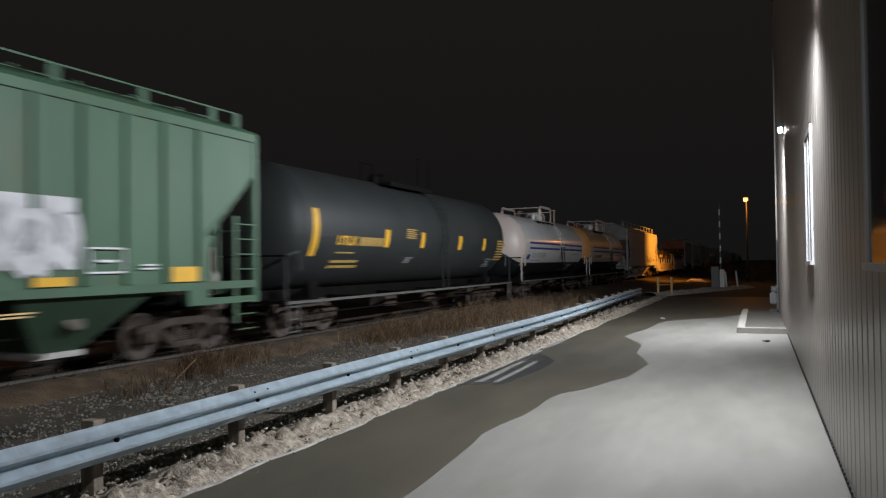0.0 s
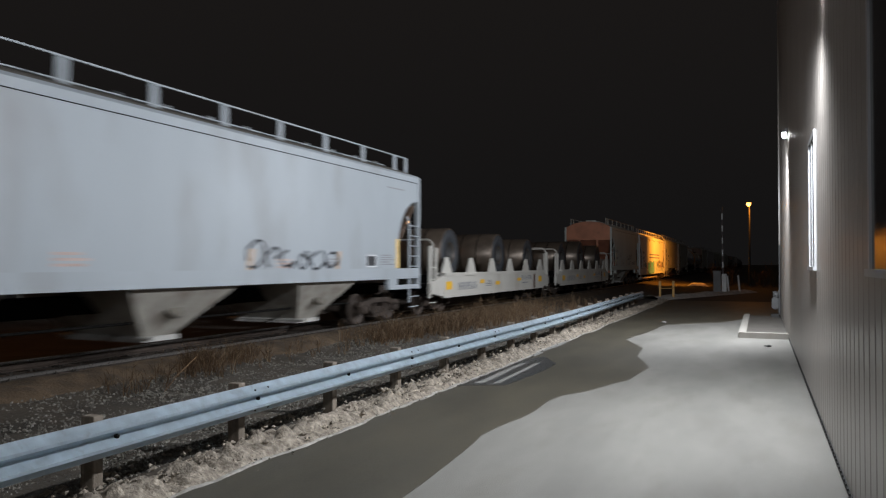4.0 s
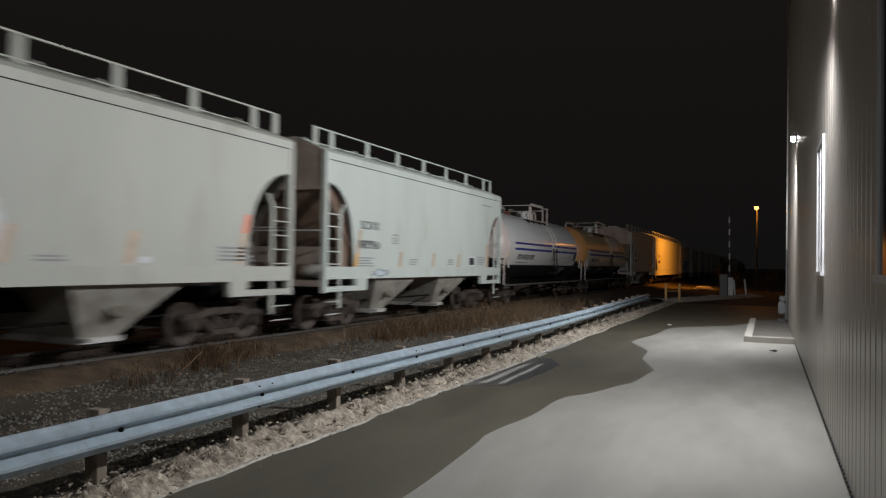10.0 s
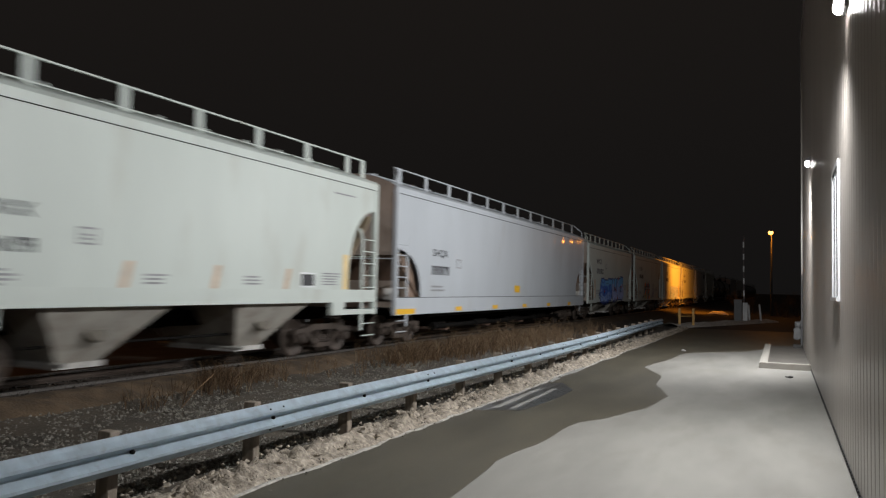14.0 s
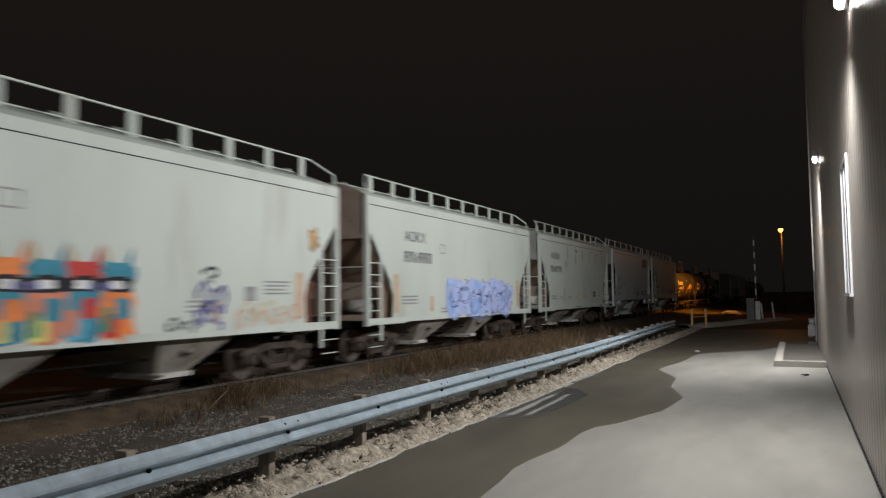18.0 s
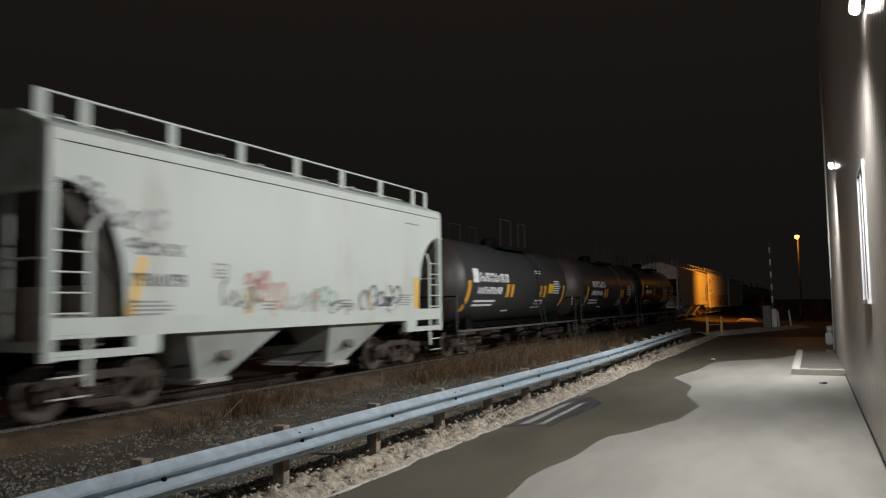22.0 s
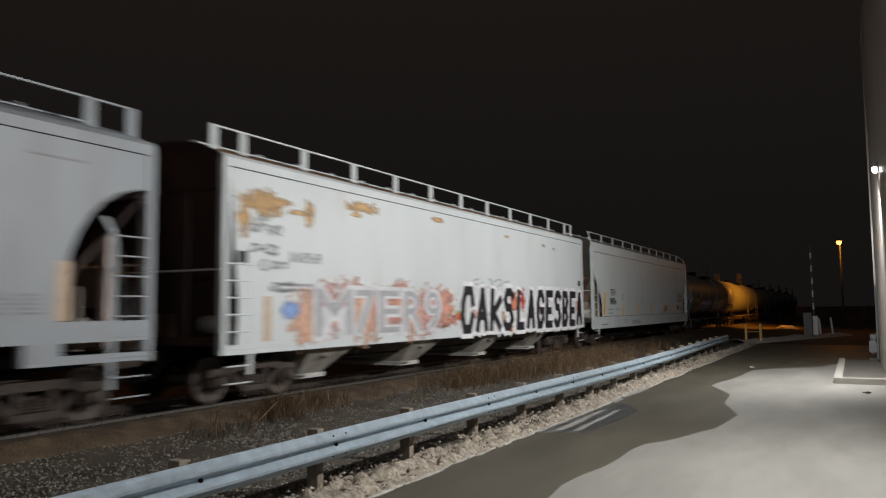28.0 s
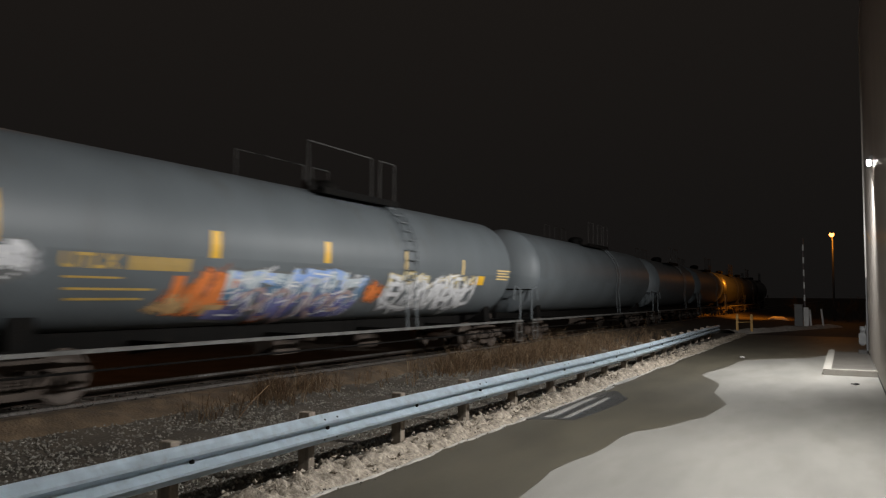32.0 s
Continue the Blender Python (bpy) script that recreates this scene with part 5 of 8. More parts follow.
prism(bm, wavy([(-4.8, 11.2), (-3.85, 11.6), (-3.75, 14.6), (-4.3, 15.6), (-4.75, 14.5)], 0.12, 0.3, 21.0), "z", 0.0, 0.0085)
bmesh.ops.triangulate(bm, faces=[f for f in bm.faces if len(f.verts) > 4])
solid("puddle", bm, M_PUDDLE, "shallow dark puddle beside the guard rail", "puddle")
for x, y, s in ((0.18, 19.6, 0.05), (-3.03, 26.21, 0.06), (0.1, 19.75, 0.025)):
    bm = BM()
    bmesh.ops.create_icosphere(bm, subdivisions=1, radius=s, matrix=Matrix.Translation((x, y, s * 0.5)) @ Matrix.Diagonal((1.6, 1, 0.6, 1)))
    for v in bm.verts:
        v.co += 0.3 * s * Vector((noise.noise(v.co * 30), noise.noise(v.co * 31), noise.noise(v.co * 32)))
    if x < -1:
        solid("ice_lump", bm, M_ICE, "small pale lump of ice on the damp asphalt", "ice")
    else:
        solid("clod", bm, M_BASE, "small dark clod lying on the pavement", "clod", "clods")


# ---- things by the building ----
M_WETSLAB = mat("damp_slab_concrete", (0.10, 0.092, 0.08), 0.7, 0, 0.25, 2, 50, 0.2, dirt=0.2, dirt_rgb=(0.06, 0.055, 0.05))


def stoop():
    st = thing("stoop", "low concrete stoop with a raised kerb against the wall", "stoop")
    bm = BM()
    box(bm, -0.36, WALL_X - 0.01, 21.98, 29.9, -0.05, 0.10)
    part("slab", bm, M_WETSLAB, st, "dark damp slab")
    bm = BM()
    prism(bm, [(-0.56, 21.75), (-0.36, 21.75), (-0.36, 29.9), (-0.45, 30.1), (-0.56, 29.9)], "z", -0.05, 0.155)
    bmesh.ops.bevel(bm, geom=bm.edges[:], offset=0.015, segments=2, affect="EDGES")
    part("kerb", bm, M_PADC, st)
    bm = BM()
    box(bm, -0.36, WALL_X - 0.01, 21.75, 21.98, -0.05, 0.155)
    bmesh.ops.bevel(bm, geom=bm.edges[:], offset=0.015, segments=2, affect="EDGES")
    part("kerb", bm, M_PADC, st)


stoop()


M_METER = mat("dull_grey_meter_paint", (0.10, 0.10, 0.10), 0.6, 0.1, 0.2, 4, 40, 0.1)


def meter_set():
    g = thing("gas_meter", "grey gas meter with its pipes by the wall's end", "gas meter", at=(0.52, 29.4, 0.10))
    bm = BM()
    box(bm, -0.16, 0.12, -0.2, 0.2, 0.0, 0.12)
    part("base", bm, M_BASE, g)
    bm = BM()
    box(bm, -0.14, 0.08, -0.16, 0.16, 0.28, 0.72)
    bmesh.ops.bevel(bm, geom=bm.edges[:], offset=0.04, segments=2, affect="EDGES")
    part("meter_body", bm, M_METER, g)
    bm = BM()
    pipe(bm, [(0.1, 0.25, 0.0), (0.1, 0.25, 0.9), (0.1, 0.0, 0.95), (0.02, 0.0, 0.72)], 0.03, 8)
    pipe(bm, [(0.12, -0.28, 0.1), (0.12, -0.28, 2.6)], 0.028, 8)
    part("pipe", bm, M_METER, g)
    bm = BM()
    rod(bm, (-0.1, 0.1, 0.8), (0.1, 0.1, 0.8), 0.13, 14)
    part("regulator", bm, M_METER, g)


meter_set()


def wall_pack(x, y, z):
    w = thing("wall_lamp", "bright white lamp fixed high on the metal wall", "lamp", "lamps along the wall")
    bm = BM()
    prism(bm, [(WALL_X - 0.016, z + 0.12), (x + 0.03, z + 0.10), (x - 0.07, z + 0.02), (x - 0.07, z - 0.01), (x + 0.03, z - 0.01), (x + 0.03, z - 0.12), (WALL_X - 0.016, z - 0.12)], "y", y - 0.17, y + 0.17)
    part("housing", bm, M_HOUSING, w)
    bm = BM()
    prism(bm, [(x - 0.065, z - 0.014), (x - 0.075, z - 0.06), (x - 0.05, z - 0.11), (x + 0.02, z - 0.13), (x + 0.026, z - 0.014)], "y", y - 0.12, y + 0.12)
    bmesh.ops.bevel(bm, geom=bm.edges[:], offset=0.012, segments=2, affect="EDGES")
    part("lens", bm, M_LAMPGLOW, w, "glowing white lens")


for at in WALL_LAMPS:
    wall_pack(*at)


def street_lamp(at, reach, name, label, glow, ball=0.2):
    """A lamp post with an arm; at is the lamp, reach the arm's vector back to the pole."""
    x, y, z = at
    p = thing(name, label, "street lamp", "street lamps", at=(x + reach[0], y + reach[1], 0))
    bm = BM()
    rod(bm, (0, 0, -0.4), (0, 0, z + 0.1), 0.10, 10, 0.06)
    part("pole", bm, M_LAMPPOLE, p)
    bm = BM()
    pipe(bm, [(0, 0, z - 0.4), (-reach[0] * 0.5, -reach[1] * 0.5, z), (-reach[0], -reach[1], z + 0.08)], 0.04, 8)
    part("arm", bm, M_HOUSING, p)
    bm = BM()
    lathe(bm, [(0.02, 0.22), (0.16, 0.17), (0.26, 0.03), (0.24, 0.0)], (-reach[0], -reach[1], z), 14, "z")
    part("lamp_head", bm, M_HOUSING, p)
    bm = BM()
    bmesh.ops.create_uvsphere(bm, u_segments=16, v_segments=10, radius=ball, matrix=Matrix.Translation((-reach[0], -reach[1], z - ball * 0.5)))
    part("lens", bm, glow, p, "glowing orange lens")


street_lamp(FAR_LAMP, (0.05, 0.6, 0), "street_lamp", "orange sodium street lamp beyond the crossing", M_SODGLOW, 0.2)
street_lamp(LEFT_LAMP, (-1.2, 0.3, 0), "street_lamp", "orange sodium lamp across the tracks", M_SODGLOW, 0.30)
street_lamp((-48.3, 80.0, 10.35), (-2.4, 0.5, 0), "street_lamp", "distant warm street lamp across the tracks", M_SODGLOW, 0.32)
street_lamp((-58.4, 120.0, 9.75), (1.5, 0.3, 0), "street_lamp", "distant warm street lamp across the tracks", M_SODGLOW, 0.32)


# ---- the crossing ----
M_GATEWHITE = mat("white_gate_paint", (0.85, 0.85, 0.84), 0.5, 0, 0.12, 3, 40, 0.05)
M_GATEDARK = mat("dark_gate_band", (0.05, 0.02, 0.018), 0.5, 0, 0.2, 3, 40, 0.05)
M_CABINET = mat("grey_signal_cabinet", (0.22, 0.22, 0.22), 0.6, 0.1, 0.12, 2, 40, 0.05)
M_BARRIER = mat("yellow_painted_timber", (0.58, 0.35, 0.12), 0.7, 0, 0.2, 3, 40, 0.1)


def gate():
    g = thing("crossing_gate", "raised crossing gate arm with white bands", "crossing gate", at=(-2.30, 55.1, 0))
    bm = BM()
    box(bm, -0.16, 0.16, -0.2, 0.2, 0, 1.35)
    bmesh.ops.bevel(bm, geom=bm.edges[:], offset=0.02, segments=1, affect="EDGES")
    part("mechanism", bm, M_GATEWHITE, g)
    z = 1.35
    k = 0
    while z < 5.7:
        bm = BM()
        box(bm, -0.11 - 0.01 * z, -0.02 - 0.01 * z, -0.03, 0.03, z, z + 0.42)
        part("arm_band", bm, M_GATEWHITE if k % 2 else M_GATEDARK, g)
        z += 0.42
        k += 1
    c = thing("signal_cabinet", "grey metal signal cabinet beside the gate", "cabinet", at=(-2.75, 54.95, 0))
    bm = BM()
    box(bm, -0.24, 0.24, -0.2, 0.2, 0.05, 1.5)
    part("body", bm, M_CABINET, c)
    bm = BM()
    box(bm, -0.28, 0.28, -0.24, 0.24, 1.5, 1.55)
    part("lid", bm, M_CABINET, c)
    bm = BM()
    box(bm, -0.26, 0.26, -0.22, 0.22, -0.1, 0.05)
    part("plinth", bm, M_PADC, c)


gate()
for x, y, h, dx in ((-2.02, 55.3, 1.2, -0.08), (-1.30, 55.6, 1.25, -0.12)):
    bm = BM()
    rod(bm, (x + dx, y, -0.1), (x, y, 0), 0.07, 10)
    rod(bm, (x, y, 0), (x + dx, y, h), 0.07, 10, 0.06)
    solid("bollard", bm, M_GATEWHITE, "leaning white marker post in the snow bank", "bollard", "marker posts")


def barrier():
    b = thing("barrier", "small yellow timber barrier at the guard rail's end", "barrier", at=(-4.95, 44.3, 0))
    for x, y in ((-0.32, -0.45), (0.32, 0.5)):
        bm = BM()
        box(bm, x - 0.06, x + 0.06, y - 0.06, y + 0.06, -0.2, 1.05)
        part("post", bm, M_BARRIER, b)
    bm = BM()
    bar(bm, (-0.32, -0.45, 0.62), (0.32, 0.5, 0.62), 0.14, 0.04)
    part("rail", bm, M_BARRIER, b)


barrier()


# ---- across the tracks ----
M_FARWALL = mat("far_dark_brick", (0.07, 0.06, 0.055), 0.9, 0, 0.3, 0.6, 10, 0.1)
M_PALEWALL = mat("pale_shed_wall", (0.52, 0.51, 0.48), 0.8, 0, 0.15, 0.6, 30, 0.1)


def flats():
    f = thing("apartment_building", "distant dark apartment building with a few lit windows", "building", at=(0, 0, 0))
    bm = BM()
    box(bm, -104, -70, 90.5, 104, -0.3, 12.4)
    part("wall", bm, M_FARWALL, f)
    bm = BM()
    box(bm, -104.4, -69.6, 90.1, 104.4, 12.4, 12.6)
    part("roof", bm, M_HOUSING, f)
    lit = {(4, 3): 1, (6, 3): 1, (9, 3): 1, (11, 3): 1, (12, 3): 1, (13, 3): 1}
    for i in range(16):
        for j in range(4):
            bm = BM()
            x, z = -102.2 + i * 2.05, 2.0 + j * 3.0
            box(bm, x - 0.24, x + 0.24, 90.42, 90.5, z, z + 0.6)
            part("window", bm, M_WINGLOW if (i, j) in lit else M_GLASSDARK, f)


flats()


def shed():
    s = thing("shed", "low pale shed with a dark doorway across the tracks", "building", at=(0, 0, 0))
    bm = BM()
    box(bm, -34, -27.5, 15.5, 21.6, -0.3, 3.9)
    part("wall", bm, M_PALEWALL, s)
    bm = BM()
    prism(bm, [(-34.3, 3.9), (-27.2, 3.9), (-27.2, 4.05), (-30.7, 5.0), (-34.3, 4.05)], "y", 15.2, 21.9)
    part("roof", bm, M_HOUSING, s)
    bm = BM()
    box(bm, -27.5, -27.44, 19.2, 20.6, -0.2, 2.2)
    part("door", bm, M_BASE, s)
    bm = BM()
    box(bm, -27.5, -27.45, 16.4, 17.8, 1.1, 2.3)
    part("window", bm, M_GLASSDARK, s)


shed()


# ---- the train, car by car ----
P_GREEN = paint("green_car_paint", (0.063, 0.138, 0.080), 0.5, 0.25, (0.105, 0.11, 0.055), 0.3)
# the green car's paint, with the shade under its sill put into the colour
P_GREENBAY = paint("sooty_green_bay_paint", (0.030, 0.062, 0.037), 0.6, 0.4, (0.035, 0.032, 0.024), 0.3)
P_BLACK = paint("black_tank_paint", (0.010, 0.0118, 0.0128), 0.45, 0.15, (0.022, 0.019, 0.016), 0.3, coat=0.06)
P_RUSTHEAD = paint("rusty_black_tank_paint", (0.042, 0.034, 0.03), 0.5, 0.4, (0.08, 0.042, 0.026), 0.3)
P_DEEPBLACK = paint("glossy_black_tank_paint", (0.010, 0.011, 0.012), 0.4, 0.06, (0.03, 0.026, 0.022), 0.2, coat=0.25)
P_SLATE = paint("faded_black_tank_paint", (0.0245, 0.0285, 0.0290), 0.55, 0.3, (0.034, 0.031, 0.028), 0.35)
P_GREYTANK = paint("dark_grey_tank_paint", (0.125, 0.142, 0.152), 0.5, 0.2, (0.085, 0.08, 0.072), 0.25)
P_WHITE = paint("white_tank_paint", (0.76, 0.76, 0.75), 0.4, 0.1, (0.42, 0.33, 0.26), coat=0.5)
P_MIDCREAM = paint("off_white_tank_paint", (0.74, 0.67, 0.55), 0.4, 0.08, (0.40, 0.28, 0.18), coat=0.5)
P_MIDWHITE = paint("warm_white_tank_paint", (0.75, 0.73, 0.69), 0.4, 0.12, (0.42, 0.33, 0.26), coat=0.5)
# orange tan of the cream tanks' near heads, their weaker light put into it
P_ORANGEHEAD = paint("orange_brown_tank_paint", (0.55, 0.27, 0.10), 0.4, 0.25, (0.30, 0.12, 0.05))
P_PINKHEAD = paint("dirty_pinkish_tank_paint", (0.55, 0.47, 0.43), 0.4, 0.3, (0.30, 0.20, 0.15))
P_RAILWHITE = mat("rusty_white_rail_paint", (0.62, 0.56, 0.52), 0.5, 0, 0.2, 4, 40, 0.05, dirt=0.35, dirt_rgb=(0.28, 0.15, 0.09))
P_TANSLOPE = mat("grimy_brown_slope_sheet", (0.24, 0.165, 0.12), 0.7, 0, 0.3, 1.2, 30, 0.1, dirt=0.4, dirt_rgb=(0.12, 0.055, 0.035))
P_CREAM = paint("yellow_cream_tank_paint", (0.64, 0.45, 0.235), 0.4, 0.3, (0.42, 0.25, 0.10), coat=0.5)
P_TILX = paint("blue_grey_car_paint", (0.385, 0.42, 0.45), 0.5, 0.4, (0.24, 0.23, 0.22))
P_LILAC = paint("dull_lilac_grey_car_paint", (0.31, 0.332, 0.352), 0.5, 0.4, (0.24, 0.22, 0.22))
P_LIGHT = paint("pale_grey_car_paint", (0.54, 0.585, 0.545), 0.5, 0.2, (0.33, 0.29, 0.23))
P_SATIN = paint("satin_pale_grey_car_paint", (0.53, 0.58, 0.54), 0.5, 0.2, (0.33, 0.29, 0.23), coat=0.035)
P_BAYCLEAN = paint("pale_hopper_bay_paint", (0.50, 0.53, 0.50), 0.5, 0.3, (0.25, 0.22, 0.18))
P_TAUPE = paint("warm_grey_car_paint", (0.455, 0.46, 0.41), 0.5, 0.25, (0.25, 0.215, 0.16))
P_CLEAN = paint("clean_white_car_paint", (0.515, 0.565, 0.585), 0.42, 0.08, (0.4, 0.38, 0.34), coat=0.0)
P_GLOSS = paint("glossy_grey_white_car_paint", (0.50, 0.53, 0.56), 0.4, 0.05, (0.35, 0.33, 0.3), coat=0.25, panel=1.45)
P_REDEND = mat("rust_red_slope_sheet", (0.34, 0.135, 0.08), 0.65, 0, 0.25, 1.2, 30, 0.1, dirt=0.35, dirt_rgb=(0.14, 0.05, 0.03))
P_DARKSLOPE = mat("sooty_slope_sheet", (0.05, 0.042, 0.032), 0.75, 0, 0.3, 1.2, 30, 0.1, dirt=0.4, dirt_rgb=(0.025, 0.02, 0.016))
P_OLIVESLOPE = mat("grimy_olive_slope_sheet", (0.37, 0.29, 0.19), 0.7, 0, 0.3, 1.2, 30, 0.1, dirt=0.35, dirt_rgb=(0.15, 0.10, 0.06))
P_GREYEND = mat("grimy_grey_end_sheet", (0.30, 0.31, 0.285), 0.7, 0, 0.25, 1.2, 30, 0.1, dirt=0.5, dirt_rgb=(0.10, 0.075, 0.055))
# hop_nahx's pinkish tan end, with the reddish light on it put into the colour
P_ROSEEND = mat("rusty_rose_end_sheet", (0.60, 0.255, 0.15), 0.65, 0, 0.25, 1.2, 30, 0.1, dirt=0.2, dirt_rgb=(0.22, 0.10, 0.065))
P_REDSLOPE = mat("dusty_red_slope_sheet", (0.33, 0.175, 0.115), 0.7, 0, 0.25, 1.2, 30, 0.1, dirt=0.3, dirt_rgb=(0.2, 0.09, 0.05))
P_GREYBLACK = paint("worn_black_tank_paint", (0.037, 0.0395, 0.0395), 0.45, 0.1, (0.055, 0.048, 0.04), 0.25)
P_STRIPEWHITE = paint("glossy_white_car_paint", (0.74, 0.74, 0.73), 0.42, 0.08, (0.5, 0.42, 0.32))
P_BLUEWHITE = paint("cool_white_car_paint", (0.60, 0.64, 0.635), 0.45, 0.12, (0.42, 0.40, 0.35), coat=0.0)
P_RUSTYWHITE = paint("rust_stained_white_car_paint", (0.60, 0.63, 0.635), 0.5, 0.1, (0.45, 0.36, 0.26))
P_COILCAR = paint("worn_white_coil_car_paint", (0.52, 0.50, 0.455), 0.5, 0.25, (0.25, 0.19, 0.13))
P_PINKEND = mat("dusty_pink_end_sheet", (0.60, 0.46, 0.40), 0.7, 0, 0.25, 1.2, 30, 0.1, dirt=0.25, dirt_rgb=(0.15, 0.08, 0.055))
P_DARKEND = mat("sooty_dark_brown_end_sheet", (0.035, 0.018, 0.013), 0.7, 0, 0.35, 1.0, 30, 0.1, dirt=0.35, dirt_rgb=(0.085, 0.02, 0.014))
P_STEEL = mat("brown_oiled_steel_coil", (0.11, 0.085, 0.065), 0.36, 0.5, 0.3, 2, 40, 0.05)
P_STEELFACE = mat("grey_coil_face", (0.032, 0.035, 0.04), 0.65, 0.0, 0.25, 2, 40, 0.2)

M_ROOFRUST = mat("rusted_roof_sheet", (0.22, 0.12, 0.065), 0.8, 0, 0.4, 1.5, 30, 0.2, dirt=0.5, dirt_rgb=(0.10, 0.055, 0.035))
M_ROOFGREY = mat("sooty_roof_sheet", (0.15, 0.14, 0.12), 0.8, 0, 0.3, 1.5, 30, 0.2, dirt=0.4, dirt_rgb=(0.07, 0.06, 0.05))
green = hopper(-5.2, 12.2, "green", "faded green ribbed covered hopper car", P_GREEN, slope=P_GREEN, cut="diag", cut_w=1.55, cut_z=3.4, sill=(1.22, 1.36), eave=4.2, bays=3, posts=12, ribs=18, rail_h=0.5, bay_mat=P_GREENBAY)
tank_black = tank(13.5, 28.6, "faded black tank car with yellow stencils", P_SLATE, r=1.53, zc=2.58, plat_style="tall", platform=0.47, hoops=((0.5, 1.3),))
tank_white = tank(30.7, 43.4, "white over black tank car with two blue stripes", P_WHITE, P_BLACK, 1.63, r=1.45, zc=2.43, stripes=M_BLUEINK, stripe_z=(2.53, 2.29), railm=P_RAILWHITE, dome=P_WHITE, middle=P_MIDWHITE, heads=(P_PINKHEAD, P_WHITE))
tank_cream = tank(44.6, 57.1, "yellow over black tank car with two blue stripes", P_CREAM, P_BLACK, 1.63, r=1.45, zc=2.43, stripes=M_BLUEINK, stripe_z=(2.53, 2.29), railm=P_RAILWHITE, dome=P_WHITE, middle=P_MIDCREAM, heads=(P_ORANGEHEAD, P_CREAM))
hop_blue = hopper(58.1, 76.3, "bluegrey", "dull blue-grey covered hopper car with graffiti", P_TILX, slope=P_TANSLOPE, endm=P_GREYEND, bays=3, posts=12, roofm=M_ROOFGREY)
coilcar_a = coil_car(77.2, 90.9, "white coil car loaded with steel coils", P_COILCAR)
coilcar_b = coil_car(92.4, 106.0, "white coil car loaded with steel coils", P_COILCAR)
for s, r in ((79.2, 0.82), (84.15, 0.82), (88.15, 0.78), (94.3, 0.80), (98.65, 0.88), (103.4, 0.82)):
    coil(s, r, "brown oiled steel coil lying in a coil car", P_STEEL, P_STEELFACE)
hop_nahx = hopper(107.0, 119.05, "grey", "pale grey covered hopper car with a rust-red slope at its end", P_LIGHT, slope=P_REDEND, endm=P_ROSEEND, slope_far=P_DARKSLOPE)
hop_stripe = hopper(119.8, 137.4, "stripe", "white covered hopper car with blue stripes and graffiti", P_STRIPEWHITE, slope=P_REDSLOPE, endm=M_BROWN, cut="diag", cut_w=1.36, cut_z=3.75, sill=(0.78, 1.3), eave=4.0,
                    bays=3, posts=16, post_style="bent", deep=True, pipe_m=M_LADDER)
hop_vf = hopper(138.4, 150.5, "taupe", "warm grey covered hopper car with white placards", P_TAUPE, slope=M_BROWN, endm=P_DARKSLOPE, slope_far=P_DARKSLOPE)
hop_so = hopper(151.75, 163.85, "pale", "pale grey covered hopper car", P_LIGHT, slope=P_TANSLOPE, endm=P_TANEND, cut_w=1.15)
tank_white_b = tank(164.8, 177.4, "white over black tank car with two blue stripes", P_WHITE, P_BLACK, 1.63, r=1.45, zc=2.43, stripes=M_BLUEINK, stripe_z=(2.53, 2.29), railm=P_RAILWHITE, dome=P_WHITE, middle=P_MIDWHITE, heads=(P_PINKHEAD, P_WHITE), dy=0.15)
tank_cream_b = tank(178.7, 192.0, "yellow over black tank car with a white patch", P_CREAM, P_BLACK, 1.63, r=1.45, zc=2.43, stripes=M_BLUEINK, stripe_z=(2.53, 2.29), railm=P_RAILWHITE, dome=P_WHITE, middle=P_MIDCREAM, heads=(P_ORANGEHEAD, P_CREAM), dy=0.4)
hop_sc = hopper(193.3, 205.1, "pale", "pale grey covered hopper car with a pinkish end", P_LIGHT, cut_w=1.15, slope=P_OLIVESLOPE, endm=P_PINKEND)
hop_sh = hopper(206.1, 226.3, "clean", "clean glossy white covered hopper car", P_GLOSS, slope=P_TANSLOPE, endm=P_TANEND, cut_w=1.35, cut_z=2.6, sill=(0.86, 1.32), eave=4.2, bays=4, posts=14, post_style="bent", deep=True)
hop_ww = hopper(227.45, 239.5, "graffiti", "pale covered hopper car with blue graffiti", P_LIGHT, slope=P_TANSLOPE, endm=P_TANEND, cut="diag", cut_w=1.15, cut_z=3.2, sill=(0.97, 1.1), eave=4.02, line=0.14, posts=12, post_style="bent", bay_at=[(3.07, 5.2), (6.95, 8.8)])
# hop_a1: the shade on its end sheet is put into the dark colour
hop_a1 = hopper(240.8, 252.8, "graffiti", "pale covered hopper car with red and green graffiti", P_LIGHT, slope=M_RUST, endm=P_DARKEND, cut="diag", cut_w=1.15, cut_z=3.2, sill=(0.97, 1.1), eave=4.02, line=0.14, posts=12, post_style="bent", bay_at=[(3.07, 5.2), (6.95, 8.8)])
hop_a2 = hopper(254.0, 266.1, "graffiti", "pale covered hopper car with light blue graffiti", P_LIGHT, slope=P_TANSLOPE, endm=P_TANEND, cut="diag", cut_w=1.15, cut_z=3.2, sill=(0.97, 1.1), eave=4.02, line=0.14, posts=12, post_style="bent", bay_at=[(3.07, 5.2), (6.95, 8.8)])
hop_a3 = hopper(267.4, 279.3, "pale", "pale covered hopper car with grey stencils", P_SATIN, slope=P_TANSLOPE, endm=P_GREYEND, cut="diag", cut_w=1.15, cut_z=3.2, sill=(0.97, 1.1), eave=4.02, line=0.14, posts=12, post_style="bent", bay_at=[(3.07, 5.2), (6.95, 8.8)])
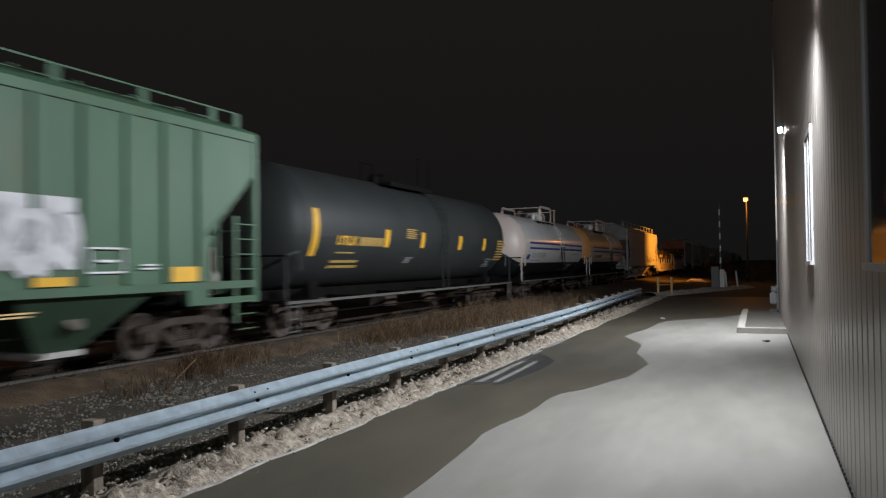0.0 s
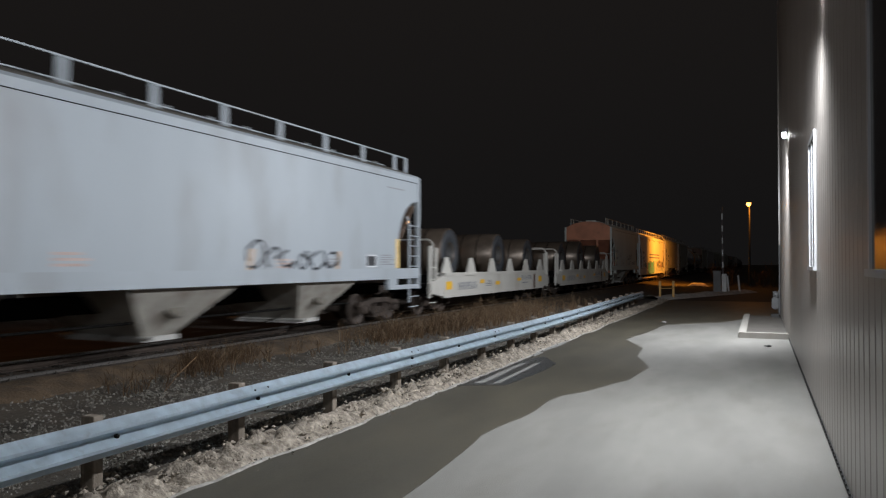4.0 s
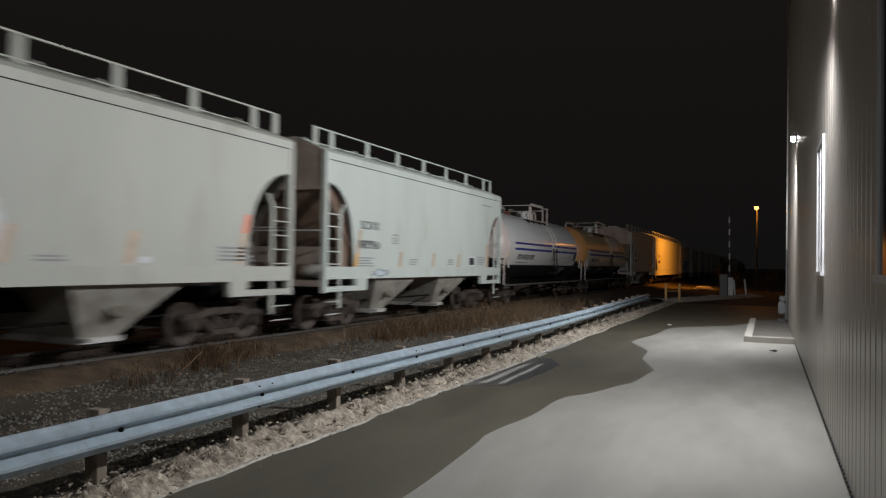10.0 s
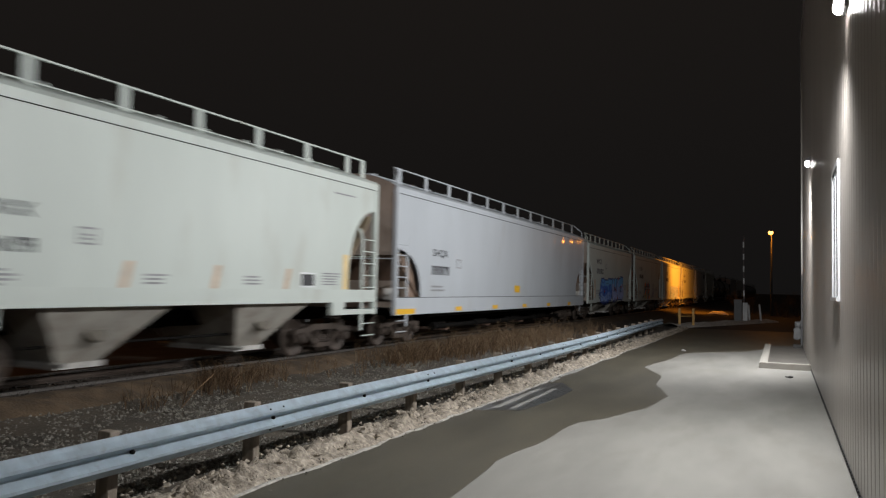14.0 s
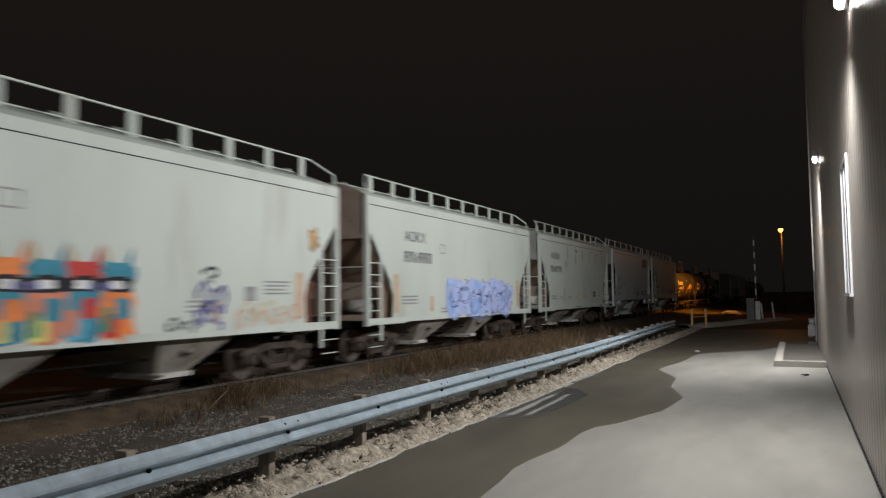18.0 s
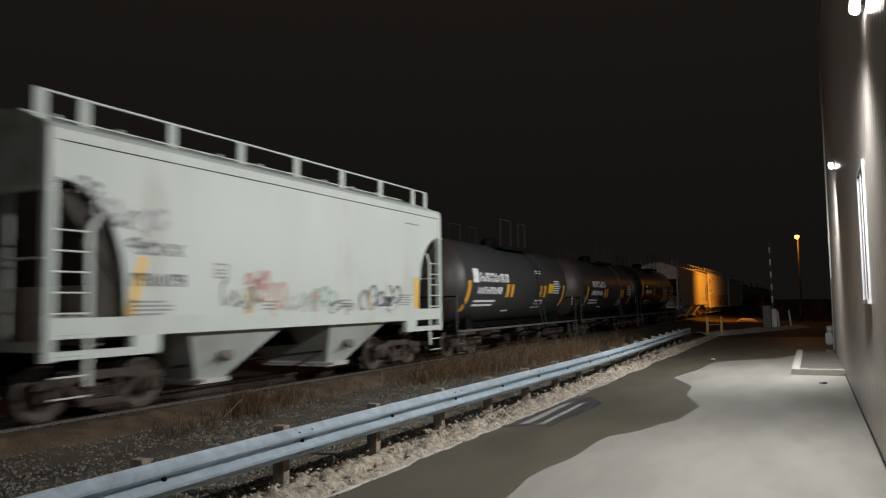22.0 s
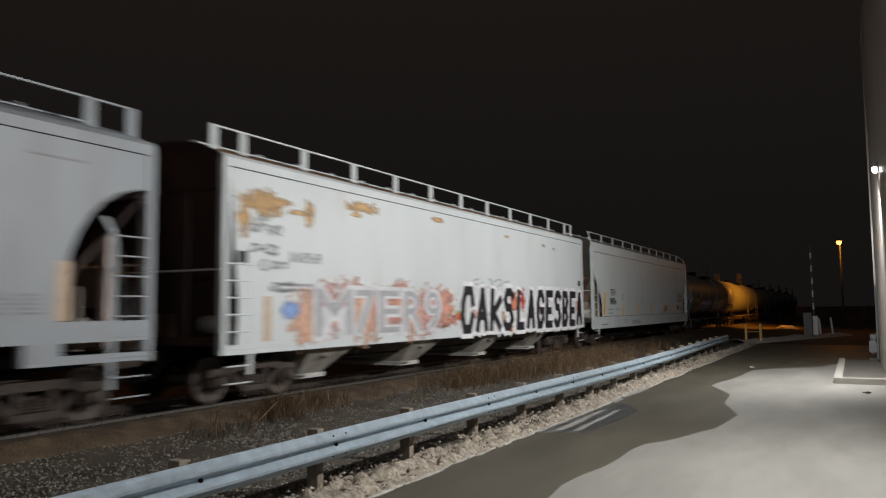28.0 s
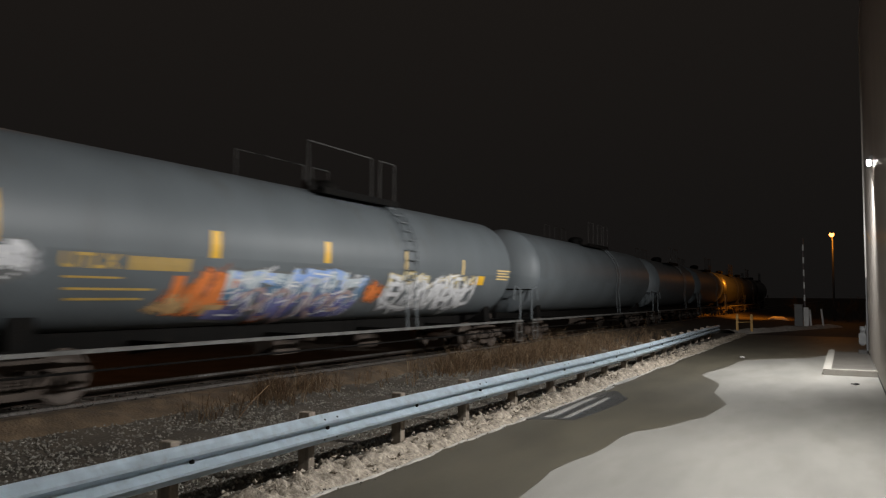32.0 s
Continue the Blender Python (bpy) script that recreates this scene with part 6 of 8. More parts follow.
hop_ga = hopper(280.7, 292.3, "clean", "clean white covered hopper car with a black emblem", P_CLEAN, slope=P_DARKSLOPE, endm=P_GREYEND, cut_w=0.82, web_m=M_RUST, bay_mat=P_BAYCLEAN)
hop_s2 = hopper(293.6, 305.5, "pale", "pale covered hopper car with tags along its side", P_LIGHT, cut_w=1.15, slope=P_DARKSLOPE, endm=P_GREYEND, web_m=P_DARKSLOPE, bay_mat=P_BAYCLEAN)
tank_p1 = tank(306.9, 318.7, "black tank car with white stencils and yellow strips", P_GREYBLACK, r=1.4, zc=2.37, plat_style="tall", head=0.7, hoops=((-1.6, -0.6), (0.2, 0.9)), heads=(P_RUSTHEAD, P_GREYBLACK))
tank_p2 = tank(320.0, 331.7, "black tank car with white stencils and yellow strips", P_GREYBLACK, r=1.4, zc=2.37, plat_style="tall", hoops=((-1.45, -0.2), (0.5, 1.35)), head=0.7, heads=(P_RUSTHEAD, P_GREYBLACK))
tank_ge = tank(333.0, 345.3, "glossy black tank car with white stencils", P_DEEPBLACK, r=1.45, zc=2.45, plat_style="tall", hoops=((-1.45, -0.2), (0.5, 1.35)), head=0.6)
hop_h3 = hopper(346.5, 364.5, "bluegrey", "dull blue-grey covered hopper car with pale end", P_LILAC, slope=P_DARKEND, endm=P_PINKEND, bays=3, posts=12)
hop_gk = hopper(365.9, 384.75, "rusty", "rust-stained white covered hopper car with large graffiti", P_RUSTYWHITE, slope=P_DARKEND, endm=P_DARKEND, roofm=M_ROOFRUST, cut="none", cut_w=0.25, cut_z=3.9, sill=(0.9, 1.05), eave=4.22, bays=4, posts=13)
hop_te = hopper(386.05, 405.2, "white", "white covered hopper car with a deep side sill", P_BLUEWHITE, slope=P_TANSLOPE, endm=P_DARKSLOPE, roofm=M_ROOFGREY, cut="diag", cut_w=1.14, cut_z=3.1, sill=(0.78, 1.27), eave=4.25, line=0.3, bays=4, posts=13, post_style="bent", deep=True, rail_h=0.58)
tank_g1 = tank(406.5, 424.2, "dark grey tank car with bright graffiti", P_GREYTANK, r=1.5, zc=2.51, platform=0.54, plat_style="tall", hoops=((-2.0, 0.35), (0.7, 1.35)))
tank_g2 = tank(425.6, 443.2, "dark grey tank car", P_GREYTANK, r=1.5, zc=2.51, plat_style="tall")
for s in (444.8, 458.6, 472.4, 486.2, 500.0):
    tank(s, s + 12.6, "dark tank car far down the train", P_GREYTANK if s < 470 else P_BLACK, r=1.45, zc=2.45, plat_style="tall")


# ---- stencils, strips and graffiti on the cars' near sides ----
SX = 1.604
SHIFT = {hop_stripe.name: 0.5}


def stencil(car, items, material, x=SX, name="stencil", bend=None, label=""):
    """items: (kind, y, z, w, h, n): kind L for a line of marks, P for small print, B for a plain bar, S for a slanted bar, F for a box outline."""
    for i, (k, y, z, w, h, n) in enumerate(items):
        x0 = 0.0 if bend else x
        y += SHIFT.get(car.name, 0)
        if k in "LP":
            for j in range(n):
                bm = BM()
                if k == "L":
                    letters(bm, y + w * j / n, z, w / n, h, 1, x0, seed=int(y * 100) + i * 17 + j * 5)
                else:
                    lines(bm, y, z + h * j / n, w, h / n, 1, x0, seed=int(y * 100) + i + j * 7)
                if bend:
                    bend(bm)
                part(name, bm, material, car, label)
            continue
        bm = BM()
        if k == "F":
            t = 0.03
            box(bm, x0, x0 + 0.004, y, y + w, z, z + t)
            box(bm, x0, x0 + 0.004, y, y + w, z + h - t, z + h)
            box(bm, x0, x0 + 0.004, y, y + t, z + t, z + h - t)
            box(bm, x0, x0 + 0.004, y + w - t, y + w, z + t, z + h - t)
        elif k == "S":
            prism(bm, [(y, z), (y + w, z), (y + w + 0.26 * h, z + h), (y + 0.26 * h, z + h)], "x", x0, x0 + 0.004)
        else:
            for q in range(n):
                box(bm, x0, x0 + 0.004, y, y + w, z + h * q / n, z + h * (q + 1) / n)
            bmesh.ops.remove_doubles(bm, verts=bm.verts[:], dist=0.0005)
        if bend:
            bend(bm)
        part(name, bm, material, car, label)


def blob(rnd, y, z, w, h, jag=0.22, n=14):
    """An uneven fat outline in the box y, z, w, h."""
    pts = []
    for i in range(n):
        a = 2 * math.pi * i / n
        c, s = math.cos(a), math.sin(a)
        q = max(abs(c), abs(s)) ** 0.75
        k = rnd.uniform(1 - jag, 1 + jag * 0.5) / q
        pts.append((y + w / 2 + c * k * w / 2, z + h / 2 + s * k * h / 2))
    return pts


def flat(bm, pts, x, t=0.003):
    prism(bm, pts, "x", x, x + t)


def finish(bm, bend):
    big = [f for f in bm.faces if len(f.verts) > 4]
    bmesh.ops.triangulate(bm, faces=big)
    if bend:
        bmesh.ops.subdivide_edges(bm, edges=[e for e in bm.edges if e.calc_length() > 0.12], cuts=2)
        bmesh.ops.subdivide_edges(bm, edges=[e for e in bm.edges if e.calc_length() > 0.12], cuts=1)
        bmesh.ops.triangulate(bm, faces=[f for f in bm.faces if len(f.verts) > 4])
        bend(bm)


def graffiti(car, y, z, w, h, n, outline, fills, seed, x=1.618, bend=None, highlight=None):
    """A painted piece: n fat letter shapes with an outline, fills in layers, and a stroke over them."""
    rnd = random.Random(seed)
    y += SHIFT.get(car.name, 0)
    step = w / n
    x0 = 0.0 if bend else x
    for i in range(n):
        cy, cz = y + i * step + rnd.uniform(-0.08, 0.08) * step, z + rnd.uniform(0, 0.12) * h
        cw, ch = step * rnd.uniform(1.0, 1.25), h * rnd.uniform(0.78, 1.0)
        bm = BM()
        flat(bm, blob(rnd, cy, cz, cw, ch), x0 + 0.0006 * (i % 4))
        finish(bm, bend)
        letter = part("graffiti_letter", bm, outline, car, "spray-painted letter shape")
        for k, m in enumerate(fills):
            bm = BM()
            ww, hh = cw * rnd.uniform(0.34, 0.62), ch * rnd.uniform(0.35, 0.66)
            flat(bm, blob(rnd, cy + (cw - ww) * rnd.uniform(0.15, 0.85), cz + (ch - hh) * rnd.uniform(0.12, 0.88), ww, hh, 0.32, 13), x0 + 0.004 + 0.002 * k)
            finish(bm, bend)
            part("fill", bm, m, letter)
        bm = BM()
        pts = [Vector((x0 + 0.013, cy + cw * (0.12 + 0.76 * rnd.random()), cz + ch * (0.1 + 0.8 * rnd.random()))) for q in range(6)]
        left, right = [], []
        for q, p in enumerate(pts):
            d = (pts[min(q + 1, 5)] - pts[max(q - 1, 0)]).normalized()
            nr = Vector((0, -d.z, d.y)) * 0.022
            left.append(bm.verts.new(p - nr))
            right.append(bm.verts.new(p + nr))
        for q in range(5):
            bm.faces.new((left[q], left[q + 1], right[q + 1], right[q]))
        finish(bm, bend)
        part("stroke", bm, highlight or outline, letter)


GLYPHS = ["09 03 20 60 93 99", "00 09 79 95 45|45 90", "99 19 07 25 75 93 80 00", "00 49 90|23 73", "09 99|49 40", "98 59 19 06 03 10 50 91 94 54", "00 09 50 99 90",
          "09 05 45 99|45 40", "90 10 05 19 99|05 75", "00 09 69 96 64 04|54 93 60 00"]


def piece(car, y, z, w, h, n, outline, bands, seed, thick=0.26, edge=0.06, x=1.618, bend=None, lean=0.1, shine=None, rough=0.08, wide=1.08, order=None, tangle=1):
    """A painted piece of n letter-like shapes: fat angular strokes over a wider outline, with the fill changing in bands from top to bottom."""
    rnd = random.Random(seed)
    y += SHIFT.get(car.name, 0)
    step = w / n
    x0 = 0.008 if bend else x
    tw = min(thick, step * 0.62)

    def strip(bm, p, q, t, lift):
        d = (q - p).normalized()
        nr, e = Vector((0, -d.z, d.y)) * t / 2, d * t * 0.36
        bm.faces.new([bm.verts.new(v + Vector((lift, 0, 0))) for v in (p - nr - e, p + nr - e, q + nr + e, q - nr + e)])

    def close(name, bm, m, owner, label=""):
        if bend:
            bmesh.ops.subdivide_edges(bm, edges=[k for k in bm.edges if k.calc_length() > 0.13], cuts=2, use_grid_fill=True)
            bend(bm)
        return part(name, bm, m, owner, label)
    for i in range(n):
        glyph = GLYPHS[order[i % len(order)] if order else rnd.randrange(len(GLYPHS))]
        tall, base = h * rnd.uniform(0.86, 1.0), z + h * rnd.uniform(0, 0.08)
        runs = []
        for run in "|".join([glyph] + [rnd.choice(GLYPHS) for k in range(tangle - 1)]).split("|"):
            pts = []
            for p in run.split():
                u, v = int(p[0]) / 9 + rnd.uniform(-rough, rough), int(p[1]) / 9 + rnd.uniform(-rough, rough)
                pts.append(Vector((x0, y + i * step + tw * 0.3 + (step * wide - tw * 0.6) * u + lean * v * h, base + tw * 0.4 + (tall - tw * 0.8) * min(1, max(0, v)))))
            runs.append(pts)
        segs = [(p, q) for pts in runs for p, q in zip(pts, pts[1:])]
        bm = BM()
        for k, (p, q) in enumerate(segs):
            strip(bm, p, q, tw + 2 * edge, 0.0006 * (i % 4) + 0.0002 * k)
        letter = close("graffiti_letter", bm, outline, car, "spray-painted letter shape")
        fills = {}
        k = 0
        for p, q in segs:
            cuts = max(2, int((q - p).length / 0.2))
            for c in range(cuts):
                a, b = p + (q - p) * (c / cuts), p + (q - p) * ((c + 1) / cuts)
                at = ((a.z + b.z) / 2 - z) / h + rnd.uniform(-0.16, 0.16)
                m = next(m for top, m in bands if at <= top or top >= 1)
                fills.setdefault(m.name, (m, BM()))
                strip(fills[m.name][1], a, b, tw * rnd.uniform(0.82, 1.0), 0.0042 + 0.00015 * k)
                k += 1
        for m, bm in fills.values():
            close("fill", bm, m, letter)
        if shine:
            for k, (p, q) in enumerate(segs):
                bm = BM()
                o = Vector((0.0085 + 0.0002 * k, rnd.uniform(-0.3, 0.3) * tw, rnd.uniform(-0.3, 0.3) * tw))
                a, b = sorted((rnd.random(), rnd.random()))
                strip(bm, p + (q - p) * a + o, p + (q - p) * (b + 0.12) + o, 0.035, 0.0)
                close("stroke", bm, shine, letter)


def lifted(bm, lift):
    """Lays loose strokes onto the skin of the long grey tank."""
    bmesh.ops.subdivide_edges(bm, edges=[e for e in bm.edges if e.calc_length() > 0.15], cuts=2)
    on_tank(1.5 + lift, 2.51)(bm)


def scribble(car, y, z, w, h, n, material, thick=0.035, seed=1, x=1.618, bend=None):
    """A quick tag: n loose letter-like strokes."""
    rnd = random.Random(seed)
    y += SHIFT.get(car.name, 0)
    step = w / n
    for i in range(n):
        bm = BM()
        x0 = (0.0 if bend else x) + 0.0004 * (i % 3)
        pts = []
        a0, turn = rnd.uniform(0, 6.28), rnd.choice((-1, 1)) * rnd.uniform(3.5, 5.8)
        rx, rz = step * rnd.uniform(0.32, 0.55), h * rnd.uniform(0.25, 0.48)
        cy, cz = y + (i + 0.5) * step, z + h * rnd.uniform(0.35, 0.65)
        for k in range(11):
            a = a0 + turn * k / 10
            pts.append(Vector((x0, cy + rx * math.cos(a), cz + rz * math.sin(a) * (1 + 0.3 * math.sin(2 * a)))))
        if rnd.random() < 0.6:
            pts.append(pts[-1] + Vector((0, step * rnd.uniform(-0.3, 0.5), -h * rnd.uniform(0.1, 0.3))))
        rows = []
        for k, p in enumerate(pts):
            d = (pts[min(k + 1, len(pts) - 1)] - pts[max(k - 1, 0)]).normalized()
            nr = Vector((0, -d.z, d.y)) * thick * (0.5 + 0.15 * math.sin(k * 1.7 + i))
            rows.append((bm.verts.new(p - nr), bm.verts.new(p + nr)))
        for a, b in zip(rows, rows[1:]):
            bm.faces.new((a[0], a[1], b[1], b[0]))
        if bend:
            bend(bm)
        part("graffiti_stroke", bm, material, car, "hand-sprayed stroke")


SOFT = {}


def soft(material):
    """The same colour as a thin stain that frays out towards its rim."""
    if material.name not in SOFT:
        m = material.copy()
        m.name = "thin_" + material.name
        n, l = m.node_tree.nodes, m.node_tree.links
        tc, sep, com, off, far = n.new("ShaderNodeTexCoord"), n.new("ShaderNodeSeparateXYZ"), n.new("ShaderNodeCombineXYZ"), n.new("ShaderNodeVectorMath"), n.new("ShaderNodeVectorMath")
        noise, sub, rng = n.new("ShaderNodeTexNoise"), n.new("ShaderNodeMath"), n.new("ShaderNodeMapRange")
        l.new(tc.outputs["Generated"], sep.inputs[0])
        l.new(sep.outputs["Y"], com.inputs["Y"])
        l.new(sep.outputs["Z"], com.inputs["Z"])
        off.operation, far.operation, sub.operation = "SUBTRACT", "LENGTH", "SUBTRACT"
        off.inputs[1].default_value = (0, 0.5, 0.5)
        l.new(com.outputs[0], off.inputs[0])
        l.new(off.outputs[0], far.inputs[0])
        noise.inputs["Scale"].default_value, noise.inputs["Detail"].default_value = 7.0, 5.0
        l.new(tc.outputs["Object"], noise.inputs["Vector"])
        l.new(noise.outputs["Fac"], sub.inputs[0])
        l.new(far.outputs["Value"], sub.inputs[1])
        rng.inputs["From Min"].default_value, rng.inputs["From Max"].default_value = 0.04, 0.34
        rng.inputs["To Max"].default_value = 0.92
        l.new(sub.outputs[0], rng.inputs["Value"])
        l.new(rng.outputs[0], n["Principled BSDF"].inputs["Alpha"])
        SOFT[material.name] = m
    return SOFT[material.name]


def stain(car, y, z, w, h, material, seed, x=1.6035, name="rust_stain", bend=None):
    rnd = random.Random(seed)
    y += SHIFT.get(car.name, 0)
    bm = BM()
    flat(bm, blob(rnd, y - 0.12 * w, z - 0.12 * h, w * 1.24, h * 1.24, 0.3, 20), x, 0.0015)
    material = soft(material)
    finish(bm, bend)
    part(name, bm, material, car, "")


def words(car, text, y, z, w, h, material, fat, x, slant=0.0, bend=None, label="large painted words"):
    """Painted words from the built-in font, fitted into a box on the car's side."""
    cu = bpy.data.curves.new("words", "FONT")
    cu.body, cu.size, cu.extrude, cu.offset, cu.shear = text, 1.0, 0.0, fat, slant
    tmp = bpy.data.objects.new("words", cu)
    me = bpy.data.meshes.new_from_object(tmp)
    bpy.data.objects.remove(tmp)
    bm = BM()
    bm.from_mesh(me)
    xs, zs = [v.co.x for v in bm.verts], [v.co.y for v in bm.verts]
    a, b, c, d = min(xs), max(xs), min(zs), max(zs)
    for v in bm.verts:
        v.co = (x, y + (v.co.x - a) / (b - a) * w, z + (v.co.y - c) / (d - c) * h)
    if bend:
        bend(bm)
    part("painted_mark", bm, material, car, label)


def mark(car, text, y, z, w, h, material, x=1.607, bend=None):
    words(car, text, y, z, w, h, material, 0.012, 0.002 if bend else x, 0.0, bend, "stencilled owner's mark")


STROKES = {"G": "95 80 30 05 04 30 70 94 90 55", "A": "00 47 57 90|22 72", "K": "00 09|97 03|33 90", "S": "97 70 20 06 35 65 93 70 20 02", "L": "09 00 80",
           "E": "99 09 00 90|04 74", "B": "00 09 69 87 54|04 64 82 60 00"}
STROKES["G"] = "97 69 29 06 03 20 60 92 94 54"
STROKES["C"] = "96 79 29 06 03 20 70 93"
STROKES["A"] = "00 49 90|23 73"
STROKES["S"] = "98 69 29 07 25 65 92 60 20 01"


def painted(car, text, y, z, w, h, material, thick, x, lean=0.1):
    """Large hand-painted letters, each built of fat flat strokes."""
    step = w / len(text)
    for i, c in enumerate(text):
        bm = BM()
        n = 0
        for line in STROKES[c].split("|"):
            pts = [Vector((0, y + i * step + 0.12 + (step - 0.34) * int(p[0]) / 9 + lean * int(p[1]) / 9, z + h * int(p[1]) / 9)) for p in line.split()]
            for p, q in zip(pts, pts[1:]):
                d = (q - p).normalized()
                nr, e = Vector((0, -d.z, d.y)) * thick / 2, d * thick * 0.38
                lift = Vector((x + 0.0003 * n, 0, 0))
                bm.faces.new([bm.verts.new(v + lift) for v in (p - nr - e, p + nr - e, q + nr + e, q - nr + e)])
                n += 1
        part("painted_letter", bm, material, car, "large hand-painted letter")


def ink(name, rgb, rough=0.55):
    return mat(name, rgb, rough, 0, 0.22, 4, 40, 0.0, spec=0.2)


G_BLUE, G_SKY, G_CYAN, G_TEAL = ink("blue_spray", (0.05, 0.17, 0.62)), ink("light_blue_spray", (0.30, 0.45, 0.80)), ink("cyan_spray", (0.12, 0.42, 0.60)), ink("teal_spray", (0.05, 0.26, 0.36))
G_RED, G_ORANGE, G_PINK, G_GREEN = ink("red_spray", (0.55, 0.06, 0.05)), ink("orange_spray", (0.80, 0.24, 0.07)), ink("pink_spray", (0.70, 0.40, 0.36)), ink("green_spray", (0.05, 0.24, 0.15))
G_WHITE, G_GREY, G_BLACK, G_VIOLET = ink("white_spray", (0.78, 0.78, 0.78)), ink("grey_spray", (0.40, 0.40, 0.42)), ink("black_spray", (0.02, 0.02, 0.025)), ink("violet_spray", (0.20, 0.20, 0.42))
G_PALE, G_RUST, G_YEL = ink("pale_spray", (0.66, 0.66, 0.68)), ink("rust_stain_brown", (0.58, 0.37, 0.18)), ink("yellow_spray", (0.70, 0.65, 0.20))
G_AQUA, G_TAN, G_MIST, G_NAVY = ink("aqua_spray", (0.22, 0.52, 0.62)), ink("tan_spray", (0.50, 0.36, 0.22)), ink("misty_blue_spray", (0.55, 0.62, 0.66)), ink("navy_spray", (0.03, 0.06, 0.22))
G_BRIGHT, G_LAVENDER = ink("bright_sky_spray", (0.16, 0.45, 0.78)), ink("lavender_spray", (0.42, 0.50, 0.80))
G_CORAL = ink("coral_spray", (0.66, 0.24, 0.15))
G_PEACH = ink("faded_orange_spray", (0.72, 0.44, 0.32))
G_FADED = ink("faded_coral_spray", (0.66, 0.34, 0.26))
G_INDIGO, G_YELDUST = ink("indigo_spray", (0.10, 0.10, 0.26)), ink("dusty_yellow_spray", (0.62, 0.52, 0.30))
G_SLATEBLUE, G_MAUVE = ink("slate_blue_spray", (0.12, 0.22, 0.34)), ink("faded_mauve_spray", (0.42, 0.31, 0.30))
G_DIM = ink("dark_grey_spray", (0.16, 0.165, 0.165))
G_DUST = ink("faded_pink_paint", (0.56, 0.43, 0.38))

M_DIMINK = mat("dark_grey_stencil_ink", (0.13, 0.13, 0.14), 0.6, 0, 0.3, 6, 40, 0.0)
M_DUSTSTRIP = mat("dusty_orange_strip", (0.55, 0.40, 0.28), 0.5, 0, 0.2, 6, 40, 0.0)
M_REDSTRIP = mat("red_orange_reflective_strip", (0.80, 0.20, 0.09), 0.4, 0, 0.1, 6, 40, 0.0)
M_DIMYEL = mat("dull_yellow_stencil_ink", (0.55, 0.36, 0.10), 0.5, 0, 0.2, 6, 40, 0.0)
M_ORANGEYEL = mat("amber_reflective_strip", (0.72, 0.36, 0.05), 0.4, 0, 0.1, 6, 40, 0.0)
M_STREAK = mat("grey_dirt_streak", (0.46, 0.465, 0.44), 0.6, 0, 0.2, 4, 40, 0.0)
K, GI, WI, YE, PY, OR = M_BLACKINK, M_GREYINK, M_WHITEINK, M_YELLOW, M_PALEYEL, M_ORANGE


def hopper_data(car, L, sign=None, ink_m=GI, strip=PY, y0=1.5, zm=2.46, zn=1.98, zs=1.53, box_y=3.15, box_z=2.14, tail=True, ticks=(3.9, 5.9, 8.0)):
    """The usual stencils of a covered hopper: marks, number, small print, data boxes, strips."""
    if sign:
        mark(car, sign, y0, zm, 0.95, 0.21, ink_m)
    else:
        stencil(car, [("L", y0, zm, 0.95, 0.21, 4)], ink_m)
    stencil(car, [("L", y0 - 0.1, zn, 1.12, 0.20, 6)], ink_m)
    stencil(car, [("P", y0 - 0.12, zs, 0.85, 0.26, 4), ("F", box_y, box_z, 0.32, 0.26, 1), ("P", box_y + 0.07, box_z + 0.07, 0.18, 0.12, 2)], GI)
    stencil(car, [("S", car["cut"], zs, 0.14, 0.9, 1)], strip, name="reflective_strip")
    stencil(car, [("S", t, zs - 0.05, 0.15, 0.46, 1) for t in ticks], M_DUSTSTRIP, name="reflective_strip")
    if tail:
        stencil(car, [("B", L - 3.15, 1.6, 0.42, 0.24, 1)], K)
        stencil(car, [("F", L - 3.2, 1.56, 0.52, 0.32, 1)], WI, x=SX + 0.002)
        stencil(car, [("P", L - 2.4, 1.62, 0.75, 0.30, 5), ("P", 4.4, 1.58, 0.5, 0.2, 3), ("P", L - 5.0, 1.6, 0.55, 0.2, 3), ("P", L - 2.0, 3.7, 1.0, 0.07, 1)], GI)
        stencil(car, [("B", L - 1.55, zs, 0.2, 0.8, 1)], strip, name="reflective_strip")



# green ribbed car
stencil(green, [("B", 11.75, 1.62, 1.35, 1.05, 1)], G_PALE, x=1.606, name="painted_patch")
graffiti(green, 11.3, 1.5, 1.8, 1.05, 3, G_PALE, [G_PALE, G_GREY], 3, x=1.675)
stencil(green, [("B", 12.35, 1.38, 0.62, 0.13, 1), ("B", 14.95, 1.38, 0.65, 0.26, 1)], YE, x=1.675, name="reflective_strip")
stencil(green, [("F", 13.25, 1.55, 0.7, 0.40, 1), ("B", 13.4, 1.72, 0.4, 0.04, 1), ("P", 14.3, 1.6, 0.4, 0.12, 2)], WI, x=1.675)
stencil(green, [("P", 11.9, 0.95, 0.7, 0.1, 2)], PY, x=1.4)
# black tank
bd = on_tank(1.53, 2.58)
stencil(tank_black, [("B", 0.85, 1.85, 0.24, 1.1, 6), ("B", 4.4, 2.1, 0.26, 0.48, 4), ("B", 6.75, 2.12, 0.26, 0.46, 4), ("B", 9.8, 2.1, 0.28, 0.46, 4), ("B", 12.2, 2.1, 0.26, 0.44, 4)], YE, name="reflective_strip", bend=bd)
words(tank_black, "UTLX", 1.95, 2.12, 0.95, 0.23, YE, 0.03, 0.004, 0.0, bd, "stencilled owner's mark")
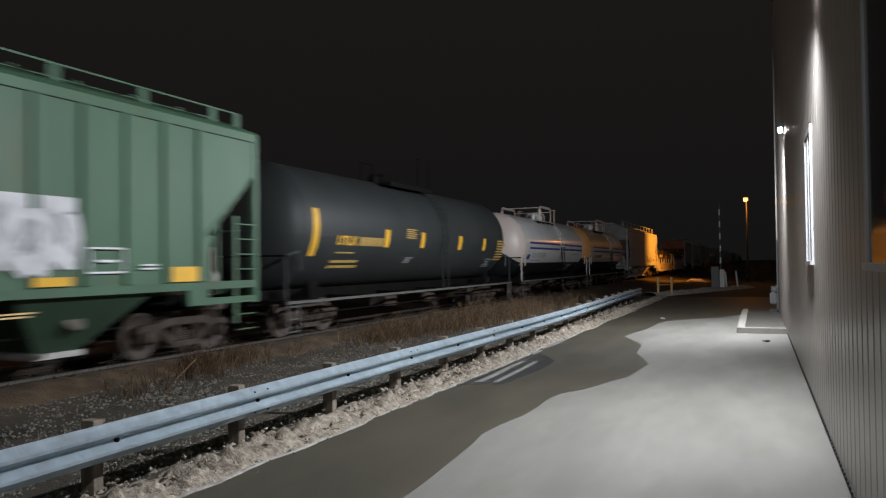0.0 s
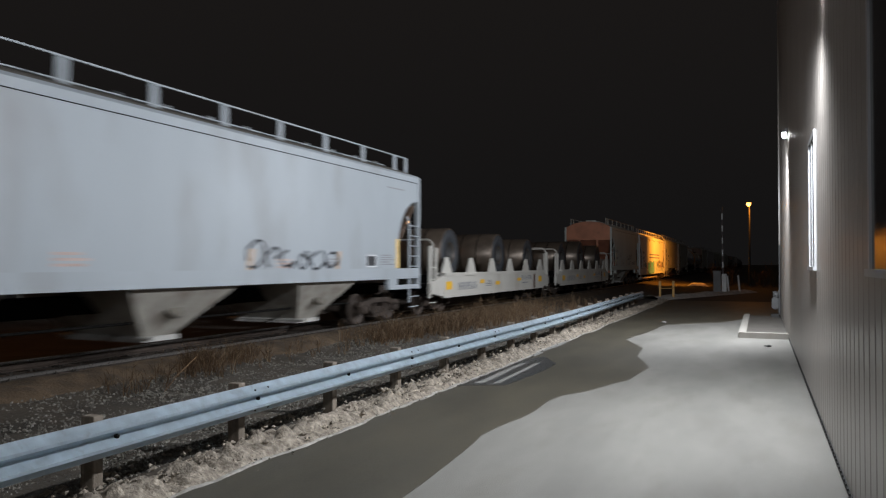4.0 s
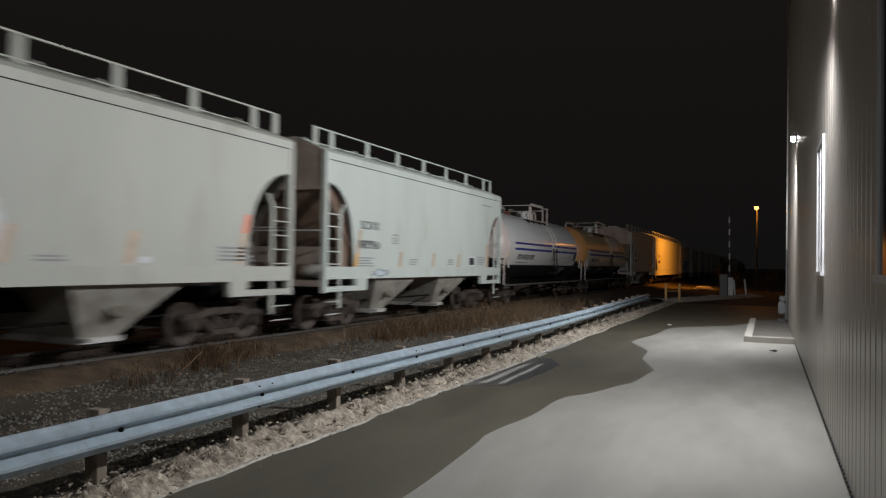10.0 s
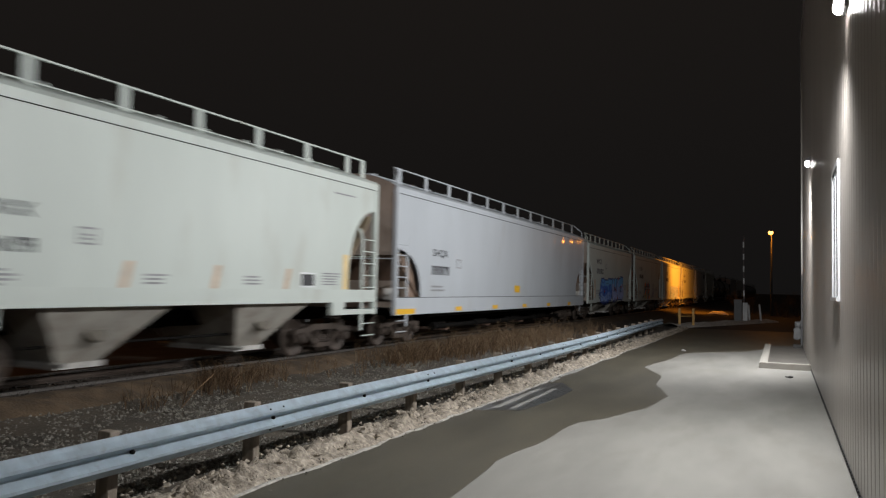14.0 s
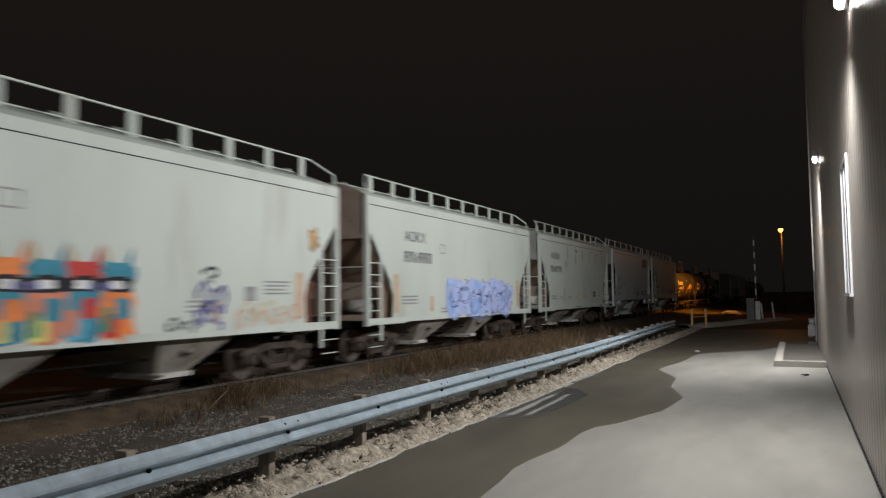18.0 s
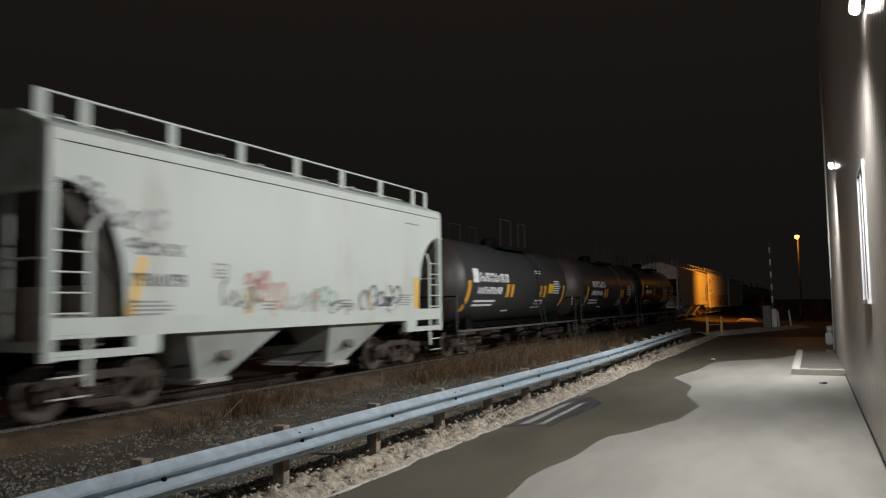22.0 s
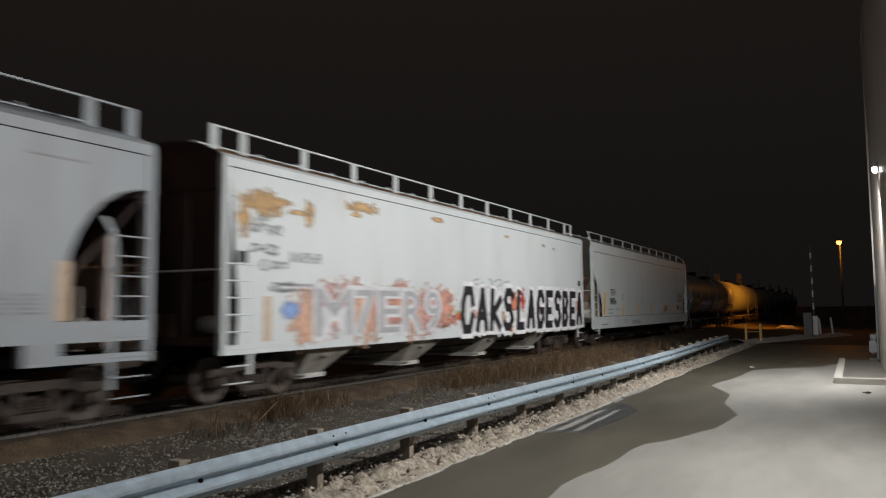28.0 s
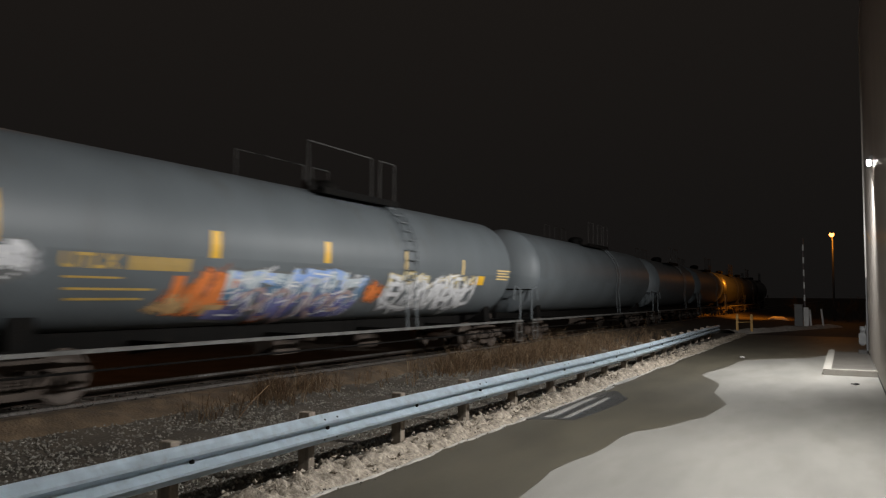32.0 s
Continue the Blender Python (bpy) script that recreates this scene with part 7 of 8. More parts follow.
stencil(tank_black, [("B", 3.05 + 0.215 * k, 2.12, 0.16, 0.22, 2) for k in range(6)] + [("P", 2.0, 1.92, 1.25, 0.07, 1), ("P", 1.95, 1.56, 1.5, 0.26, 2), ("P", 14.0 - 0.2, 1.75, 1.0, 0.8, 8), ("P", 5.75, 2.38, 0.7, 0.3, 5)], M_DIMYEL, bend=bd)
stencil(tank_black, [("F", 12.95, 1.5, 0.7, 0.3, 1), ("P", 13.05, 1.56, 0.5, 0.18, 3), ("P", 5.95, 1.68, 0.6, 0.18, 3)], GI, bend=bd)
# white and yellow tanks
for car, seed in ((tank_white, 1), (tank_white_b, 2), (tank_cream, 3), (tank_cream_b, 4)):
    bd = on_tank(1.45, 2.43)
    stencil(car, [("L", 1.9, 1.86, 2.4, 0.21, 10)], K if seed in (2, 3, 4) else GI, bend=bd)
    stencil(car, [("P", 7.3, 1.84, 1.2, 0.10, 2), ("P", 9.5, 2.05, 1.4, 0.06, 1), ("P", 1.8, 1.72, 2.1, 0.08, 1)], GI, bend=bd)
    if car is tank_cream_b:
        stencil(car, [("P", 1.75, 1.38, 1.6, 0.2, 2), ("P", 5.2, 1.05, 1.2, 0.5, 6)], G_GREY, bend=bd)
    stencil(car, [("F", 8.5, 1.22, 0.75, 0.34, 1), ("P", 9.5, 1.2, 1.2, 0.36, 5)], G_GREY, bend=bd)
    stencil(car, [("B", 0.62, 1.5, 0.14, 0.6, 4)], PY, name="reflective_strip", bend=bd)
bd = on_tank(1.45, 2.43)
stencil(tank_white, [("B", 1.15, 1.78, 0.45, 0.22, 2)], M_BLUEINK, name="emblem", bend=bd)
stencil(tank_cream, [("B", 4.1, 1.75, 0.22, 0.35, 3)], OR, name="reflective_strip", bend=bd)
stencil(tank_cream_b, [("B", 3.9, 1.9, 0.22, 0.32, 3)], OR, name="reflective_strip", bend=bd)
for c, o in ((tank_cream, 0.0), (tank_cream_b, 0.15)):
    stencil(c, [("B", 8.4 + o, 2.66, 2.0, 0.84, 10), ("B", 8.5 + o, 1.86, 1.85, 0.36, 5)], P_WHITE, name="painted_patch", bend=bd)
stencil(tank_white_b, [("P", 8.6, 2.8, 2.0, 0.5, 2)], G_PALE, name="painted_patch", bend=bd)
stencil(tank_white_b, [("B", 11.3, 1.86, 0.6, 0.42, 4)], M_DIMINK, bend=bd)
# blue-grey cars
for c, L in ((hop_blue, 18.2), (hop_h3, 18.0)):
    hopper_data(c, L, "TILX", ticks=(10.2, 13.5), strip=PY if c is hop_blue else M_DUSTSTRIP)
    stencil(c, [("P", 11.2, 1.48, 0.6, 0.3, 4), ("P", 5.9, 1.6, 0.65, 0.25, 3)], G_DUST)
scribble(hop_blue, 10.2, 1.45, 3.4, 0.62, 6, G_BLACK, 0.05, 5)
# coil cars
for c in (coilcar_a, coilcar_b):
    stencil(c, [("B", 1.15, 0.82, 0.5, 0.26, 1), ("B", 4.3, 0.96, 0.42, 0.13, 1), ("B", 6.0, 0.86, 0.48, 0.14, 1), ("B", 8.75, 0.96, 0.48, 0.12, 1), ("B", 11.9, 0.86, 0.5, 0.25, 1)], YE, x=1.582, name="reflective_strip")
    stencil(c, [("L", 2.2, 0.78, 1.8, 0.26, 9), ("P", 4.9, 0.84, 0.8, 0.14, 2), ("L", 9.3, 0.98, 1.6, 0.2, 7), ("P", 9.3, 0.84, 1.1, 0.1, 1), ("P", 5.1, 0.92, 0.4, 0.16, 3)], GI, x=1.582)
    stencil(c, [("B", 11.1, 0.60, 0.26, 0.62, 1)], M_BROWN, x=1.581, name="painted_patch")
# pale grey cars
hopper_data(hop_nahx, 12.05, "NAHX")
scribble(hop_nahx, 6.4, 1.95, 1.9, 0.45, 4, G_BLACK, 0.055, 8)
scribble(hop_nahx, 6.2, 1.58, 2.0, 0.34, 2, G_GREY, 0.05, 12)
# striped car
stencil(hop_stripe, [("B", 5.3, 2.50, 7.1, 0.085, 1), ("B", 5.3, 2.22, 7.1, 0.085, 1)], M_BLUEINK, name="stripe")
stencil(hop_stripe, [("L", 1.35, 2.56, 0.85, 0.2, 5), ("L", 1.25, 2.1, 1.0, 0.2, 6), ("P", 1.3, 1.45, 0.8, 0.24, 3), ("F", 2.5, 2.28, 0.28, 0.25, 1), ("P", 15.0, 2.8, 1.15, 0.3, 5)], GI)
scribble(hop_stripe, 1.35, 1.8, 1.1, 0.25, 5, G_BLACK, 0.03, 3)
stain(hop_stripe, 2.3, 1.42, 1.2, 0.3, G_AQUA, 5, name="spray_stain")
stain(hop_stripe, 4.5, 0.8, 3.6, 0.7, G_AQUA, 6, 1.6165, "spray_stain")
piece(hop_stripe, 4.42, 0.84, 0.95, 0.98, 1, G_TEAL, ((0.45, G_AQUA), (9, G_CYAN)), 21, 0.5, 0.05, order=(0,), rough=0.05)
piece(hop_stripe, 5.3, 0.84, 3.0, 1.0, 3, G_TEAL, ((0.5, G_AQUA), (9, G_CYAN)), 26, 0.58, 0.04, shine=G_SLATEBLUE, order=(2, 8, 5), wide=1.2, rough=0.05)
for y, h in ((3.65, 0.42), (5.75, 0.6), (8.0, 0.5), (9.75, 0.5), (11.6, 0.5)):
    stencil(hop_stripe, [("B", y, 1.32, 0.17, h, 1)], G_TAN, x=1.634, name="spray_bar")
piece(hop_stripe, 8.3, 0.84, 2.0, 1.1, 2, G_MIST, ((0.45, G_MIST), (9, G_PALE)), 22, 0.4, 0.04, x=1.617, shine=G_GREY)
piece(hop_stripe, 10.3, 0.86, 2.2, 1.1, 3, G_PALE, ((0.4, G_MIST), (0.7, G_SLATEBLUE), (9, G_DIM)), 44, 0.26, 0.04, x=1.617, shine=G_NAVY, order=(3, 6, 8))
piece(hop_stripe, 12.5, 0.9, 2.9, 1.05, 5, G_PALE, ((0.35, G_MIST), (0.75, G_MAUVE), (9, G_GREY)), 46, 0.2, 0.04, x=1.617, shine=G_DIM)
stencil(hop_stripe, [("B", 14.6, 1.42, 0.45, 0.32, 1)], K, x=1.624, name="painted_patch")
scribble(hop_stripe, 15.2, 1.5, 0.8, 0.6, 2, G_BLUE, 0.06, 7)
scribble(hop_stripe, 1.3, 0.85, 3.0, 0.3, 6, G_GREY, 0.04, 9)
stain(hop_stripe, 2.3, 1.38, 1.4, 0.4, G_MIST, 4, name="spray_stain")
for y in (0.4, 5.2, 8.3, 12.2):
    stain(hop_stripe, y, 3.72, 0.55, 0.13, G_RUST, int(y * 10), 1.6135)
# warm grey car with placards
stencil(hop_vf, [("B", 1.7, 2.40, 1.25, 0.31, 1), ("B", 1.7, 1.90, 1.35, 0.30, 1)], WI, name="placard")
stencil(hop_vf, [("L", 1.8, 2.46, 1.05, 0.19, 5), ("L", 1.78, 1.96, 1.18, 0.17, 7)], K, x=SX + 0.006)
stencil(hop_vf, [("P", 1.72, 1.54, 0.85, 0.25, 4), ("P", 9.8, 1.62, 1.0, 0.3, 4), ("P", 6.1, 1.58, 0.5, 0.12, 2)], GI)
stencil(hop_vf, [("S", 1.475, 1.55, 0.13, 0.95, 1)], M_DUSTSTRIP, name="reflective_strip")
stencil(hop_vf, [("S", 5.48, 1.56, 0.17, 0.52, 1), ("S", 7.62, 1.56, 0.17, 0.52, 1)], M_DUSTSTRIP, name="reflective_strip")
stencil(hop_vf, [("B", 7.92, 1.57, 0.26, 0.1, 1)], G_PALE)
stencil(hop_vf, [("S", 10.30, 1.56, 0.16, 0.6, 1)], M_DUSTSTRIP, name="reflective_strip")
# upper end of the same strip: thrown-back red light, put into its colour
stencil(hop_vf, [("S", 10.456, 2.16, 0.16, 0.36, 1)], M_REDSTRIP, name="reflective_strip")
graffiti(hop_vf, 3.2, 1.5, 2.3, 0.95, 4, G_PALE, [P_TAUPE, G_PALE], 31, highlight=G_WHITE)
hopper_data(hop_so, 12.1, "SOXX", ink_m=K, strip=M_DUSTSTRIP, y0=1.62, box_y=3.34, ticks=(3.68, 5.87, 7.84))
stencil(hop_so, [("S", 1.325, 1.53, 0.14, 0.32, 1)], M_ORANGEYEL, x=SX + 0.0045, name="reflective_strip")
stain(hop_so, 2.3, 1.26, 0.8, 0.2, G_MIST, 6, 1.614, "spray_stain")
hopper_data(hop_sc, 11.8, "SOXX", ink_m=K)
# glossy car
mark(hop_sh, "SHQX", 2.28, 2.48, 1.05, 0.25, K)
stencil(hop_sh, [("L", 2.22, 1.98, 1.25, 0.26, 6)], K)
stencil(hop_sh, [("P", 2.2, 1.5, 0.95, 0.22, 2), ("F", 4.0, 2.22, 0.35, 0.28, 1)], GI)
stencil(hop_sh, [("B", 0.06, 0.88, 1.1, 0.14, 1), ("B", 3.95, 0.9, 0.5, 0.13, 1), ("B", 7.2, 0.9, 0.5, 0.13, 1), ("B", 10.5, 0.9, 0.48, 0.13, 1), ("B", 13.8, 0.9, 0.48, 0.13, 1), ("B", 17.2, 0.9, 0.48, 0.13, 1)], YE, x=1.615, name="reflective_strip")
stencil(hop_sh, [("B", 9.55, 1.48, 0.6, 0.26, 1)], YE, name="placard")
# graffiti cars
for c, L in ((hop_ww, 12.05), (hop_a1, 12.0), (hop_a2, 12.1)):
    mark(c, "MWCX" if c is hop_ww else "AOKX", 1.9, 3.08, 1.25, 0.29, K if c is hop_a1 else M_DIMINK)
    stencil(c, [("L", 1.9, 2.53, 1.65, 0.29, 6)], K if c is hop_a1 else M_DIMINK)
    stencil(c, [("P", 1.75, 1.42, 1.05, 0.27, 3), ("F", 4.05, 2.85, 0.36, 0.27, 1), ("P", L - 2.6, 1.7, 0.8, 0.3, 4), ("P", 4.1, 1.15, 0.5, 0.18, 2), ("P", L - 4.6, 1.4, 0.6, 0.25, 3)], GI)
    stencil(c, [("B", 1.32, 1.2, 0.26, 1.0, 1), ("B", L - 1.6, 1.2, 0.26, 0.95, 1), ("B", 3.4, 1.2, 0.2, 0.42, 1), ("B", L - 4.0, 1.2, 0.2, 0.4, 1)], M_DUSTSTRIP, name="reflective_strip")
stain(hop_ww, 2.7, 0.98, 2.9, 1.2, G_BLUE, 47, 1.6165, "spray_stain")
piece(hop_ww, 2.75, 1.02, 2.75, 1.28, 3, G_NAVY, ((0.3, G_SKY), (0.6, G_BLUE), (0.85, G_BRIGHT), (9, G_BLUE)), 41, 0.52, 0.06, shine=G_NAVY, order=(5, 8, 2), wide=1.2, rough=0.04)
stain(hop_ww, 5.8, 1.0, 3.1, 0.8, G_LAVENDER, 48, 1.6165, "spray_stain")
piece(hop_ww, 5.9, 1.06, 2.95, 1.36, 4, G_NAVY, ((0.42, G_LAVENDER), (0.62, G_SKY), (9, G_BRIGHT)), 42, 0.46, 0.06, order=(0, 0, 4, 2), wide=1.2, rough=0.05)
piece(hop_ww, 8.85, 1.1, 0.55, 0.85, 1, G_GREY, ((0.5, G_LAVENDER), (9, G_PALE)), 43, 0.3, 0.05, order=(7,))
for k, (y, z) in enumerate(((6.5, 1.62), (7.55, 2.25), (8.3, 1.7), (7.2, 1.02), (6.75, 1.5))):
    stain(hop_ww, y, z, 0.26, 0.24, (G_RED, G_CORAL)[k % 2], 60 + k, 1.636 + 0.0005 * k, "spray_stain")
stain(hop_ww, 3.6, 1.45, 0.22, 0.22, G_RED, 3, 1.632, "spray_stain")
MURAL = ((G_TEAL, G_YEL, G_ORANGE), (G_CORAL, G_YEL, G_TEAL), (G_TEAL, G_CYAN, G_RED), (G_ORANGE, G_RED, G_TEAL))
for i, (low, splash, brow) in enumerate(MURAL):
    y = 3.92 + 0.58 * i
    rnd = random.Random(900 + i)

    def patch(name, yy, zz, w, h, m, lift, label=""):
        bm = BM()
        flat(bm, blob(rnd, yy, zz, w, h, 0.22, 18), 1.616 + lift, 0.001)
        part(name, bm, m, hop_a1, label)
    patch("mural_patch", y - 0.03, 1.02, 0.70, 0.86, low, 0.0008 * (i % 2), "spray-painted mural patch")
    patch("mural_patch", y + 0.02, 1.06, 0.34, 0.36, splash, 0.003)
    patch("mural_patch", y + 0.26, 1.34, 0.3, 0.34, brow, 0.0042)
    patch("mural_patch", y + 0.05, 1.12, 0.16, 0.4, G_GREEN if i % 2 else G_CORAL, 0.0054)
    patch("mural_band", y - 0.04, 1.74, 0.68, 0.24, G_BLACK, 0.0066 + 0.0006 * (i % 2))
    patch("mural_spot", y + 0.16, 1.79, 0.26, 0.14, G_WHITE, 0.009)
    patch("mural_spot", y + (0.05 if i % 2 else 0.36), 1.77, 0.14, 0.13, G_VIOLET, 0.0105)
    patch("mural_patch", y - 0.04, 1.94, 0.68, 0.27, brow, 0.012 + 0.0006 * (i % 2))
    patch("mural_patch", y + 0.1, 1.92, 0.4, 0.07, G_BLACK, 0.0145)
    for at, tip in ((0.05, -0.03), (0.4, 0.06)):
        bm = BM()
        flat(bm, [(y + at, 2.1), (y + at + 0.17, 2.1), (y + at + 0.13 + tip, 2.3), (y + at + 0.09 + tip * 2, 2.47), (y + at + 0.05 + tip, 2.3)], 1.6158, 0.001)
        part("mural_spike", bm, G_TAN if at < 0.2 else brow, hop_a1)
for y, z, w, h, n, m, th, k in ((7.55, 1.12, 0.8, 0.5, 3, G_VIOLET, 0.06, 14), (7.6, 1.45, 0.75, 0.5, 3, G_INDIGO, 0.06, 34), (7.75, 1.9, 0.35, 0.28, 1, G_BLACK, 0.05, 35), (6.95, 1.08, 0.75, 0.22, 3, G_DIM, 0.045, 36),
                               (8.55, 1.1, 1.9, 0.36, 6, G_PEACH, 0.035, 15), (8.7, 1.2, 1.4, 0.36, 4, G_YELDUST, 0.03, 37), (2.85, 1.08, 0.95, 0.26, 4, G_BLACK, 0.035, 16)):
    scribble(hop_a1, y, z, w, h, n, m, th, k)
stencil(hop_a1, [("B", 8.85, 1.58, 0.3, 0.27, 1)], GI)
stain(hop_a1, 10.85, 2.62, 0.35, 0.45, G_RUST, 5)
for k in range(5):
    stain(hop_a2, 4.45 + 0.95 * k, 1.0, 1.5, 1.0, G_LAVENDER, 700 + k, 1.6165 + 0.0004 * k, "spray_stain")
piece(hop_a2, 4.5, 1.04, 5.0, 1.0, 6, G_LAVENDER, ((0.3, G_SKY), (0.8, G_LAVENDER), (9, G_SKY)), 71, 0.56, 0.06, shine=G_NAVY, wide=1.25, lean=0.12, rough=0.14)
scribble(hop_a2, 4.6, 1.1, 4.8, 0.9, 6, G_INDIGO, 0.03, 72, 1.6365)
mark(hop_a3, "AOKX", 1.48, 3.14, 1.26, 0.27, M_DIMINK)
stencil(hop_a3, [("L", 1.45, 2.58, 1.72, 0.27, 6)], M_DIMINK)
stencil(hop_a3, [("P", 1.5, 1.43, 0.8, 0.2, 2), ("P", 2.7, 1.44, 0.37, 0.12, 2), ("F", 3.6, 2.86, 0.29, 0.26, 1), ("P", 3.66, 2.93, 0.16, 0.12, 2), ("P", 3.98, 1.43, 0.5, 0.13, 2), ("P", 5.15, 1.45, 0.4, 0.06, 1), ("P", 6.8, 1.83, 0.36, 0.05, 1)], GI)
stencil(hop_a3, [("P", 6.5, 1.42, 0.87, 0.3, 4), ("P", 9.4, 1.9, 0.42, 0.08, 1), ("P", 9.75, 1.48, 0.3, 0.32, 3)], G_DUST)
stencil(hop_a3, [("P", 5.2, 1.03, 1.2, 0.05, 1), ("B", 9.9, 1.02, 0.12, 0.06, 1), ("B", 10.15, 1.02, 0.12, 0.06, 1)], M_DIMINK, x=1.615)
stencil(hop_a3, [("S", 3.25, 1.35, 0.18, 0.5, 1), ("S", 8.18, 1.36, 0.14, 0.48, 1), ("S", 10.56, 1.37, 0.09, 0.98, 1)], M_DUSTSTRIP, name="reflective_strip")
stencil(hop_a3, [("S", 5.71, 1.34, 0.2, 0.5, 1)], M_PALEYEL, name="reflective_strip")
stencil(hop_a3, [("B", 8.58, 1.46, 0.44, 0.29, 1)], K)
stencil(hop_a3, [("F", 8.53, 1.42, 0.54, 0.37, 1), ("B", 8.72, 1.56, 0.05, 0.12, 1), ("B", 8.84, 1.56, 0.05, 0.12, 1)], WI, x=SX + 0.0045)
for k, (y, z, w, h) in enumerate(((3.95, 3.25, 0.12, 0.55), (5.28, 3.05, 0.12, 0.72), (5.42, 3.55, 0.25, 0.14), (6.53, 3.25, 0.12, 0.55), (7.88, 3.2, 0.1, 0.55), (8.3, 3.68, 0.3, 0.08), (9.15, 3.05, 0.12, 0.68), (9.5, 3.62, 0.3, 0.1), (10.52, 3.05, 0.13, 0.66))):
    stain(hop_a3, y, z, w, h, M_STREAK, 80 + k, name="dirt_streak")
# clean car with emblem
mark(hop_ga, "GACX", 1.14, 2.37, 1.08, 0.21, GI)
stencil(hop_ga, [("L", 1.09, 1.88, 1.06, 0.21, 6), ("P", 1.08, 1.47, 0.9, 0.25, 2), ("F", 2.79, 2.09, 0.32, 0.28, 1), ("P", 2.86, 2.16, 0.18, 0.14, 2), ("P", 9.6, 2.08, 0.4, 0.05, 1)], GI)
stencil(hop_ga, [("P", 4.19, 1.5, 0.43, 0.24, 4), ("P", 4.9, 1.47, 0.5, 0.06, 1)], G_DUST)
stencil(hop_ga, [("S", 3.6, 1.46, 0.17, 0.48, 1), ("S", 5.64, 1.47, 0.16, 0.48, 1), ("S", 7.66, 1.47, 0.13, 0.48, 1), ("B", 0.92, 1.46, 0.2, 1.0, 1)], M_DUSTSTRIP, name="reflective_strip")
stencil(hop_ga, [("S", 10.34, 1.5, 0.12, 0.5, 1)], M_ORANGEYEL, name="reflective_strip")
stencil(hop_ga, [("S", 10.47, 2.0, 0.12, 0.45, 1)], M_DUSTSTRIP, name="reflective_strip")
stencil(hop_ga, [("B", 8.51, 1.52, 0.39, 0.27, 1)], K)
for k in range(4):
    bm = BM()
    a = 8.85 + 0.43 * k
    prism(bm, [(a, 3.37), (a + 0.33, 3.37), (a + 0.44, 3.9), (a + 0.11, 3.9)], "x", SX, SX + 0.004)
    part("emblem", bm, K, hop_ga)
    bm = BM()
    prism(bm, [(a + 0.16, 3.53), (a + 0.20, 3.53), (a + 0.25, 3.72), (a + 0.21, 3.72)], "x", SX + 0.0045, SX + 0.006)
    part("emblem_slit", bm, P_CLEAN, hop_ga)
stencil(hop_ga, [("P", 5.41, 2.52, 1.04, 0.06, 1), ("P", 5.41, 2.05, 1.04, 0.13, 2)], G_DUST)
stencil(hop_ga, [("P", 10.6, 3.66, 0.75, 0.06, 1)], GI)
scribble(hop_ga, 6.36, 1.28, 1.1, 0.78, 2, G_BLACK, 0.035, 17)
scribble(hop_ga, 6.5, 1.5, 0.8, 0.3, 3, G_BLACK, 0.03, 28, 1.6195)
scribble(hop_ga, 9.2, 1.42, 0.95, 0.46, 4, G_BLACK, 0.045, 18)
hopper_data(hop_s2, 11.9, "SOXX", ink_m=M_DIMINK, strip=YE)
for k, (y, z, w, h) in enumerate(((0.42, 3.22, 0.4, 0.3), (0.72, 3.0, 0.45, 0.32), (1.02, 2.78, 0.5, 0.34), (1.5, 2.82, 0.6, 0.42), (1.3, 2.56, 0.5, 0.14))):
    scribble(hop_s2, y, z, w, h, 2, G_GREY if k % 2 else G_DIM, 0.045, 190 + k)
for y, z, w, h, n, m, th, k in ((3.3, 1.62, 1.1, 0.5, 4, G_BLACK, 0.022, 20), (3.9, 1.95, 0.7, 0.35, 3, G_RED, 0.03, 27), (4.3, 1.6, 0.8, 0.5, 3, G_CORAL, 0.03, 21), (3.75, 1.5, 0.5, 0.5, 2, G_YELDUST, 0.03, 25),
                               (5.0, 1.5, 1.3, 0.4, 5, G_GREY, 0.035, 22), (5.9, 1.6, 0.9, 0.45, 3, G_GREEN, 0.025, 24), (6.5, 1.45, 1.0, 0.3, 4, G_BLACK, 0.02, 23), (7.7, 1.55, 1.9, 0.55, 5, G_DIM, 0.05, 26), (8.2, 1.5, 1.2, 0.4, 4, G_GREY, 0.04, 29)):
    scribble(hop_s2, y, z, w, h, n, m, th, k)
# black tanks with white stencils
for c, yo in ((tank_p1, 0.0), (tank_p2, 0.5)):
    bd = on_tank(1.4, 2.37)
    stencil(c, [("L", 1.85 + yo, 2.34, 2.55, 0.29, 6)], WI, name="emblem", bend=bd)
    if c is tank_p1:
        stencil(c, [("B", 1.28, 2.3, 0.44, 0.44, 4)], WI, name="emblem", bend=bd)
    stencil(c, [("L", 1.7 + yo, 1.95, 2.1, 0.22, 9), ("P", 1.6 + yo, 1.55, 1.9, 0.26, 2), ("P", 7.2 + yo, 2.74, 0.75, 0.16, 2), ("L", 7.4 + yo, 1.44, 0.95, 0.3, 3), ("P", 9.3 + yo, 2.0, 0.95, 0.55, 6), ("P", 4.5, 1.35, 0.6, 0.1, 1)], WI, bend=bd)
    stencil(c, [("B", 0.9 + yo, 1.4, 0.22, 0.95, 6), ("B", 4.15 + yo, 1.84, 0.26, 0.45, 4), ("B", 4.6 + yo, 1.84, 0.26, 0.45, 4), ("B", 7.7 + yo, 1.84, 0.26, 0.45, 4), ("B", 8.15 + yo, 1.84, 0.26, 0.45, 4), ("B", 10.6, 1.5, 0.2, 0.85, 6)], M_ORANGEYEL, name="reflective_strip", bend=bd)
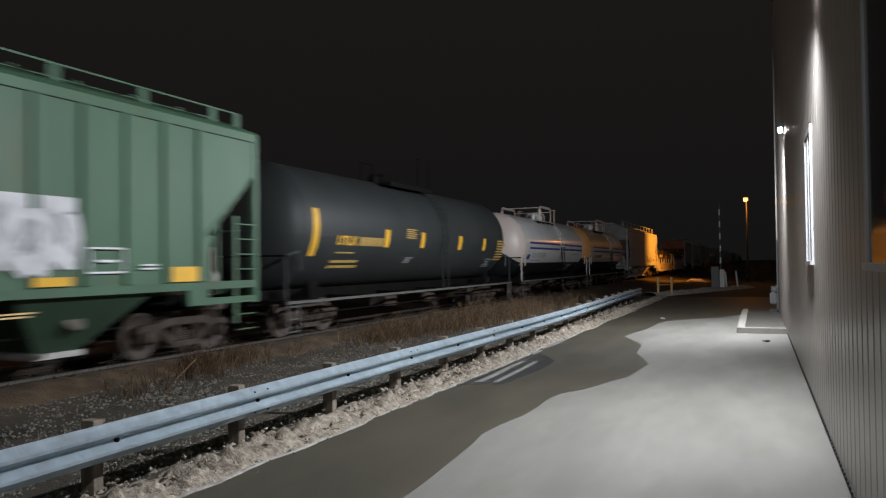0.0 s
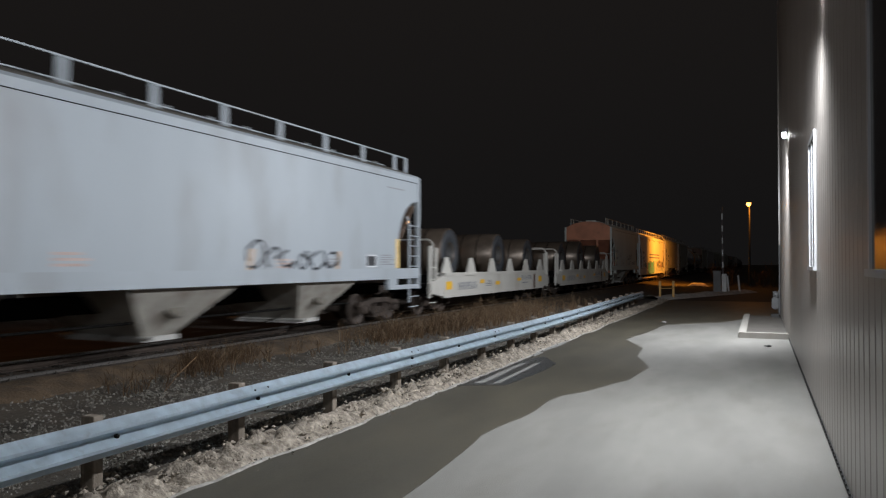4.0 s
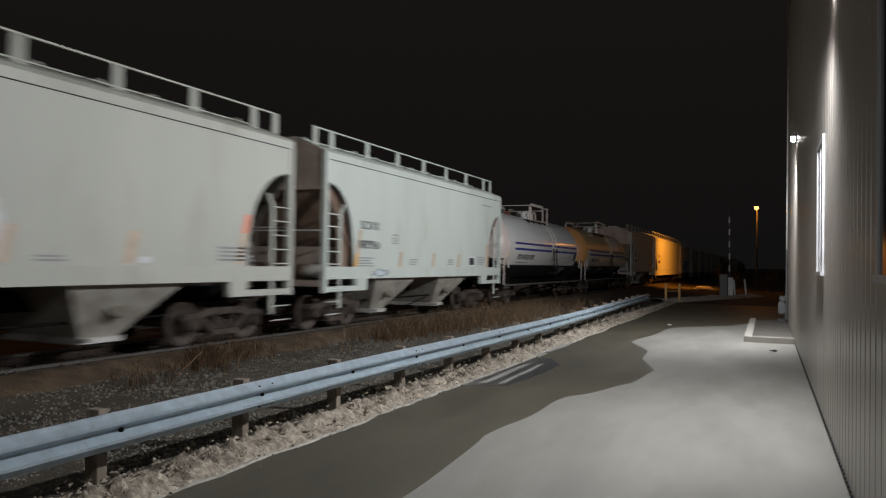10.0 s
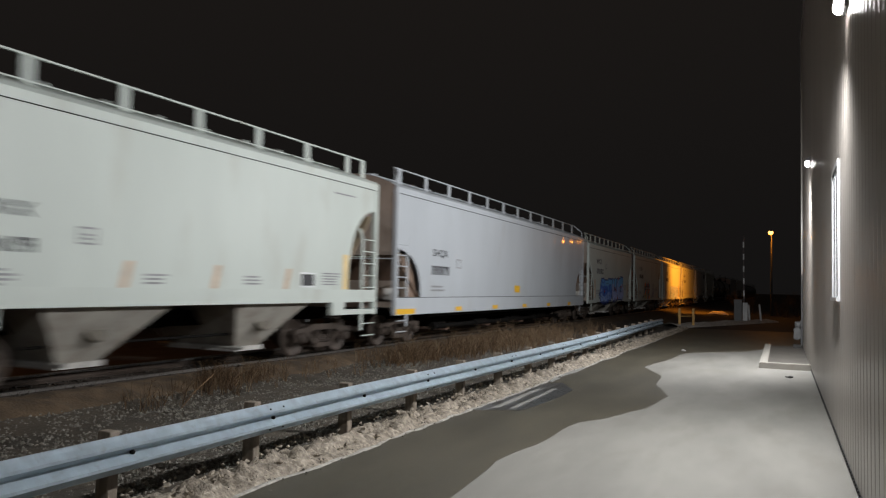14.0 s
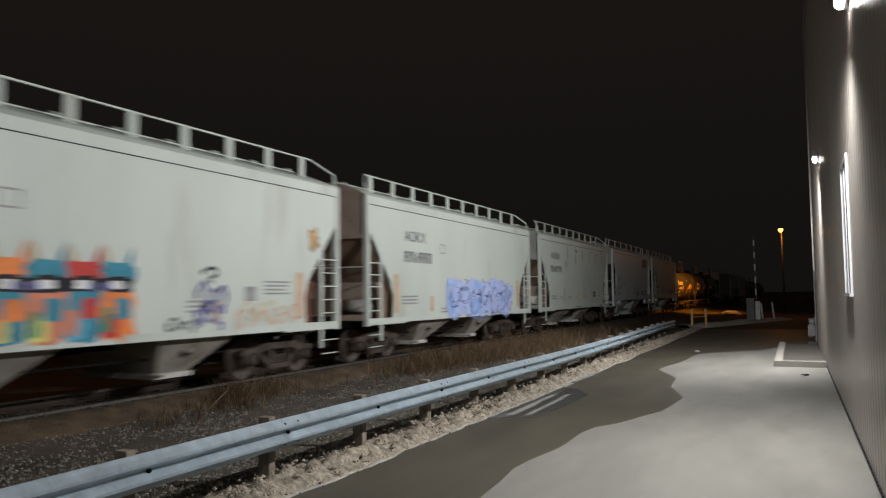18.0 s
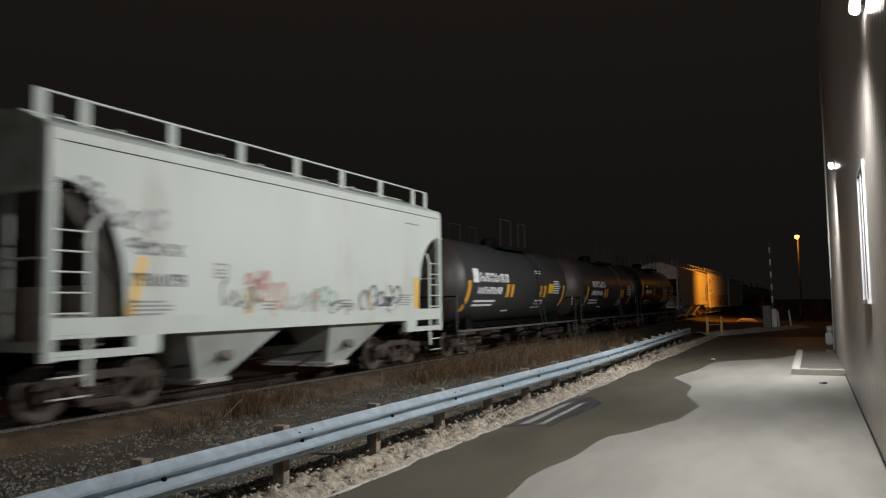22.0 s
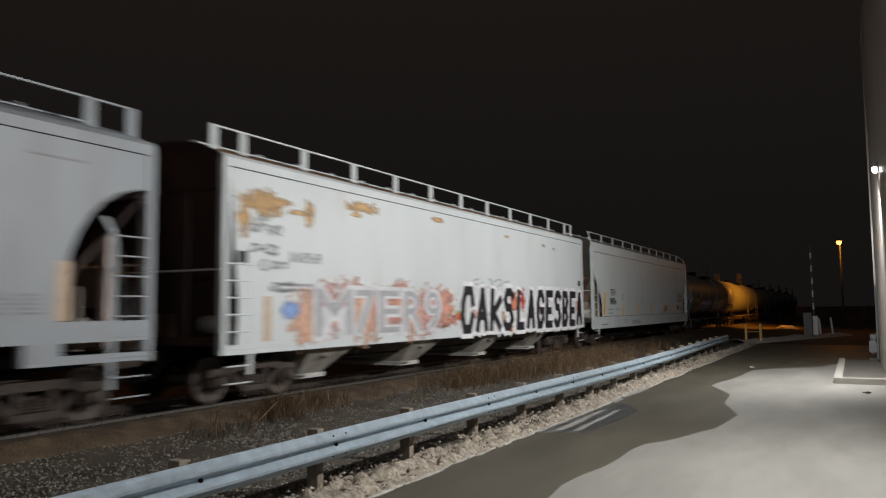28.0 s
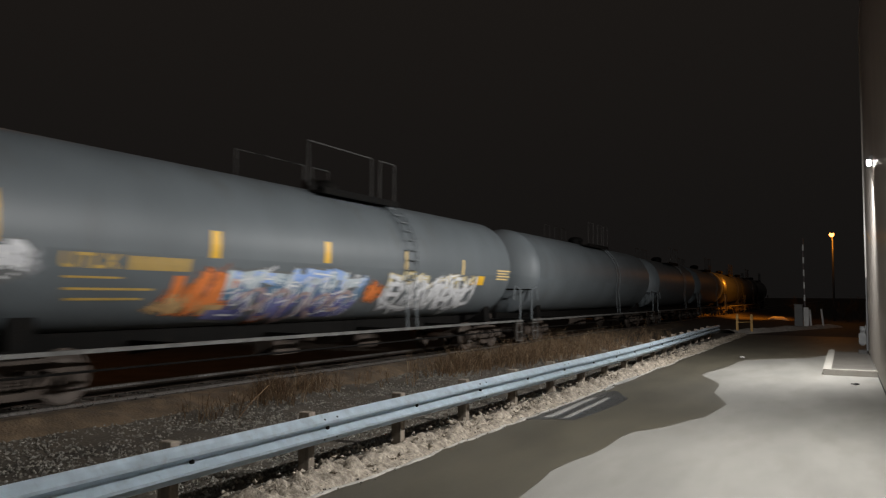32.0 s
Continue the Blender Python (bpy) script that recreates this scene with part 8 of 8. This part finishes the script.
stencil(tank_p1, [("B", 8.7, 2.0, 0.62, 0.38, 3)], YE, name="placard", bend=on_tank(1.4, 2.37))
bd = on_tank(1.45, 2.45)
stencil(tank_ge, [("B", 0.86, 1.78, 0.4, 1.0, 6), ("B", 4.6, 2.05, 0.36, 0.48, 4), ("B", 8.0, 2.05, 0.24, 0.46, 4), ("B", 9.55, 1.9, 0.24, 0.65, 4), ("B", 11.75, 1.85, 0.2, 0.9, 6)], YE, name="reflective_strip", bend=bd)
stencil(tank_ge, [("B", 9.5, 1.62, 0.6, 0.26, 2)], YE, name="placard", bend=bd)
stencil(tank_ge, [("L", 2.0, 2.12, 1.9, 0.22, 8), ("L", 2.05, 2.48, 0.42, 0.18, 3), ("P", 2.0, 1.64, 2.3, 0.1, 1), ("P", 1.95, 1.48, 3.0, 0.1, 1), ("P", 2.0, 1.2, 0.9, 0.08, 1), ("P", 8.2, 1.55, 1.2, 1.0, 10), ("P", 10.6, 1.82, 0.9, 0.66, 6)], WI, bend=bd)
# rust-stained car with the large words
for k in range(9):
    stain(hop_gk, 1.65 + 0.68 * k, 1.0 + 0.12 * (k % 3), 1.1, 1.0 + 0.05 * (k % 2), (G_PEACH, G_PINK, G_FADED)[k % 3], 500 + k, 1.6165 + 0.0004 * k, "spray_stain")
for text, y, w in (("M", 2.4, 1.3), ("7", 3.72, 0.8), ("E", 4.6, 0.95), ("R", 5.65, 0.95), ("9", 6.65, 0.8)):
    words(hop_gk, text, y - 0.05, 1.04, w + 0.1, 1.12, G_PALE, 0.05, 1.6225)
    words(hop_gk, text, y + 0.06, 1.13, w - 0.12, 0.94, G_GREY, 0.0, 1.6245)
for k in range(14):
    stain(hop_gk, 7.45 + 0.085 * k, 1.08 + 0.6 * random.Random(k).random(), 0.2, 0.22, (G_YEL, G_ORANGE, G_RED, G_PINK, G_CORAL)[k % 5], 400 + k, 1.617 + 0.0003 * k, "spray_stain")
stain(hop_gk, 1.45, 1.45, 0.5, 0.35, G_SKY, 520, 1.622, "spray_stain")
for y in (0.34, 18.27):
    stencil(hop_gk, [("B", y, 2.48, 0.24, 0.2, 1)], M_BASE, x=1.6045, name="side_opening")
scribble(hop_gk, 9.3, 2.25, 2.6, 0.28, 4, G_GREY, 0.04, 620)
stencil(hop_gk, [("B", 8.6, 0.93, 10.1, 0.13, 1)], G_WHITE, x=1.615, name="painted_patch")
for text, y, w in (("CAKS", 8.5, 3.65), ("LAGES", 12.25, 4.1), ("BEA", 16.35, 2.35)):
    painted(hop_gk, text, y, 1.10, w, 1.04, G_WHITE, 0.50, 1.619)
    painted(hop_gk, text, y, 1.10, w, 1.04, G_BLACK, 0.25, 1.6265)
for y, z, w, h, m in ((11.85, 1.55, 0.5, 0.6, G_CORAL), (12.62, 1.62, 0.32, 0.6, G_RED), (14.0, 1.5, 0.25, 0.25, G_CORAL), (14.8, 1.72, 0.25, 0.2, G_RED), (17.95, 1.3, 0.22, 0.6, G_ORANGE), (9.2, 1.35, 0.3, 0.3, G_PINK), (11.2, 1.2, 0.25, 0.4, G_TAN), (11.7, 0.95, 0.3, 0.2, G_CORAL)):
    stain(hop_gk, y, z, w, h, m, int(y * 50), 1.6232, "spray_stain")
for y, z, w, h in ((0.35, 3.4, 1.2, 0.42), (0.3, 3.0, 0.35, 0.6), (2.1, 3.25, 0.3, 0.5), (3.48, 3.74, 1.1, 0.24), (3.6, 3.62, 0.4, 0.1), (7.1, 3.84, 0.55, 0.15), (1.6, 3.45, 0.7, 0.12), (11.5, 3.8, 0.3, 0.08), (14.6, 3.72, 0.25, 0.12), (15.6, 3.68, 0.2, 0.1)):
    stain(hop_gk, y, z, w, h, G_RUST, int(y * 7))
stencil(hop_gk, [("L", 1.7, 2.55, 0.95, 0.2, 5), ("P", 1.4, 2.0, 1.6, 0.2, 2)], GI)
for k, (y, z, w, n) in enumerate(((0.62, 3.02, 0.85, 4), (0.62, 2.68, 0.8, 4), (0.9, 2.36, 0.7, 3), (1.15, 1.95, 0.6, 3), (0.72, 3.22, 0.4, 2))):
    scribble(hop_gk, y, z, w, 0.2, n, G_DIM, 0.03, 610 + k)
stencil(hop_gk, [("B", 1.0, 1.1, 0.2, 0.8, 1)], M_DUSTSTRIP, name="reflective_strip")
# white car with a deep sill
mark(hop_te, "TEIX", 2.4, 2.18, 0.82, 0.27, K)
stencil(hop_te, [("L", 2.35, 1.79, 0.95, 0.28, 4)], K)
stencil(hop_te, [("F", 4.2, 1.98, 0.27, 0.26, 1), ("P", 4.26, 2.05, 0.15, 0.12, 2), ("P", 2.05, 1.56, 0.9, 0.08, 1), ("P", 3.15, 1.56, 0.95, 0.06, 1), ("P", 2.1, 1.40, 0.8, 0.07, 1)], GI)
stencil(hop_te, [("P", 16.3, 1.96, 1.5, 0.54, 7), ("P", 16.8, 1.46, 0.7, 0.2, 3)], GI)
stencil(hop_te, [("P", 1.0, 0.92, 1.2, 0.12, 1), ("P", 5.9, 0.88, 1.6, 0.2, 3), ("F", 4.6, 0.95, 0.3, 0.15, 1), ("P", 15.8, 0.98, 0.6, 0.15, 2)], GI, x=1.615)
stencil(hop_te, [("S", 1.29, 1.29, 0.22, 1.0, 1), ("S", 4.27, 1.29, 0.18, 0.5, 1), ("S", 6.78, 1.29, 0.18, 0.5, 1), ("S", 9.68, 1.29, 0.18, 0.5, 1), ("B", 12.7, 1.29, 0.2, 0.5, 1), ("B", 15.1, 1.29, 0.18, 0.46, 1), ("B", 17.45, 1.29, 0.24, 0.92, 1)], YE, name="reflective_strip")
scribble(hop_te, 6.5, 1.35, 3.8, 0.85, 6, G_GREY, 0.02, 31)
scribble(hop_te, 12.5, 1.34, 1.05, 0.5, 5, G_RUST, 0.06, 32)
stain(hop_te, 12.85, 1.45, 0.5, 0.3, G_RUST, 33)
stencil(hop_te, [("B", 16.1, 1.5, 0.42, 0.27, 1)], K)
stencil(hop_te, [("F", 16.05, 1.45, 0.52, 0.36, 1)], WI, x=SX + 0.002)
# grey tank with bright graffiti
bd = on_tank(1.5, 2.51)
words(tank_g1, "UTLX", 1.8, 1.99, 0.95, 0.22, M_DIMYEL, 0.03, 0.004, 0.0, bd, "stencilled owner's mark")
stencil(tank_g1, [("B", 2.9 + 0.205 * k, 1.99, 0.15, 0.21, 2) for k in range(6)] + [("P", 1.9, 1.85, 1.05, 0.06, 1), ("P", 1.95, 1.68, 1.65, 0.07, 1), ("P", 2.05, 1.53, 1.6, 0.07, 1)], M_DIMYEL, bend=bd)
stencil(tank_g1, [("P", 16.1, 2.12, 1.0, 0.34, 4)], M_PALEYEL, bend=bd)
stencil(tank_g1, [("B", 0.62, 2.05, 0.26, 0.92, 6), ("B", 4.46, 2.24, 0.22, 0.46, 4), ("B", 7.55, 2.28, 0.2, 0.44, 4)], YE, name="reflective_strip", bend=bd)
stencil(tank_g1, [("B", 10.7, 2.24, 0.12, 0.46, 4), ("B", 13.75, 2.2, 0.12, 0.42, 4)], PY, name="reflective_strip", bend=bd)
stencil(tank_g1, [("B", 14.4, 1.94, 0.85, 0.26, 3)], YE, name="placard", bend=bd)
stain(tank_g1, 0.4, 1.8, 1.1, 0.45, G_PALE, 301, 0.004, "spray_stain", bd)
piece(tank_g1, 0.45, 1.74, 0.8, 0.55, 3, G_DIM, ((0.35, G_DIM), (9, G_PALE)), 302, 0.2, 0.02, bend=bd, shine=G_WHITE)
for k, (y, z, w, h, m) in enumerate(((3.75, 1.25, 1.0, 0.5, G_ORANGE), (4.2, 1.3, 1.05, 0.75, G_ORANGE), (4.5, 1.5, 0.85, 0.5, G_CORAL), (3.6, 1.28, 0.8, 0.25, G_RUST), (9.25, 1.45, 0.85, 0.5, G_ORANGE), (6.2, 1.04, 0.55, 0.22, G_ORANGE))):
    stain(tank_g1, y, z, w, h, m, 310 + k, 0.004 + 0.0012 * k, "spray_cloud", bd)
piece(tank_g1, 3.85, 1.26, 1.35, 0.7, 3, G_ORANGE, ((0.3, G_RUST), (9, G_ORANGE)), 303, 0.2, 0.01, bend=bd, rough=0.16)
piece(tank_g1, 4.95, 1.12, 3.95, 1.02, 6, G_DIM, ((0.16, G_INDIGO), (0.42, G_VIOLET), (0.66, G_SLATEBLUE), (0.85, G_MIST), (9, G_SKY)), 304, 0.2, 0.04, bend=bd, shine=G_WHITE, rough=0.18, tangle=2, wide=1.35)
scribble(tank_g1, 5.2, 1.2, 3.8, 0.85, 7, G_PALE, 0.045, 305, bend=lambda bm: lifted(bm, 0.024))
scribble(tank_g1, 5.4, 1.15, 3.5, 0.6, 5, G_MAUVE, 0.08, 306, bend=lambda bm: lifted(bm, 0.026))
piece(tank_g1, 10.2, 1.2, 4.4, 1.0, 8, G_DIM, ((0.2, G_GREY), (0.78, G_PALE), (9, G_YELDUST)), 307, 0.11, 0.035, bend=bd, shine=G_WHITE, rough=0.25, lean=-0.05, tangle=2, wide=1.4)
scribble(tank_g1, 10.2, 1.2, 4.5, 0.95, 9, G_WHITE, 0.05, 308, bend=lambda bm: lifted(bm, 0.024))


def when(way):
    """The second at which the train has come that far, or none in the clip."""
    if way <= 0 or way >= gone(32):
        return -1
    lo, hi = 0.0, 32.0
    for k in range(40):
        mid = (lo + hi) / 2
        lo, hi = (mid, hi) if gone(mid) < way else (lo, mid)
    return lo


def motions():
    steps = [0.0, 0.25] + [1.0 * k for k in range(1, 32)] + [31.75, 32.0]
    for car, s in CARS:
        walk(car, [(t, pose(TRACK_X, s - gone(t), RAIL_Z)) for t in steps])
    # wheels roll while their car is near
    start = dict((car.name, s) for car, s in CARS)
    roll = 0.58
    for wheel, car, y in SPIN:
        ahead = start[car.name] + y
        y_local = wheel.location.y
        rows = []
        for k in range(64):
            place = 34 - roll * k
            t = when(ahead - place)
            if 0 < t < 32:
                rows.append((t, pose(0, y_local, 0.42, math.degrees(roll * k / 0.42))))
        if rows:
            t0, t1 = rows[0][0], rows[-1][0]
            rows = ([(0.0, rows[0][1])] if t0 > 0.001 else []) + rows + ([(32.0, rows[-1][1])] if t1 < 31.999 else [])
            walk(wheel, rows)


motions()
